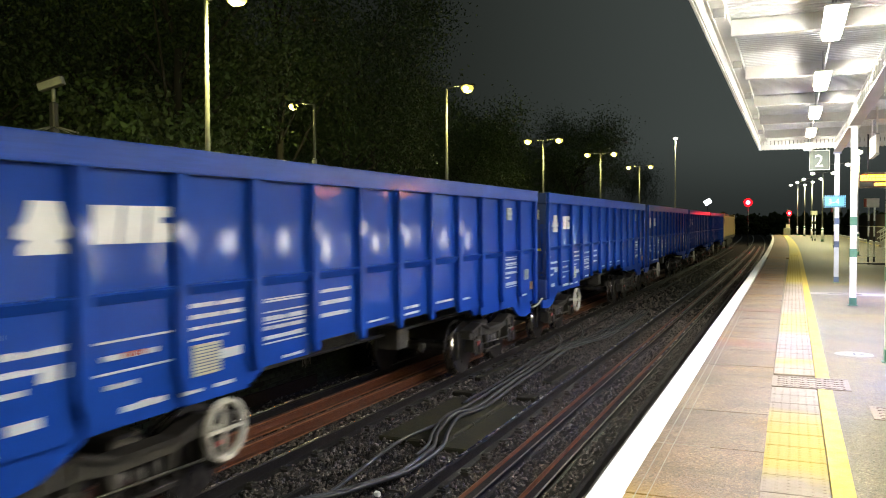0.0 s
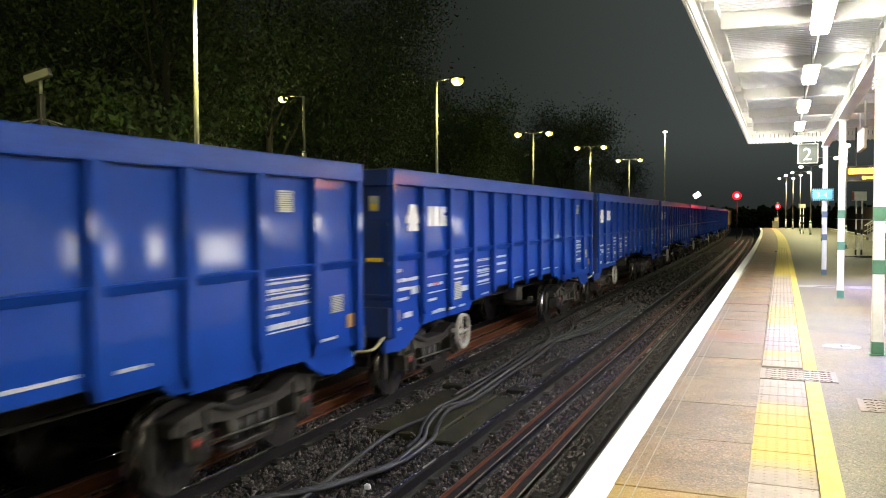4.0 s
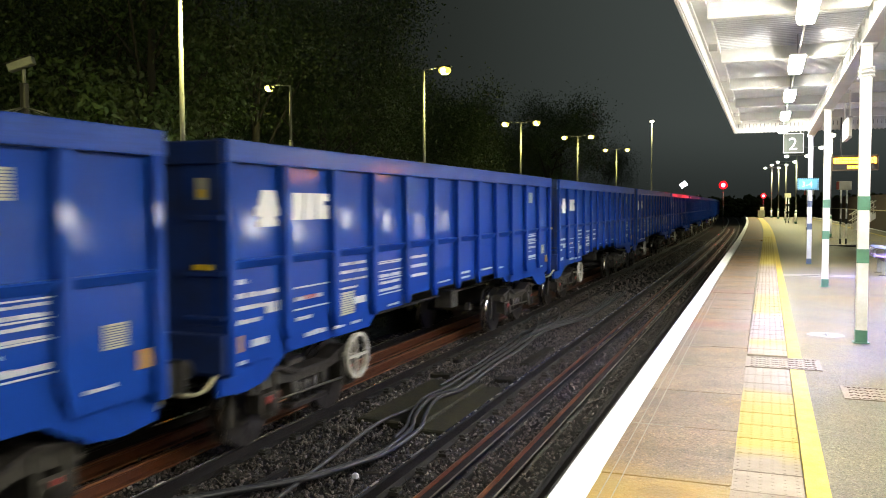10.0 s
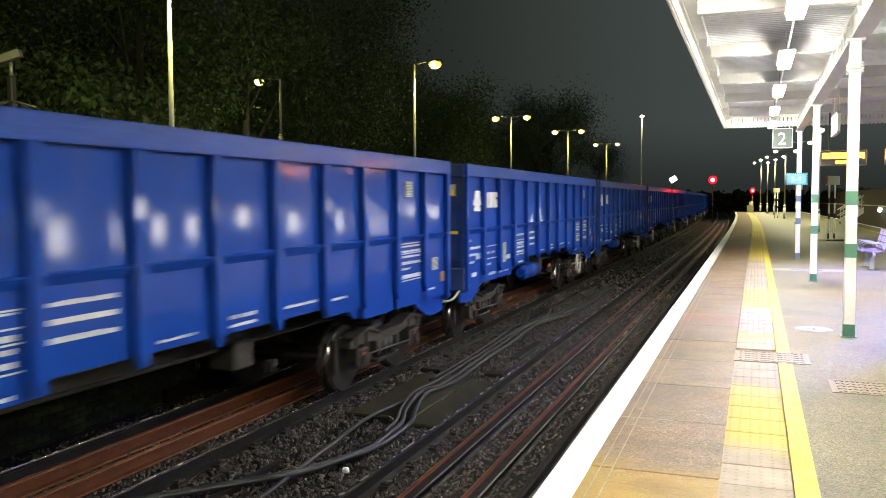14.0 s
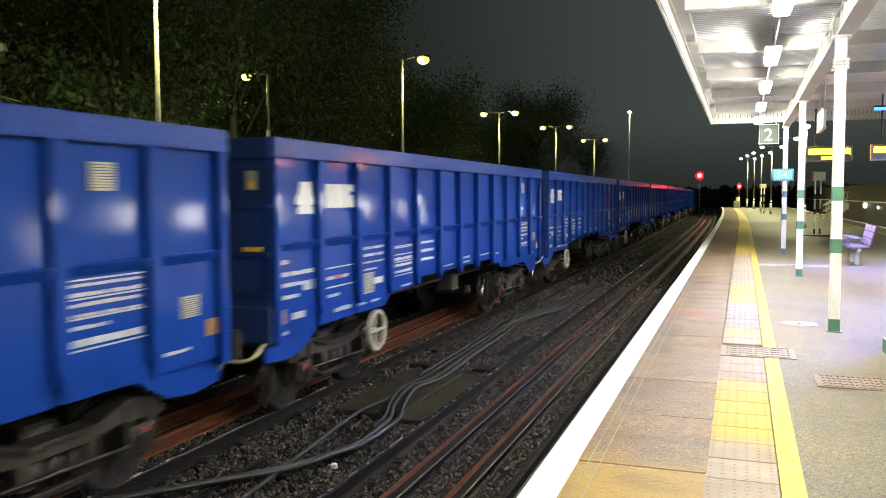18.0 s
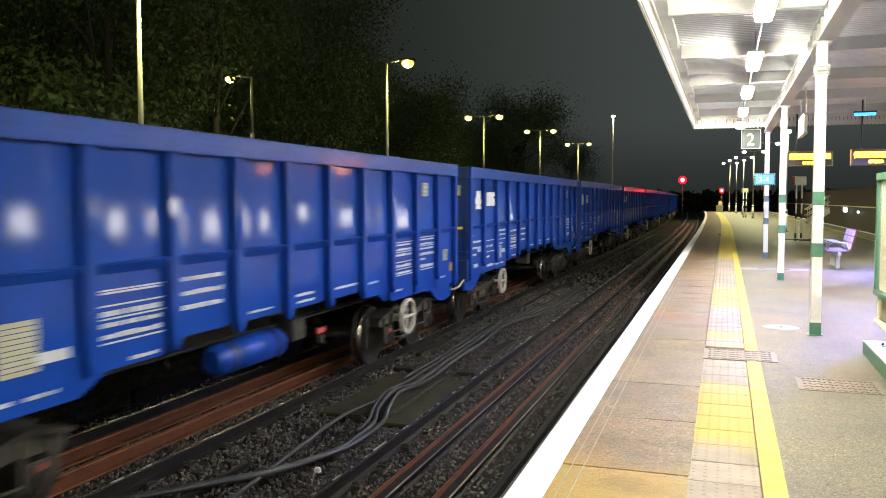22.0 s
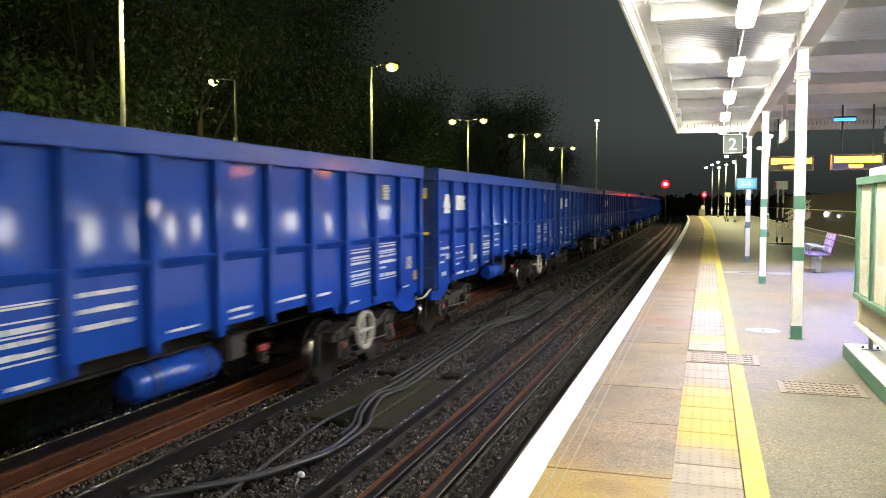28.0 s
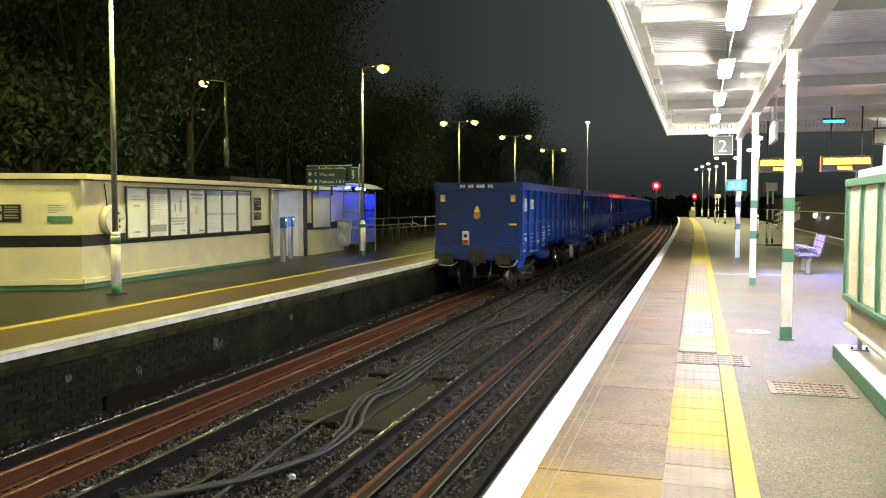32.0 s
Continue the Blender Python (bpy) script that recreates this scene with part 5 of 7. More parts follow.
for i in range(7):
    pn = part("panel", boxes((PX + 0.02, PX + 0.03, edges[i + 1], edges[i] - 0.05, 0.70, 1.90)), mat("weathered_panel", (0.62, 0.58, 0.44), 0.4, 0, 0.2, 2.2, 30, 0.05, tint=(0.50, 0.40, 0.20)) if i == 0 else sc_panel, sc)
    if i == 0:
        sc_panel = pn.data.materials[0]
    part("pane", boxes((PX, PX + 0.004, edges[i + 1], edges[i] - 0.05, 0.70, 1.90)), GLASS, sc).visible_shadow = False
part("back_board", boxes((PX + 0.06, PX + 0.62, edges[-1], edges[0] - 0.2, 0.60, 2.075), bevel=0.01), WHITE_P, sc, "white case top behind the panels")
part("low_board", boxes((PX + 0.01, PX + 0.05, edges[-1], 9.95, 0.40, 0.62), bevel=0.006), mat("dull_timber", (0.34, 0.29, 0.20), 0.55, 0, 0.3, 3, 40, 0.1), sc)
part("low_end", boxes((PX - 0.02, PX + 0.10, 9.93, 10.0, 0.36, 0.66), bevel=0.006), CREAM, sc)
part("lip", boxes((PX - 0.06, PX + 0.0, edges[-1], 9.98, 0.36, 0.40), bevel=0.01), CREAM, sc)
for yy in (9.6, 7.0, 4.4):
    lg = part("leg", boxes((PX + 0.03, PX + 0.07, yy - 0.03, yy + 0.03, 0.158, 0.42)), GREYMET, sc)
    part("foot", boxes((PX - 0.04, PX + 0.14, yy - 0.06, yy + 0.06, 0.158, 0.17), bevel=0.003), GREYMET, lg)
    part("bolt", tubes(((PX - 0.02, yy, 0.17), (PX - 0.02, yy, 0.195), 0.012), ((PX + 0.12, yy, 0.17), (PX + 0.12, yy, 0.195), 0.012), n=6), DARKMET, lg)

# bench
LILAC = mat("pale_lilac_mesh", (0.40, 0.34, 0.42), 0.45, 0, 0.25, 30, 120, 0.3)
bc = thing("bench", "purple perforated metal bench on two legs", "bench", pose(2.62, 21.6, 0))
for i in range(3):
    y0 = 0.55 * i
    st = part("seat", boxes((-0.24, 0.20, y0 + 0.02, y0 + 0.52, 0.43, 0.46), bevel=0.012), PURPLE, bc)
    bk = part("backrest", boxes((-0.015, 0.015, y0 + 0.02, y0 + 0.52, 0.02, 0.52), bevel=0.010), MAROON, bc)
    bk.matrix_basis = pose(0.24, 0, 0.46, 0, 14, 0)
    for a in (0.04, 0.20, 0.36):
        for c_ in (0.03, 0.27):
            part("pad", boxes((-0.026, -0.015, y0 + 0.02 + c_, y0 + 0.02 + c_ + 0.21, a, a + 0.135), bevel=0.004), LILAC, bk, "pale lilac perforated pad")
for yy in (0.0, 0.55, 1.1, 1.65):
    part("armrest", pipe([(0.2, yy + 0.02, 0.46), (0.12, yy + 0.02, 0.64), (-0.15, yy + 0.02, 0.66), (-0.24, yy + 0.02, 0.60), (-0.22, yy + 0.02, 0.45)], 0.014, 6), GREYMET, bc)
part("beam", boxes((-0.04, 0.04, 0.0, 1.7, 0.34, 0.42), bevel=0.01), GREYMET, bc)
for yy in (0.35, 1.3):
    part("leg", boxes((-0.05, 0.05, yy - 0.04, yy + 0.04, 0.01, 0.34), bevel=0.008), GREYMET, bc)
    part("foot", boxes((-0.12, 0.12, yy - 0.07, yy + 0.07, 0.0, 0.012)), DARKMET, bc)


# box signs on twin legs
def leg_sign(x, y, s, label, red=True):
    ob = thing("leg_sign", label, "platform sign", pose(x, y, 0, 0, 0, 28), "signs on twin legs")
    for sx in (-0.13, 0.13):
        part("leg", tubes(((sx, 0, 0), (sx, 0, 2.3 * s), 0.035), n=8), WHITE_P, ob)
        for z0 in (0.0, 0.85, 1.5):
            part("leg_band", tubes(((sx, 0, z0), (sx, 0, z0 + 0.22), 0.04), n=8), DARKMET, ob)
    part("box", boxes((-0.28, 0.28, -0.10, 0.10, 2.28 * s, 2.66 * s), bevel=0.01), MARK_G, ob)
    if red:
        part("red_end", boxes((-0.286, -0.280, -0.095, 0.095, 2.3 * s, 2.64 * s)), RED_P, ob, "red painted end")
    return ob


leg_sign(3.05, 38.8, 1.0, "box sign with a red end on twin legs")
leg_sign(2.55, 58.0, 1.0, "small box sign on twin legs further along")
leg_sign(1.75, 80.0, 1.0, "small pale box sign on twin legs", False)
lt = thing("litter_coil", "loose cables and rubbish lying on the asphalt", "cable", pose(3.3, 36.5, 0))
part("coil", pipe([(0.3 * math.cos(a) * (1 + 0.1 * a), 0.3 * math.sin(a), 0.03) for a in [0.4 * k_ for k_ in range(26)]], 0.03, 6), CABLE, lt)
part("mat", boxes((-1.2, -0.3, 0.4, 0.8, 0.0, 0.03), bevel=0.01), DARKMET, lt)

# platform drain slot near the third column
ds = thing("drain_channel", "dark drainage slot with a pale worn surround", "drain", pose(1.15, 21.4, 0))
part("surround", boxes((-0.75, 0.95, -0.35, 0.35, 0.0, 0.004)), PATCH, ds)
part("slot", boxes((-0.35, 0.35, -0.08, 0.08, 0.004, 0.008)), BLACK_P, ds)
for i in range(6):
    part("bar", boxes((-0.3 + 0.11 * i, -0.26 + 0.11 * i, -0.08, 0.08, 0.008, 0.012)), IRON, ds)

# ---- stair rails and wall beyond ----
stc = thing("staircase", "footbridge stairs with pale handrails at the platform's side", "stairs", pose(5.3, 60, 0))
for i in range(5):
    part("step", boxes((0.26 * i, 0.26 * i + 0.28, 0, 1.8, 0.17 * i, 0.17 * i + 0.17)), ASPHALT, stc)
for yy in (0.0, 1.8):
    part("handrail", tubes(((-0.1, yy, 0.95), (1.3, yy, 1.9), 0.04), ((-0.1, yy, 0.55), (1.3, yy, 1.5), 0.03), n=8), WHITE_P, stc)
    part("stringer", extrude_x([(0, 0), (0, 0.3), (1.3, 1.15), (1.3, 0.75), (0.3, 0)], -0.03, 0.03), WHITE_P, stc).matrix_basis = pose(0, yy, 0, 0, 0, -90)
    for i in range(4):
        part("baluster", tubes(((0.1 + 0.36 * i, yy, 0.17 + 0.235 * i), (0.1 + 0.36 * i, yy, 1.05 + 0.235 * i), 0.02), n=6), WHITE_P, stc)
strip("retaining_wall", [(11.0, -1.9), (11.0, 1.0), (11.5, 1.0), (11.5, 2.6), (12.0, 2.6), (12.0, -1.9)], mat("brown_wall", (0.055, 0.043, 0.028), 0.85, 0, 0.35, 0.5, 20, 0.4, tint=(0.03, 0.025, 0.017)),
      "brown retaining wall beyond the far track", span(-10, 150, 50))
strip("wall_ledge", [(10.9, 1.0), (10.9, 1.06), (11.5, 1.06), (11.5, 1.0)], CREAM, "pale ledge along the retaining wall", span(-10, 150, 50))
strip("far_track_bed", [(7.0, -1.9), (7.0, -1.1), (11.0, -1.1), (11.0, -1.9)], BALLAST, "dark ballast of the track beyond the island", span(-20, 150, 60))
wl = thing("wall_lamp", "bright white lamp on the retaining wall", "lamp", pose(10.85 + bend(82), 82.0, 0.70))
part("case", boxes((-0.05, 0.15, -0.25, 0.25, -0.22, 0.22), bevel=0.03), DARKMET, wl)
part("lens", boxes((-0.07, -0.05, -0.2, 0.2, -0.17, 0.17), (-0.03, 0.1, -0.27, -0.25, -0.17, 0.17)), LAMP_C, wl)
wl2 = copy_thing(wl, pose(10.85 + bend(75), 75.0, 0.62))
for o_ in wl2.children:
    o_.scale = (0.4, 0.4, 0.4)
# unseen glowing panels, added to put bright spots into the wagons' reflections
bulk_l = glow("reflection_panel_light", (1.0, 0.97, 0.9), 36.0)
bulk = thing("lit_window", "unseen glowing panel added for bright reflections in the wagon sides", "window", pose(11.40 + bend(8), 8.0, 1.40), "lit windows along the wall")
for bs in ((-0.58, 0.58, 0.30, 0.36), (-0.58, 0.58, -0.36, -0.30), (-0.64, -0.58, -0.36, 0.36), (0.58, 0.64, -0.36, 0.36)):
    part("frame", boxes((-0.06, 0.14, *bs), bevel=0.01), DARKMET, bulk)
part("pane", boxes((-0.02, 0.10, -0.58, 0.58, -0.30, 0.30)), bulk_l, bulk)
for i, yy in enumerate((1.0, 4.0, 12.4, 16.5, 20.5, 24.4, 28.0, 31.5, 35.2, 39.5, 44.5, 49.5, 54.0)):
    copy_thing(bulk, pose(11.40 + bend(yy), yy, 1.42 + 0.05 * math.sin(3.1 * i)))
lamp_post(12.6, 76.0, 5.0, "distant lamp post with a white lantern beyond the wall", (0,), LAMP_C, z0=-0.2, bands=False)

# ---- bits between the tracks ----
SIX = -1.10
OLD_WOOD = mat("old_dark_wood", (0.022, 0.020, 0.012), 0.85, 0, 0.5, 4, 40, 0.4, tint=(0.010, 0.009, 0.006), spec=0.12)
for x0, x1, y0, y1 in ((-4.95, -4.05, 9.5, 12.1), (-4.0, -3.62, 9.3, 11.9)):
    sl = thing("trough_lid", "mossy flat concrete slab lying between the tracks", "concrete slab", bm=boxes((x0, x1, y0, y1, SIX - 0.06, SIX + 0.035), bevel=0.02), material=mat("mossy_slab", (0.034, 0.031, 0.013), 0.8, 0, 0.5, 3.5, 40, 0.4, tint=(0.011, 0.011, 0.007), spec=0.15), group="slabs between the tracks")
for x0, x1, y0, y1 in ((-5.20, -5.08, 13.7, 16.1), (-3.98, -3.80, 13.8, 15.6), (-5.1, -4.75, 12.4, 12.6), (-4.0, -3.7, 12.4, 12.65)):
    thing("timber_block", "pale worn block lying in the ballast", "block", bm=boxes((x0, x1, y0, y1, SIX - 0.05, SIX + 0.05), bevel=0.015), material=OLD_WOOD, group="blocks in the ballast")
st_ = thing("white_stone", "small white stone on the ballast", "stone", bm=boxes((-3.93, -3.86, 7.42, 7.47, SIX + 0.0, SIX + 0.06), bevel=0.015), material=MARK)
ROUTE = [(-6.2, 4.9), (-5.5, 5.6), (-4.73, 6.57), (-4.34, 7.14), (-4.08, 7.64), (-3.94, 8.09), (-3.86, 8.55), (-3.94, 9.06), (-4.15, 9.68), (-4.31, 10.57), (-4.30, 11.5), (-4.36, 13.39), (-4.43, 14.98),
         (-4.55, 17.12), (-4.37, 18.49), (-4.18, 19.44), (-4.1, 22.0), (-4.2, 26.0)]


def smooth(pts, n=6):
    out = []
    for i in range(len(pts) - 1):
        p0, p1, p2, p3 = (Vector(pts[max(0, min(len(pts) - 1, k_))]) for k_ in (i - 1, i, i + 1, i + 2))
        for j in range(n):
            t = j / n
            out.append(0.5 * ((2 * p1) + (p2 - p0) * t + (2 * p0 - 5 * p1 + 4 * p2 - p3) * t * t + (3 * p1 - p0 - 3 * p2 + p3) * t ** 3))
    out.append(Vector(pts[-1]))
    return out


rc = random.Random(8)
for k_, (dx, r, lo, hi) in enumerate(((0.0, 0.034, 0, 18), (0.09, 0.034, 1, 18), (-0.10, 0.026, 6, 18), (-0.2, 0.024, 10, 17))):
    pts = [(x + dx * (1 if i < 10 else 1.3) + rc.uniform(-0.03, 0.03), y, SIX + 0.06 + (0.05 if 5 < i < 10 else 0.0) + rc.uniform(0, 0.03)) for i, (x, y) in enumerate(ROUTE)][lo:hi]
    cb = thing("cable", "black traction cable snaking over the ballast", "cable", group="cables between the tracks", bm=pipe(smooth(pts), r * 0.8), material=CABLE)
for pts in ([(-4.2, 6.0, SIX + .05), (-4.35, 7.4, SIX + .05), (-4.45, 8.4, SIX + .06), (-4.5, 9.3, SIX + .08), (-4.4, 10.2, SIX + .08)],
            [(-5.30, 18.7, SIX + .02), (-5.1, 18.9, SIX + .18), (-4.8, 18.2, SIX + .1), (-4.62, 17.0, SIX + .06), (-4.5, 15.9, SIX + .05)],
            [(-5.28, 20.6, SIX + .02), (-5.0, 20.7, SIX + .2), (-4.7, 19.9, SIX + .1), (-4.5, 18.3, SIX + .06), (-4.45, 16.5, SIX + .05)],
            [(-5.25, 24.6, SIX + .02), (-5.0, 24.9, SIX + .15), (-4.7, 23.6, SIX + .08), (-4.2, 22.6, SIX + .05)]):
    thing("cable", "thin grey bonding cable looped to a rail", "cable", group="cables between the tracks", bm=pipe(smooth(pts), 0.022), material=CABLE)
thing("kerb_board", "old brown plank standing against the platform wall", "plank", bm=boxes((-7.66, -7.59, 9.2, 12.3, -1.12, -0.90), bevel=0.01), material=mat("old_plank", (0.009, 0.006, 0.004), 0.85, 0, 0.4, 2, 30, 0.3, spec=0.08))

# ---- signals ----
def signal(x, y, z, label, size=0.12):
    ob = thing("signal", label, "railway signal", pose(x, y, RAIL - 0.2), "red signals")
    h = z - (RAIL - 0.2)
    part("post", tubes(((0, 0.12, 0), (0, 0.12, h - 0.2), 0.05)), DARKMET, ob)
    part("head", boxes((-0.22, 0.22, 0.03, 0.2, h - 0.45, h + 0.45), bevel=0.03), BLACK_P, ob)
    # lens drawn oversized; the glowing disc round it stands for the red glare
    part("lens", tubes(((0, -0.02, h), (0, 0.03, h), size * 0.75), n=20), RED_L, ob, "glowing red lens")
    part("lens_surround", tubes(((0, -0.01, h), (0, 0.03, h), size * 1.4), n=20), RED_H, ob)
    part("hood", tubes(((0, -0.16, h + size), (0, 0.03, h + size + 0.03), 0.03)), BLACK_P, ob)
    ld = bpy.data.lights.new("signal_light", "POINT")
    ld.energy, ld.color, ld.shadow_soft_size = 600 * size, (1.0, 0.01, 0.03), 0.15
    new("signal_light", ld).location = (x, y - 0.4, z)
    return ob


signal(-4.74, 102.0, 1.70 + 0.0220 * 102, "red signal glowing beside the line", 0.34)
signal(-0.36, 113.0, 1.70 + 0.00935 * 113, "red signal at the end of the platform", 0.22)
cab = thing("equipment_cabinet", "pale equipment cabinet at the platform end", "cabinet", pose(-0.55, 112.5, 0))
part("body", boxes((-0.45, 0.35, -0.3, 0.3, 0, 0.85), bevel=0.03), MARK_G, cab)
part("lid", boxes((-0.5, 0.4, -0.35, 0.35, 0.85, 0.91), bevel=0.02), GREYMET, cab)
part("upper_box", boxes((-0.2, 0.3, -0.2, 0.2, 0.91, 1.35), bevel=0.03), CREAM, cab)

# ---- trees behind the opposite platform ----
def tree(x, y, h, spread, seed, n=1500, label="dark broadleaf tree behind the platform, dimly lit", leaf=(0.06, 0.125)):
    r = random.Random(seed)
    ob = thing("tree", label, "tree", pose(x, y, 0), "trees behind the platform")
    limbs = []
    trunk = bmesh.new()
    tube(trunk, (0, 0, -0.1), (r.uniform(-.3, .3), r.uniform(-.3, .3), h * 0.5), 0.20, 9, 0.12)
    for i in range(13):
        a = r.uniform(0, 6.28)
        z = h * r.uniform(0.15, 0.7)
        tip = (math.cos(a) * spread * r.uniform(0.4, 0.95), math.sin(a) * spread * r.uniform(0.4, 0.95), z + h * r.uniform(0.1, 0.4))
        tube(trunk, (0, 0, z), tip, 0.07, 6, 0.02)
        limbs.append(tip)
    part("trunk", trunk, BARK, ob)
    limbs.append((0, 0, h * 0.85))
    g = np.random.default_rng(seed)
    n = int(n * 3.6)
    c0 = np.array(limbs)[g.integers(0, len(limbs), n)] + g.normal(0, 1, (n, 3)) * (spread * 0.25, spread * 0.25, spread * 0.22)
    c0 = c0[c0[:, 2] > 0.4]
    n = len(c0)
    u = g.normal(0, 1, (n, 3))
    u /= np.linalg.norm(u, axis=1, keepdims=True)
    v = np.cross(u, g.normal(0, 1, (n, 3)))
    v /= np.linalg.norm(v, axis=1, keepdims=True)
    s = g.uniform(*leaf, (n, 1))
    V = np.stack((c0 - u * s, c0 - 0.25 * u * s - 0.5 * v * s, c0 + u * s, c0 - 0.25 * u * s + 0.5 * v * s), 1).reshape(-1, 3).tolist()
    F = np.arange(4 * n).reshape(-1, 4).tolist()
    me = bpy.data.meshes.new("crown")
    me.from_pydata(V, [], F)
    me.materials.append(LEAF)
    part("crown", me, LEAF, ob)
    return ob


rt = random.Random(11)
for i in range(16):
    spot = (-19 - rt.uniform(0, 9), 6 + 5.2 * i + rt.uniform(-2, 2), rt.uniform(12, 17) if i < 9 else rt.uniform(8, 12), rt.uniform(3.5, 5.0))
    if i:
        tree(*spot, 100 + i, 3600)
for i in range(8):
    tree(-24 - rt.uniform(0, 10) - i * 0.4, 92 + 14 * i, rt.uniform(9, 14), rt.uniform(3.5, 5), 200 + i, 1200)

# a row of smaller trees closing the gaps behind
for i in range(14):
    tree(-27 - rt.uniform(0, 4), 12 + 7 * i + rt.uniform(-2, 2), rt.uniform(9, 13), rt.uniform(4, 5.5), 300 + i, 2600, "dense dark tree standing behind others")

# leafy boughs just behind the building
for x, y, h, sp, sd in ((-18.4, 19.6, 6.0, 2.0, 402), (-18.6, 23.4, 5.2, 2.2, 403)):
    tree(x, y, h, sp, sd, 620, "low broadleaf tree lit yellow-green by the platform lamps", (0.08, 0.15))

# wooded bank closing the view behind the trees
WOOD = mat("shaded_foliage", (0.060, 0.075, 0.026), 0.8, 0, 0.5, 0.5, 2.5, 0.6, tint=(0.032, 0.036, 0.015), spec=0.1)
rb = random.Random(77)
bank = bmesh.new()
cols = []
for i in range(58):
    y = -12 + 3 * i
    top = 17.5 - 0.095 * max(0, y - 20)
    cols.append([bank.verts.new((-33.5 - 2.2 * z_ + rb.uniform(-0.9, 0.9), y + rb.uniform(-0.9, 0.9), -0.5 + (top + 0.5) * z_ + rb.uniform(-0.7, 0.7) * (z_ > 0))) for z_ in (0, 0.12, 0.25, 0.38, 0.5, 0.62, 0.75, 0.88, 1.0)])
for a, b in zip(cols, cols[1:]):
    for k in range(8):
        bank.faces.new((a[k], b[k], b[k + 1], a[k + 1]))
thing("backdrop_woods", "dark wooded bank rising behind the opposite platform", "woods", kind="structure", bm=bank, material=WOOD)
stones("far_woods", "low dark woods far beyond the end of the line", 6000, 31, lambda r: (r.uniform(-110, 60), r.uniform(190, 225), 3.6 * r.random() ** 1.3 + r.normal(0, 0.5) - 0.8), 0.4, 0.8, WOOD, "woods")

# work lamp on a road vehicle beyond the line; it drives off behind the train
work_lamp = thing("work_lamp", "bright white work lamp on a lorry beyond the line", "work lamp", pose(-8.4, 93.0, 1.70 + 0.0232 * 93))
part("case", boxes((-0.40, 0.40, 0.0, 0.12, -0.3, 0.3), bevel=0.02), DARKMET, work_lamp).matrix_basis = pose(0, 0, 0, 0, -32, 0)
part("lens", boxes((-0.36, 0.36, -0.02, 0.0, -0.26, 0.26)), glow("work_lamp_light", (0.9, 0.97, 1.0), 7.0), work_lamp).matrix_basis = pose(0, 0, 0, 0, -32, 0)
part("pole", tubes(((0, 0.1, -4.0), (0, 0.1, 0), 0.05)), DARKMET, work_lamp)
part("lorry_bed", boxes((-1.0, 1.0, 0.2, 4.2, -4.6, -3.4), bevel=0.05), DARKMET, work_lamp)

# ---- the freight train ----
WL, PITCH, HW = 12.9, 13.8, 1.37      # body length, wagon spacing, half width


def capsule(x, y0, y1, z, r):
    """A tank with domed ends along y."""
    bm = bmesh.new()
    for a, b, ra, rb in ((y0, y0 + 0.03, r * 0.55, r * 0.82), (y0 + 0.03, y0 + 0.10, r * 0.82, r), (y0 + 0.10, y1 - 0.10, r, r), (y1 - 0.10, y1 - 0.03, r, r * 0.82), (y1 - 0.03, y1, r * 0.82, r * 0.55)):
        tube(bm, (x, a, z), (x, b, z), ra, 18, rb)
    return bm


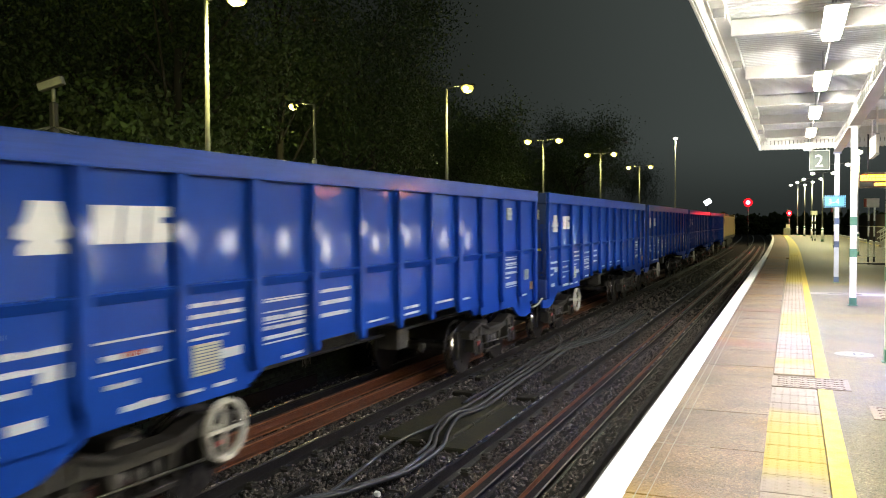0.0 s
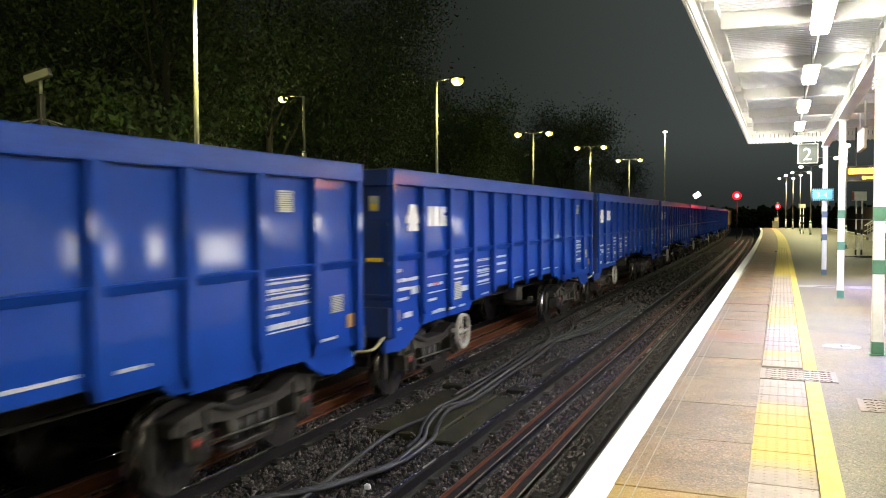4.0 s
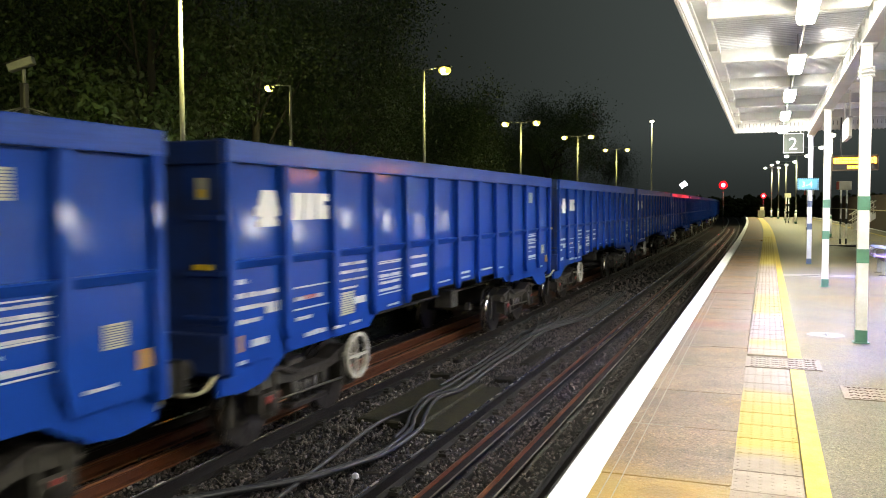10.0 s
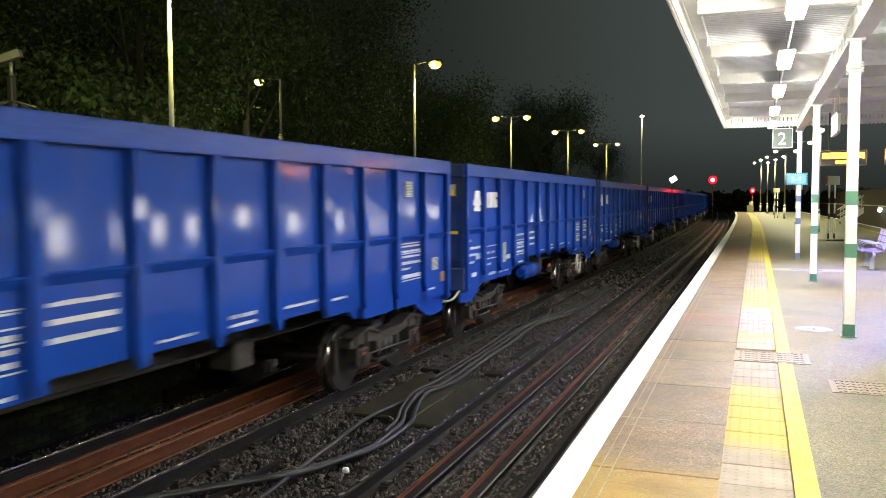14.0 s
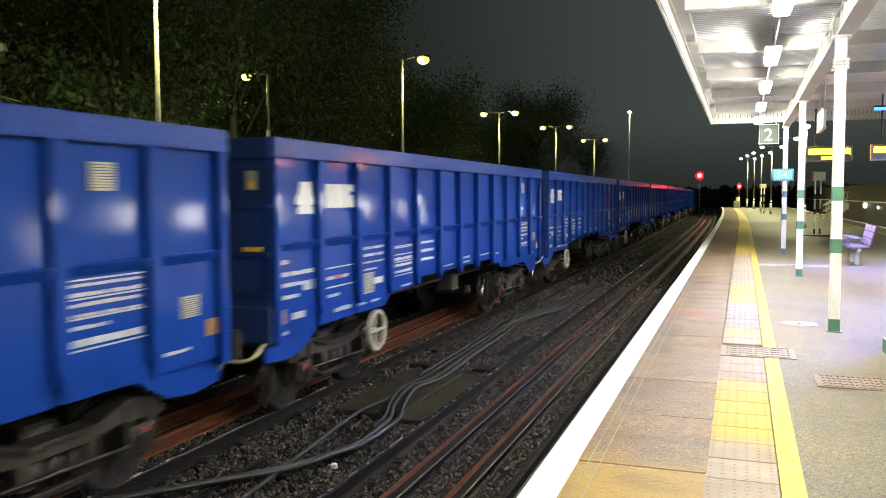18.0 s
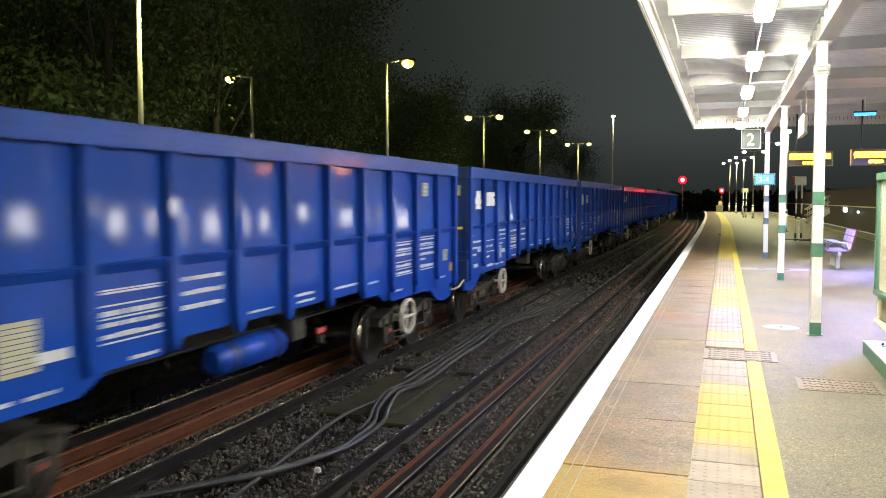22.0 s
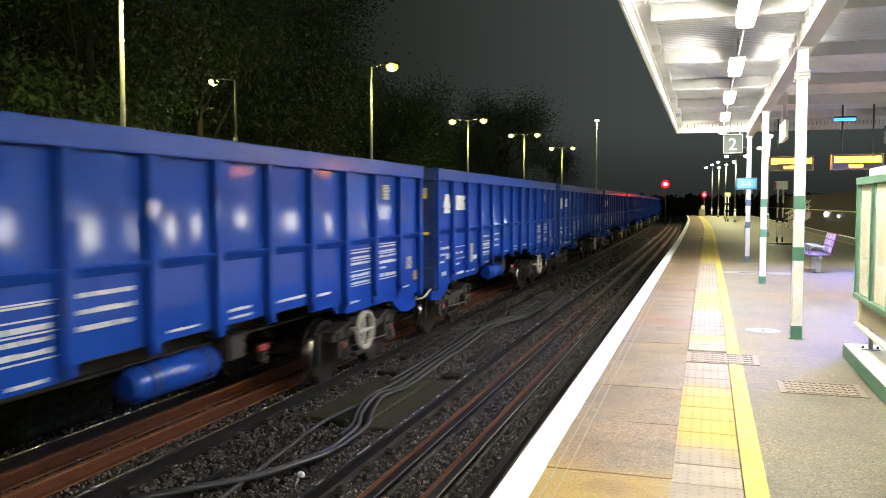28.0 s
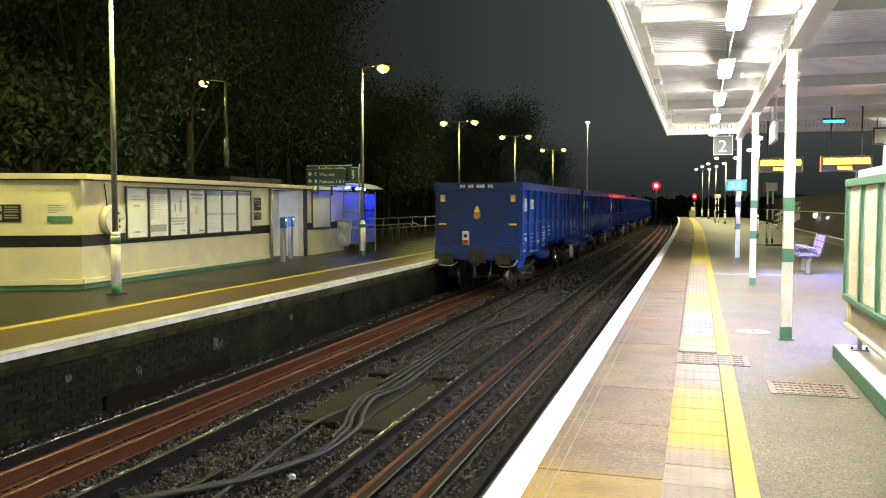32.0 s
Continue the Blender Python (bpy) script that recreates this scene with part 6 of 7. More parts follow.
def wagon(tank_side):
    """An open box wagon; its rear at y = 0, rails at z = 0."""
    w = thing("box_wagon", "blue high-sided open box wagon on two bogies", "wagon", group="wagons of the train")
    low = [(0, 0.80), (0.42, 0.76), (0.75, 0.80), (1.0, 0.92), (1.2, 1.03), (3.3, 1.08), (3.75, 1.33), (9.15, 1.33), (9.6, 1.08), (WL - 1.2, 1.03), (WL - 1.0, 0.92), (WL - 0.75, 0.80), (WL - 0.42, 0.76), (WL, 0.80)]
    for s, nm in ((1, "side_wall"), (-1, "side_wall")):
        part(nm, extrude_x(low + [(WL, 3.2), (0, 3.2)], s * (HW - 0.20), s * (HW - 0.15)), BLUE, w)
        part("top_rail", boxes((*sorted((s * (HW - 0.13), s * HW)), -0.02, WL + 0.02, 3.08, 3.30), bevel=0.018, seg=2), BLUE_TOP, w)
        rail_bm = bmesh.new()
        sec = [(HW - 0.15, 2.135), (HW - 0.035, 2.125), (HW - 0.02, 2.11), (HW - 0.075, 2.03), (HW - 0.15, 2.03)]
        ends = [[rail_bm.verts.new((s * x_, y_, z_)) for x_, z_ in sec] for y_ in (0.05, WL - 0.05)]
        for k in range(5):
            rail_bm.faces.new((ends[0][k], ends[0][(k + 1) % 5], ends[1][(k + 1) % 5], ends[1][k]))
        rail_bm.faces.new(ends[0]), rail_bm.faces.new(ends[1][::-1])
        bmesh.ops.recalc_face_normals(rail_bm, faces=rail_bm.faces[:])
        part("waist_rail", rail_bm, BLUE, w)
    # panels between the ribs, each slightly dished
    rd = random.Random(9)
    for i in range(12):
        y0, y1 = WL / 12 * i + 0.06, WL / 12 * (i + 1) - 0.06
        lowz = 1.34 if 3 < i < 8 else (1.22 if i in (3, 8) else 1.06)
        for z0, z1 in ((2.12, 3.09), (lowz, 2.05)):
            n, d = 10, rd.uniform(-0.005, 0.006)
            lift, lean, twist = rd.uniform(0.006, 0.014), rd.uniform(-0.0025, 0.0025), rd.uniform(-0.0025, 0.0025) - (0.006 if z1 > 3 else 0.0)

            def out(u, z):
                """How far the plate stands out: pressed outward towards the waist rail."""
                if z1 > 3:
                    k = lift * max(0.0, (2.78 - z) / 0.66) ** 2
                else:
                    k = 0.006 * max(0.0, (z - 1.84) / 0.23) ** 2
                return k - 0.045 - d * (1 - u * u) + lean * u + twist * (z - z0)

            bm = bmesh.new()
            g = [[bm.verts.new((HW - 0.045 + out(u, z0 + (z1 - z0) * v), (y0 + y1) / 2 + u * (y1 - y0) / 2, z0 + (z1 - z0) * v))
                  for u in (2 * k / n - 1 for k in range(n + 1))] for v in (k / n for k in range(n + 1))]
            for p_ in range(n):
                for q_ in range(n):
                    bm.faces.new((g[p_][q_], g[p_][q_ + 1], g[p_ + 1][q_ + 1], g[p_ + 1][q_])).smooth = True
            part("side_panel", bm, BLUE, w)
    rib = mesh_of("rib", extrude_x([(-0.075, 1.36), (-0.075, 3.09), (0.075, 3.09), (0.075, 1.36), (0.03, 1.22), (-0.03, 1.22)], HW - 0.075, HW - 0.004), BLUE)
    rib_mid = mesh_of("rib", extrude_x([(-0.075, 1.40), (-0.075, 3.09), (0.075, 3.09), (0.075, 1.40), (0.03, 1.25), (-0.03, 1.25)], HW - 0.075, HW - 0.004), BLUE)
    for i in range(1, 12):
        ob = part("rib", rib_mid if 3 < i < 9 else rib, BLUE, w)
        ob.location = (0, WL / 12 * i, 0.0)
    for ye in (0.06, WL - 0.06):
        ob = part("corner_post", boxes((HW - 0.075, HW - 0.005, -0.06, 0.06, 1.0, 3.09), bevel=0.008), BLUE, w)
        ob.location = (0, ye, 0)
    part("far_ribs", boxes(*[(-HW + 0.004, -HW + 0.075, WL / 12 * i - 0.07, WL / 12 * i + 0.07, 1.1, 3.09) for i in range(13) if 0 < i < 12]), BLUE, w)
    part("floor", boxes((-HW + 0.1, HW - 0.1, 0.02, WL - 0.02, 1.33, 1.42)), GRIME, w)
    part("centre_sill", boxes((-0.25, 0.25, -0.1, WL + 0.1, 0.92, 1.33)), GRIME, w)
    for ye, s in ((0.0, -1), (WL, 1)):
        y0, y1 = sorted((ye, ye - s * 0.06))
        ew = part("end_wall", boxes((-HW + 0.07, HW - 0.07, y0, y1, 0.98, 3.2)), BLUE_END, w)
        part("end_rail", boxes((-HW + 0.06, HW - 0.06, *sorted((ye + s * 0.05, ye - s * 0.02)), 3.06, 3.29), bevel=0.012), BLUE_END, ew)
        part("end_rail", boxes((-HW + 0.06, HW - 0.06, *sorted((ye + s * 0.06, ye - s * 0.02)), 1.02, 1.42), bevel=0.012), BLUE_END, ew, "grimy headstock beam")
        for sx in (-1, 1):
            x0, x1 = sorted((sx * (HW - 0.08), sx * (HW - 0.52)))
            for dz in ((0.012, 2.62, 3.06), (0.012, 1.42, 1.50), (0.03, 2.52, 2.57), (0.03, 1.98, 2.03), (0.03, 1.55, 1.59)):
                part("end_frame", boxes((x0, x1, *sorted((ye + s * dz[0], ye - s * 0.02)), dz[1], dz[2])), BLUE_END, ew)
            xm = sx * (HW - 0.30)
            part("warning_plate", boxes((xm - 0.07, xm + 0.07, *sorted((ye + s * 0.018, ye)), 2.72, 2.93)), MARK_G, ew, "pale warning plate")
            part("warning_mark", boxes((xm - 0.045, xm + 0.045, *sorted((ye + s * 0.022, ye)), 2.74, 2.82)), YELLOW_P, ew)
            part("step_mark", boxes((xm - 0.11, xm + 0.11, *sorted((ye + s * 0.036, ye)), 2.04, 2.09)), YELLOW_P, ew, "yellow step edge")
            buf = part("buffer", tubes(((sx * 0.87, ye + s * 0.05, 1.06), (sx * 0.87, ye + s * 0.33, 1.06), 0.10)), GRIME, ew)
            part("buffer_head", boxes((sx * 0.87 - 0.23, sx * 0.87 + 0.23, *sorted((ye + s * 0.33, ye + s * 0.40)), 0.90, 1.22), bevel=0.03, seg=2), GRIME, buf)
            part("grab_rail", pipe(smooth([(sx * 0.60, ye + s * 0.05, 0.93), (sx * 0.72, ye + s * 0.14, 0.85), (sx * 0.92, ye + s * 0.17, 0.83), (sx * 1.12, ye + s * 0.15, 0.87), (sx * 1.22, ye + s * 0.05, 1.02)], 5), 0.018, 8), CREAM, ew)
        part("coupling", boxes((-0.07, 0.07, *sorted((ye + s * 0.05, ye + s * 0.42)), 0.86, 1.0), (-0.04, 0.04, *sorted((ye + s * 0.3, ye + s * 0.38)), 0.5, 0.9), bevel=0.01), GRIME, ew)
        part("air_hose", pipe([(0.45, ye + s * 0.06, 0.95), (0.46, ye + s * 0.2, 0.85), (0.44, ye + s * 0.3, 0.6), (0.42, ye + s * 0.36, 0.45)], 0.025, 6), BLACK_P, ew)
    # lettering on the camera's side, as plain shapes
    X = HW - 0.080
    P = WL / 12

    blocks = {}

    def plate(y0, y1, z0, z1, m=MARK, name="lettering", label=""):
        if name == "lettering" and z1 - z0 > 0.03:
            # a row of writing: plain bars of word length
            bm, y = blocks.setdefault(int(y0 / P), bmesh.new()), y0
            h = z1 - z0
            while y < y1 - 0.02:
                if rd.random() < 0.14:
                    y += 0.035
                l = h * rd.uniform(0.8, 2.6)
                box(bm, X - 0.02, X + 0.003, y, min(y + l, y1), z0 + h * 0.2, z1 - h * rd.choice((0.18, 0.2, 0.3)))
                y += l + h * rd.uniform(0.12, 0.22)
        elif name == "lettering":
            box(blocks.setdefault(int((y0 + 0.05) / P), bmesh.new()), X - 0.02, X + 0.003, y0, y1, z0, z1)
        else:
            part(name, boxes((X - 0.02, X + 0.003, y0, y1, z0, z1)), m, w, label)

    part("emblem", extrude_x([(0.60, 2.44), (0.60, 2.50), (0.66, 2.54), (0.55, 2.56), (0.56, 2.63), (0.62, 2.67), (0.68, 2.82), (0.92, 2.82), (0.96, 2.67),
                              (1.01, 2.62), (1.01, 2.56), (0.92, 2.54), (0.97, 2.50), (0.97, 2.44)], X - 0.02, X + 0.003), MARK, w, "white emblem shape")
    for shape in ([(1.17, 2.50), (1.22, 2.80), (1.52, 2.80), (1.47, 2.50)], [(1.50, 2.50), (1.55, 2.80), (1.80, 2.80), (1.76, 2.50)],
                  [(1.80, 2.50), (1.83, 2.80), (2.10, 2.80), (2.10, 2.71), (1.97, 2.71), (1.97, 2.66), (2.10, 2.66), (2.10, 2.50)]):
        part("emblem", extrude_x(shape, X - 0.02, X + 0.003), MARK, w, "bold white block")
    for y0, y1, z0, z1 in ((0.16, 0.40, 1.86, 1.94), (0.18, 0.95, 1.72, 1.80), (0.18, 0.72, 1.60, 1.67), (0.2, 0.60, 1.46, 1.54), (0.72, 0.98, 1.50, 1.68), (0.45, 0.75, 1.20, 1.32),
                           (0.12, 0.34, 1.06, 1.12), (1.22, 2.06, 1.735, 1.75), (1.3, 1.9, 1.58, 1.66), (1.22, 2.06, 1.49, 1.505), (1.3, 1.65, 1.36, 1.42), (1.5, 1.98, 1.15, 1.24),
                           (2.3, 3.06, 1.90, 1.96), (2.3, 3.06, 1.80, 1.86), (2.3, 3.06, 1.71, 1.75), (2.3, 2.8, 1.61, 1.65), (2.72, 3.05, 1.38, 1.52), (2.6, 2.9, 1.15, 1.2), (2.2, 2.45, 1.15, 1.2),
                           (3.4, 4.15, 1.86, 1.875), (3.4, 4.15, 1.66, 1.73), (3.4, 4.15, 1.57, 1.63), (3.4, 4.15, 1.47, 1.54), (3.75, 4.1, 1.25, 1.3),
                           (4.45, 5.15, 1.86, 1.92), (4.45, 5.15, 1.72, 1.79), (4.45, 5.15, 1.58, 1.65), (5.65, 6.15, 1.40, 1.44), (6.7, 7.15, 1.46, 1.52), (6.7, 7.15, 1.38, 1.43),
                           (7.65, 8.45, 1.44, 1.49), (8.8, 9.2, 1.40, 1.45), (9.8, 10.6, 1.90, 1.94), (9.8, 10.6, 1.82, 1.87), (9.8, 10.6, 1.73, 1.79), (9.8, 10.6, 1.55, 1.62), (9.8, 10.6, 1.45, 1.50),
                           (9.9, 10.2, 1.18, 1.23), (10.9, 11.7, 1.94, 1.98), (10.9, 11.7, 1.86, 1.91), (10.9, 11.7, 1.78, 1.83), (10.9, 11.7, 1.7, 1.74), (10.9, 11.3, 1.6, 1.65), (10.9, 11.7, 1.46, 1.55), (12.0, 12.35, 1.2, 1.25)):
        if tank_side and 2.2 < y0 < 3.0 and z0 > 1.55:
            continue
        if tank_side or not 9.7 < y0 < 10.65:
            plate(y0, y1, z0, z1)
    # thin ruled lines round the blocks of writing
    for y0, y1, zs in ((3.36, 4.19, (1.885, 1.755, 1.645, 1.44)), (9.76, 10.64, (1.955, 1.80, 1.64, 1.53, 1.43)), (10.86, 11.74, (1.995, 1.845, 1.69, 1.44))):
        for zz in zs if tank_side or not 9.7 < y0 < 10.65 else ():
            plate(y0, y1, zz, zz + 0.012)
    for y0, y1, z0, z1, m in ((1.5, 1.75, 1.60, 1.64, RED_P), (2.34, 2.72, 1.36 if tank_side else 1.30, 1.76 if tank_side else 1.58, MARK_G), (0.14, 0.30, 1.20, 1.36, ORANGE_P), (12.25, 12.5, 1.52, 1.72, MARK_G), (12.62, 12.78, 1.3, 1.46, ORANGE_P),
                              (11.15, 11.42, 2.70, 2.93, MARK_G)):
        plate(y0, y1, z0, z1, m, "data_plate")
        if m is MARK_G:
            grid = bmesh.new()
            for k in range(1, 10):
                zz = z0 + (z1 - z0) * k / 10
                box(grid, X - 0.02, X + 0.006, y0 + 0.01, y1 - 0.01, zz - 0.003, zz + 0.003)
            tagged(part("plate_ruling", grid, BLUE_END, w), kind="stuff")
    for bm in blocks.values():
        tagged(part("lettering", bm, MARK_L, w), kind="stuff")
    # under the floor
    if tank_side:
        tank = part("air_tank", capsule(0.82, 5.6, 7.05, 0.86, 0.19), BLUE, w, "blue cylindrical air tank")
        for yy in (5.85, 6.75):
            part("tank_band", tubes(((0.82, yy, 0.86), (0.82, yy + 0.04, 0.86), 0.197), n=18), GRIME, tank)
    part("valve_box", boxes((0.5, 0.85, 7.4, 7.75, 0.78, 1.1), bevel=0.02), GRIME, w)
    if tank_side:
        part("brake_lever", boxes((0.98, 1.03, 7.78, 8.0, 0.84, 0.92), bevel=0.015), RED_P, w, "small red brake lever")
    part("brake_lever", boxes((0.95, 1.05, 7.84, 7.90, 0.70, 0.84), bevel=0.01), GRIME, w)
    part("brake_pipe", tubes(((0.6, 0.3, 1.0), (0.6, 12.6, 1.0), 0.025)), GRIME, w)
    wy = WL - 2.52 if tank_side else 2.75
    hoop = bmesh.new()
    ring(hoop, (HW - 0.06, wy, 0.75), "x", 0.29, 0.042, 0.06, 32)
    box(hoop, HW - 0.07, HW - 0.045, wy - 0.27, wy + 0.27, 0.735, 0.765)
    box(hoop, HW - 0.085, HW - 0.068, wy - 0.02, wy + 0.02, 0.48, 1.02)
    tube(hoop, (HW - 0.4, wy, 0.75), (HW - 0.03, wy, 0.75), 0.03, 8)
    part("brake_wheel", hoop, WHEEL_W, w, "white hand-brake wheel")
    # bogies
    for yb in (1.95, WL - 1.95):
        bg = part("bogie", boxes((-0.9, 0.9, -0.18, 0.18, 0.45, 0.85), bevel=0.03), GRIME, w)
        bg.location = (0, yb, 0)
        for sx in (-1, 1):
            x0, x1 = sorted((sx * 0.92, sx * 1.08))
            part("side_frame", extrude_x([(-1.25, 0.66), (-1.25, 0.78), (-0.75, 0.86), (-0.35, 0.74), (0.35, 0.74), (0.75, 0.86), (1.25, 0.78), (1.25, 0.66), (1.08, 0.62), (1.06, 0.40), (1.0, 0.40), (1.0, 0.66), (0.84, 0.66), (0.84, 0.40), (0.78, 0.40), (0.74, 0.68),
                                          (0.42, 0.63), (0.36, 0.42), (0.30, 0.42), (0.30, 0.62), (-0.30, 0.62), (-0.30, 0.42), (-0.36, 0.42), (-0.42, 0.63), (-0.74, 0.68), (-0.78, 0.40), (-0.84, 0.40), (-0.84, 0.66), (-1.0, 0.66), (-1.0, 0.40), (-1.06, 0.40), (-1.08, 0.62)], x0, x1), GRIME, bg)
            part("tie_bar", boxes((x0, x1, -0.40, 0.40, 0.30, 0.36), bevel=0.01), STEEL, bg)
            # flange in lighter steel paints the lit upper edge of the side frame
            part("frame_flange", extrude_x([(-1.27, 0.76), (-1.27, 0.80), (-0.75, 0.89), (-0.35, 0.77), (0.35, 0.77), (0.75, 0.89), (1.27, 0.80), (1.27, 0.76), (0.75, 0.85), (0.35, 0.73), (-0.35, 0.73), (-0.75, 0.85)], *sorted((sx * 0.92, sx * 1.14))), STEEL, bg)
            for yy in (-1.32, -0.52, 0.52, 1.32) if sx > 0 else ():
                part("brake_hanger", boxes((*sorted((sx * 0.86, sx * 0.92)), yy - 0.035, yy + 0.035, 0.30, 0.78), bevel=0.01), GRIME, bg)
            for yy in (-0.2, 0.0, 0.2):
                part("spring", tubes(((sx * 1.0, yy, 0.36), (sx * 1.0, yy, 0.60), 0.06)), STEEL, bg)
            for yy in (-0.92, 0.92):
                ax = part("axle_box", boxes((*sorted((sx * 1.08, sx * 1.15)), yy - 0.13, yy + 0.13, 0.34, 0.62), bevel=0.03), GRIME, bg)
                part("axle_cap", tubes(((sx * 1.15, yy, 0.47), (sx * 1.19, yy, 0.47), 0.09), n=14), STEEL, ax)
        # struts, tags and a brake cylinder on the platform side
        for yy, zt in ((-1.10, 0.80), (-0.79, 0.84), (0.74, 0.84), (1.05, 0.80)):
            part("strut", boxes((1.085, 1.115, yy, yy + 0.05, 0.40, zt), bevel=0.006), WORN, bg)
        for yy in (-1.02, 0.88):
            part("axle_tag", boxes((1.15, 1.162, yy, yy + 0.07, 0.52, 0.60)), RED_P, bg, "small red tag")
        for yy in (-0.62, 0.40):
            part("brake_cylinder", tubes(((1.0, yy, 0.70), (1.0, yy + 0.22, 0.70), 0.075), n=12), WORN, bg)
        part("brake_rod", tubes(((1.11, -0.72, 0.50), (1.11, 0.72, 0.46), 0.016), n=6), WORN, bg)
        for ya in (-0.92, 0.92):
            ws = bmesh.new()
            for sx in (-1, 1):
                tube(ws, (sx * 0.69, 0, 0), (sx * 0.82, 0, 0), 0.46, 28)
                tube(ws, (sx * 0.66, 0, 0), (sx * 0.69, 0, 0), 0.485, 28)
                for k in range(4):
                    a = math.pi / 2 * k
                    tube(ws, (sx * 0.80, 0.25 * math.cos(a), 0.25 * math.sin(a)), (sx * 0.828, 0.25 * math.cos(a), 0.25 * math.sin(a)), 0.05, 8)
            tube(ws, (-0.7, 0, 0), (0.7, 0, 0), 0.08, 10)
            wo = part("wheelset", ws, STEEL, bg)
            wo.location = (0, ya, 0.46)
            wo.data.materials.append(RAIL_T)
            for f in wo.data.polygons:
                if f.area > 0.01 and abs(f.normal.x) < 0.5 and math.hypot(f.center.y, f.center.z) > 0.4:
                    f.material_index = 1
    return w


def locomotive():
    """The engine at the head; its rear at y = 0."""
    l = thing("locomotive", "yellow diesel freight locomotive at the head of the wagons", "locomotive")
    LOCO_Y = mat("dull_yellow_paint", (0.30, 0.20, 0.05), 0.5, 0, 0.3, 2, 30, 0.03)
    part("body", boxes((-1.3, 1.3, 2.2, 18.8, 1.35, 3.2), bevel=0.12, seg=2), LOCO_Y, l, "yellow body side")
    part("roof_box", boxes((-0.9, 0.9, 3.0, 17.5, 3.2, 3.45), bevel=0.08), DARKMET, l)
    for y0, y1 in ((0.3, 2.2), (18.8, 20.7)):
        part("cab", boxes((-1.33, 1.33, y0, y1, 1.3, 3.4), bevel=0.15, seg=2), LOCO_Y, l, "yellow cab")
        part("cab_window", boxes((-1.34, 1.34, y0 + 0.5, y1 - 0.5, 2.5, 3.0)), BLACK_P, l)
    part("fuel_tank", boxes((-1.2, 1.2, 8.0, 13.0, 0.4, 1.2), bevel=0.1), GRIME, l)
    part("frame", boxes((-1.3, 1.3, 0.1, 20.9, 1.1, 1.35), bevel=0.03), GRIME, l)
    for yb in (4.2, 16.8):
        part("bogie", boxes((-1.15, 1.15, yb - 2.2, yb + 2.2, 0.45, 0.95), bevel=0.08), GRIME, l)
        for ya in (-1.8, 0, 1.8):
            part("wheel", tubes(((-0.82, yb + ya, 0.53), (-0.69, yb + ya, 0.53), 0.53), ((0.69, yb + ya, 0.53), (0.82, yb + ya, 0.53), 0.53), n=20), STEEL, l)
    return l


REAR_WHEEL = {14, 13, 12, 11, 10, 9, 8, 7, 6, 5, 4, 1, 0, -1, -2, -3}
wagons = [wagon(True)]
plain = wagon(False)
engine = locomotive()


def run(t):
    """Where the first wagon gap is along the line."""
    u = t - 16
    return 3.96 + 8.825 * u + 0.01054 * u * u


def on_line(y, length):
    """Pose of a vehicle whose rear is at y."""
    a, b = bend(y + 1.9), bend(y + length - 1.9)
    turn = math.atan2(a - b, length - 3.8)
    return Matrix.Translation((FAR_C + a - 1.9 * math.sin(-turn) * -1, y, RAIL)) @ Matrix.Rotation(turn, 4, "Z")


used = False
for n in range(-8, 15):
    if n in REAR_WHEEL and not used:
        wagons.append(plain)
        used = True
    else:
        wagons.append(copy_thing(plain if n in REAR_WHEEL else wagons[0], on_line(run(0) + PITCH * n, WL)))
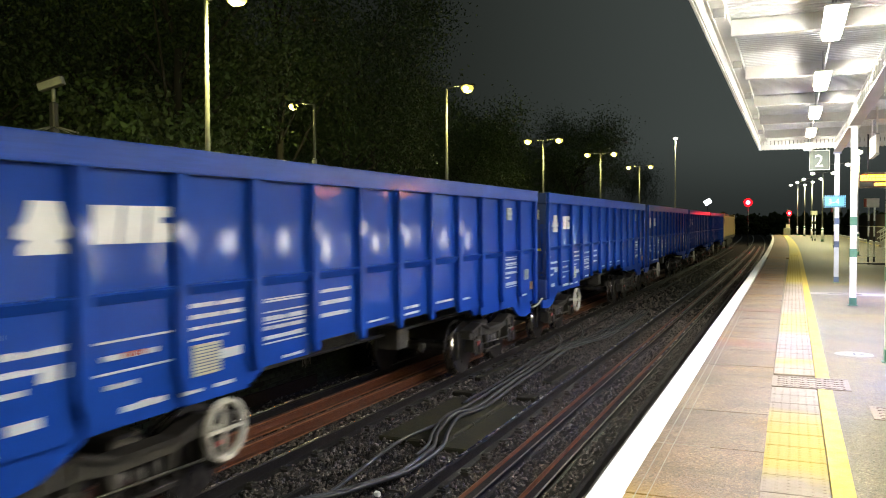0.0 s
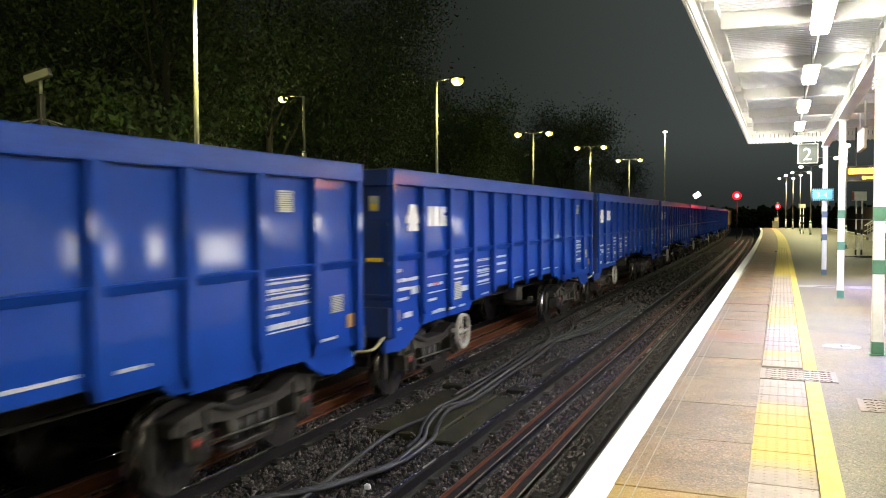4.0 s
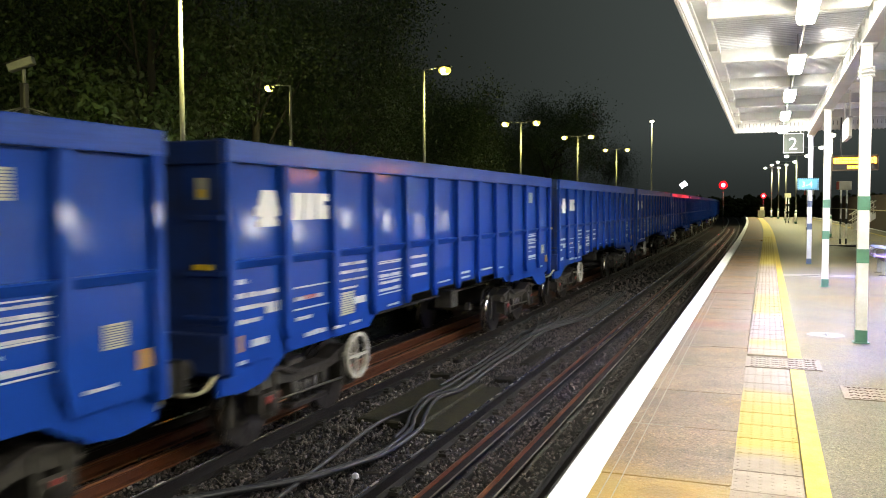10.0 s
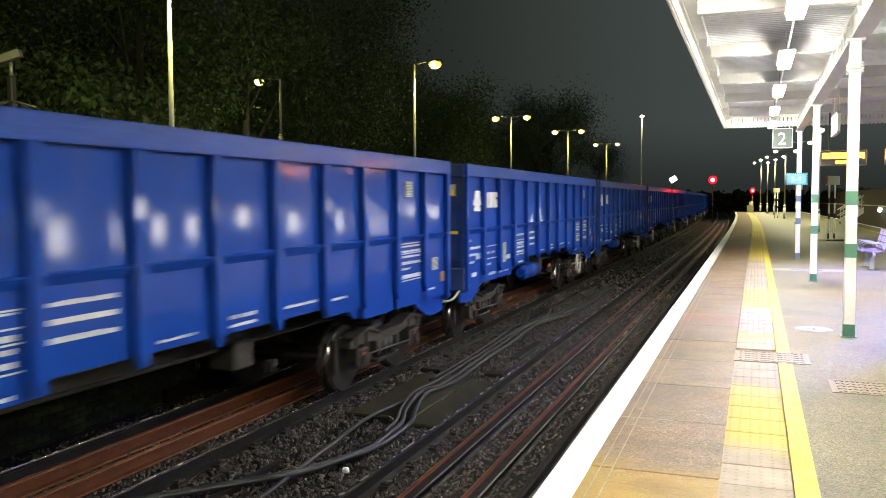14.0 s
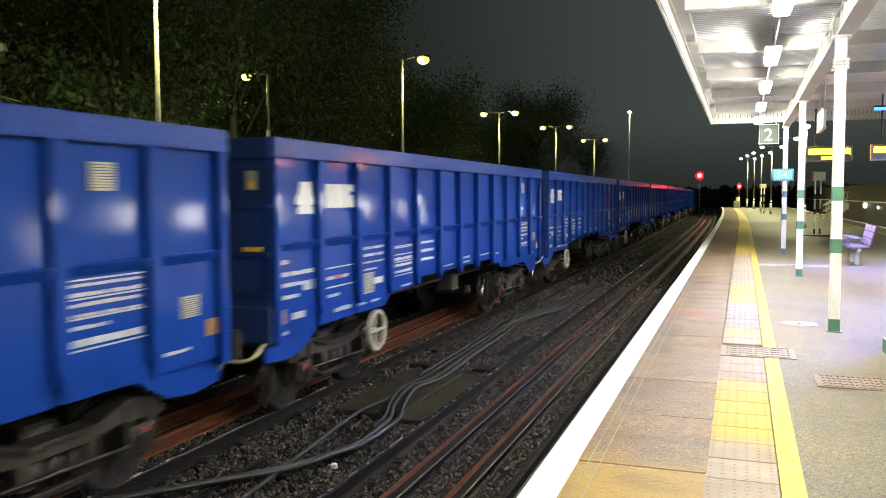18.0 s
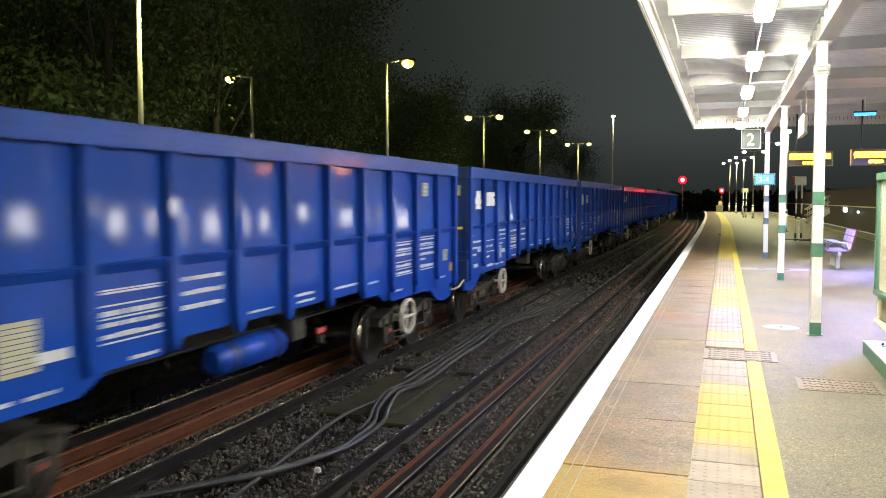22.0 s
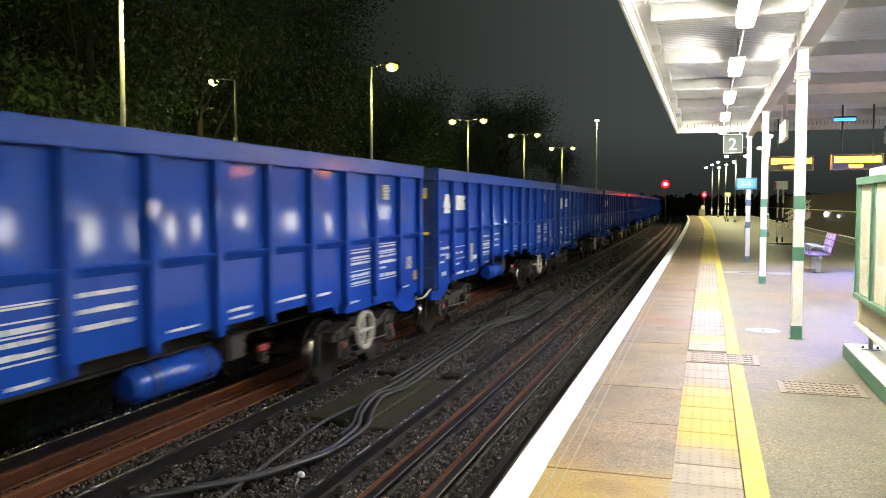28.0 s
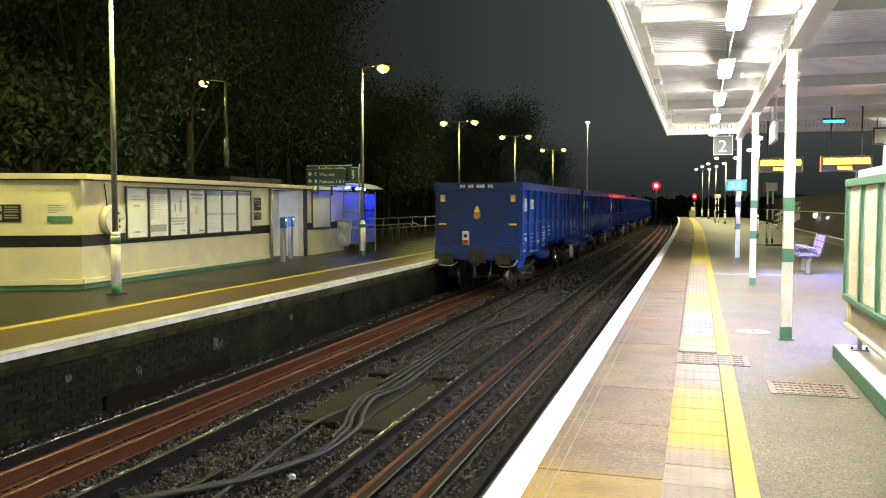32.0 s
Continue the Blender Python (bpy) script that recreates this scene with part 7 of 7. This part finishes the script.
# the last wagon carries marks on its end
last = wagons[0]
last["label"] = "last blue box wagon with white tail lamp on its end"
tl = part("tail_lamp", boxes((-0.44, -0.24, -0.10, -0.062, 1.46, 1.86), bevel=0.03, seg=2), MARK, last, "white tail lamp box")
part("lens", tubes(((-0.34, -0.115, 1.72), (-0.34, -0.10, 1.72), 0.06), n=14), BLACK_P, tl)
part("red_panel", boxes((-0.43, -0.25, -0.105, -0.1, 1.47, 1.60)), RED_P, tl)
tri = part("triangle", extrude_x([(0, 0), (0.2, 0), (0.1, 0.2)], -0.004, 0.0), YELLOW_P, last, "yellow warning triangle")
tri.matrix_basis = pose(-0.1 + 0.0, -0.07, 2.42, 0, 0, 0) @ pose(0, 0, 0, 0, 0, -90)
part("round_mark", tubes(((0.0, -0.07, 2.32), (0.0, -0.062, 2.32), 0.11), n=18), ORANGE_P, last, "orange round mark")
part("number_bar", boxes(*[(-0.52 + 0.085 * i, -0.46 + 0.085 * i, -0.056, -0.05, 3.14, 3.23) for i in range(12) if i not in (2, 5, 9)]), MARK, last, "white row of plain bars")


def motions():
    for i, w in enumerate(wagons):
        n = -9 if i == 0 else i - 9
        walk(w, [(float(t), on_line(run(t) + PITCH * n, WL)) for t in range(33)])
    walk(engine, [(float(t), on_line(run(t) + PITCH * 15 + 0.2, 21.0)) for t in range(33)])
    lz = 1.70 + 0.0232 * 93
    walk(work_lamp, [(0.0, pose(-8.4, 93, lz)), (14.6, pose(-8.4, 93, lz)), (15.4, pose(-10.2, 94, lz - 0.6)), (16.4, pose(-15.0, 96, lz - 2.2)), (18.0, pose(-24.0, 100, lz - 2.6)), (32.0, pose(-40.0, 108, lz - 2.6))])
    steps = [32 * k / 480 for k in range(481)]
    acts = {}
    for w in wagons:
        for bg in w.children:
            if not bg.name.startswith("bogie"):
                continue
            for ws in bg.children:
                if not ws.name.startswith("wheelset"):
                    continue
                ya = round(ws.location.y, 2)
                if ya not in acts:
                    walk(ws, [(t, pose(0, ya, 0.46) @ Matrix.Rotation(-(run(t) - run(0)) / 0.46, 4, "X")) for t in steps])
                    acts[ya] = ws.animation_data.action
                else:
                    ws.rotation_mode = "QUATERNION"
                    ad = ws.animation_data_create()
                    ad.action = acts[ya]
                    ad.action_slot = acts[ya].slots[0]


motions()
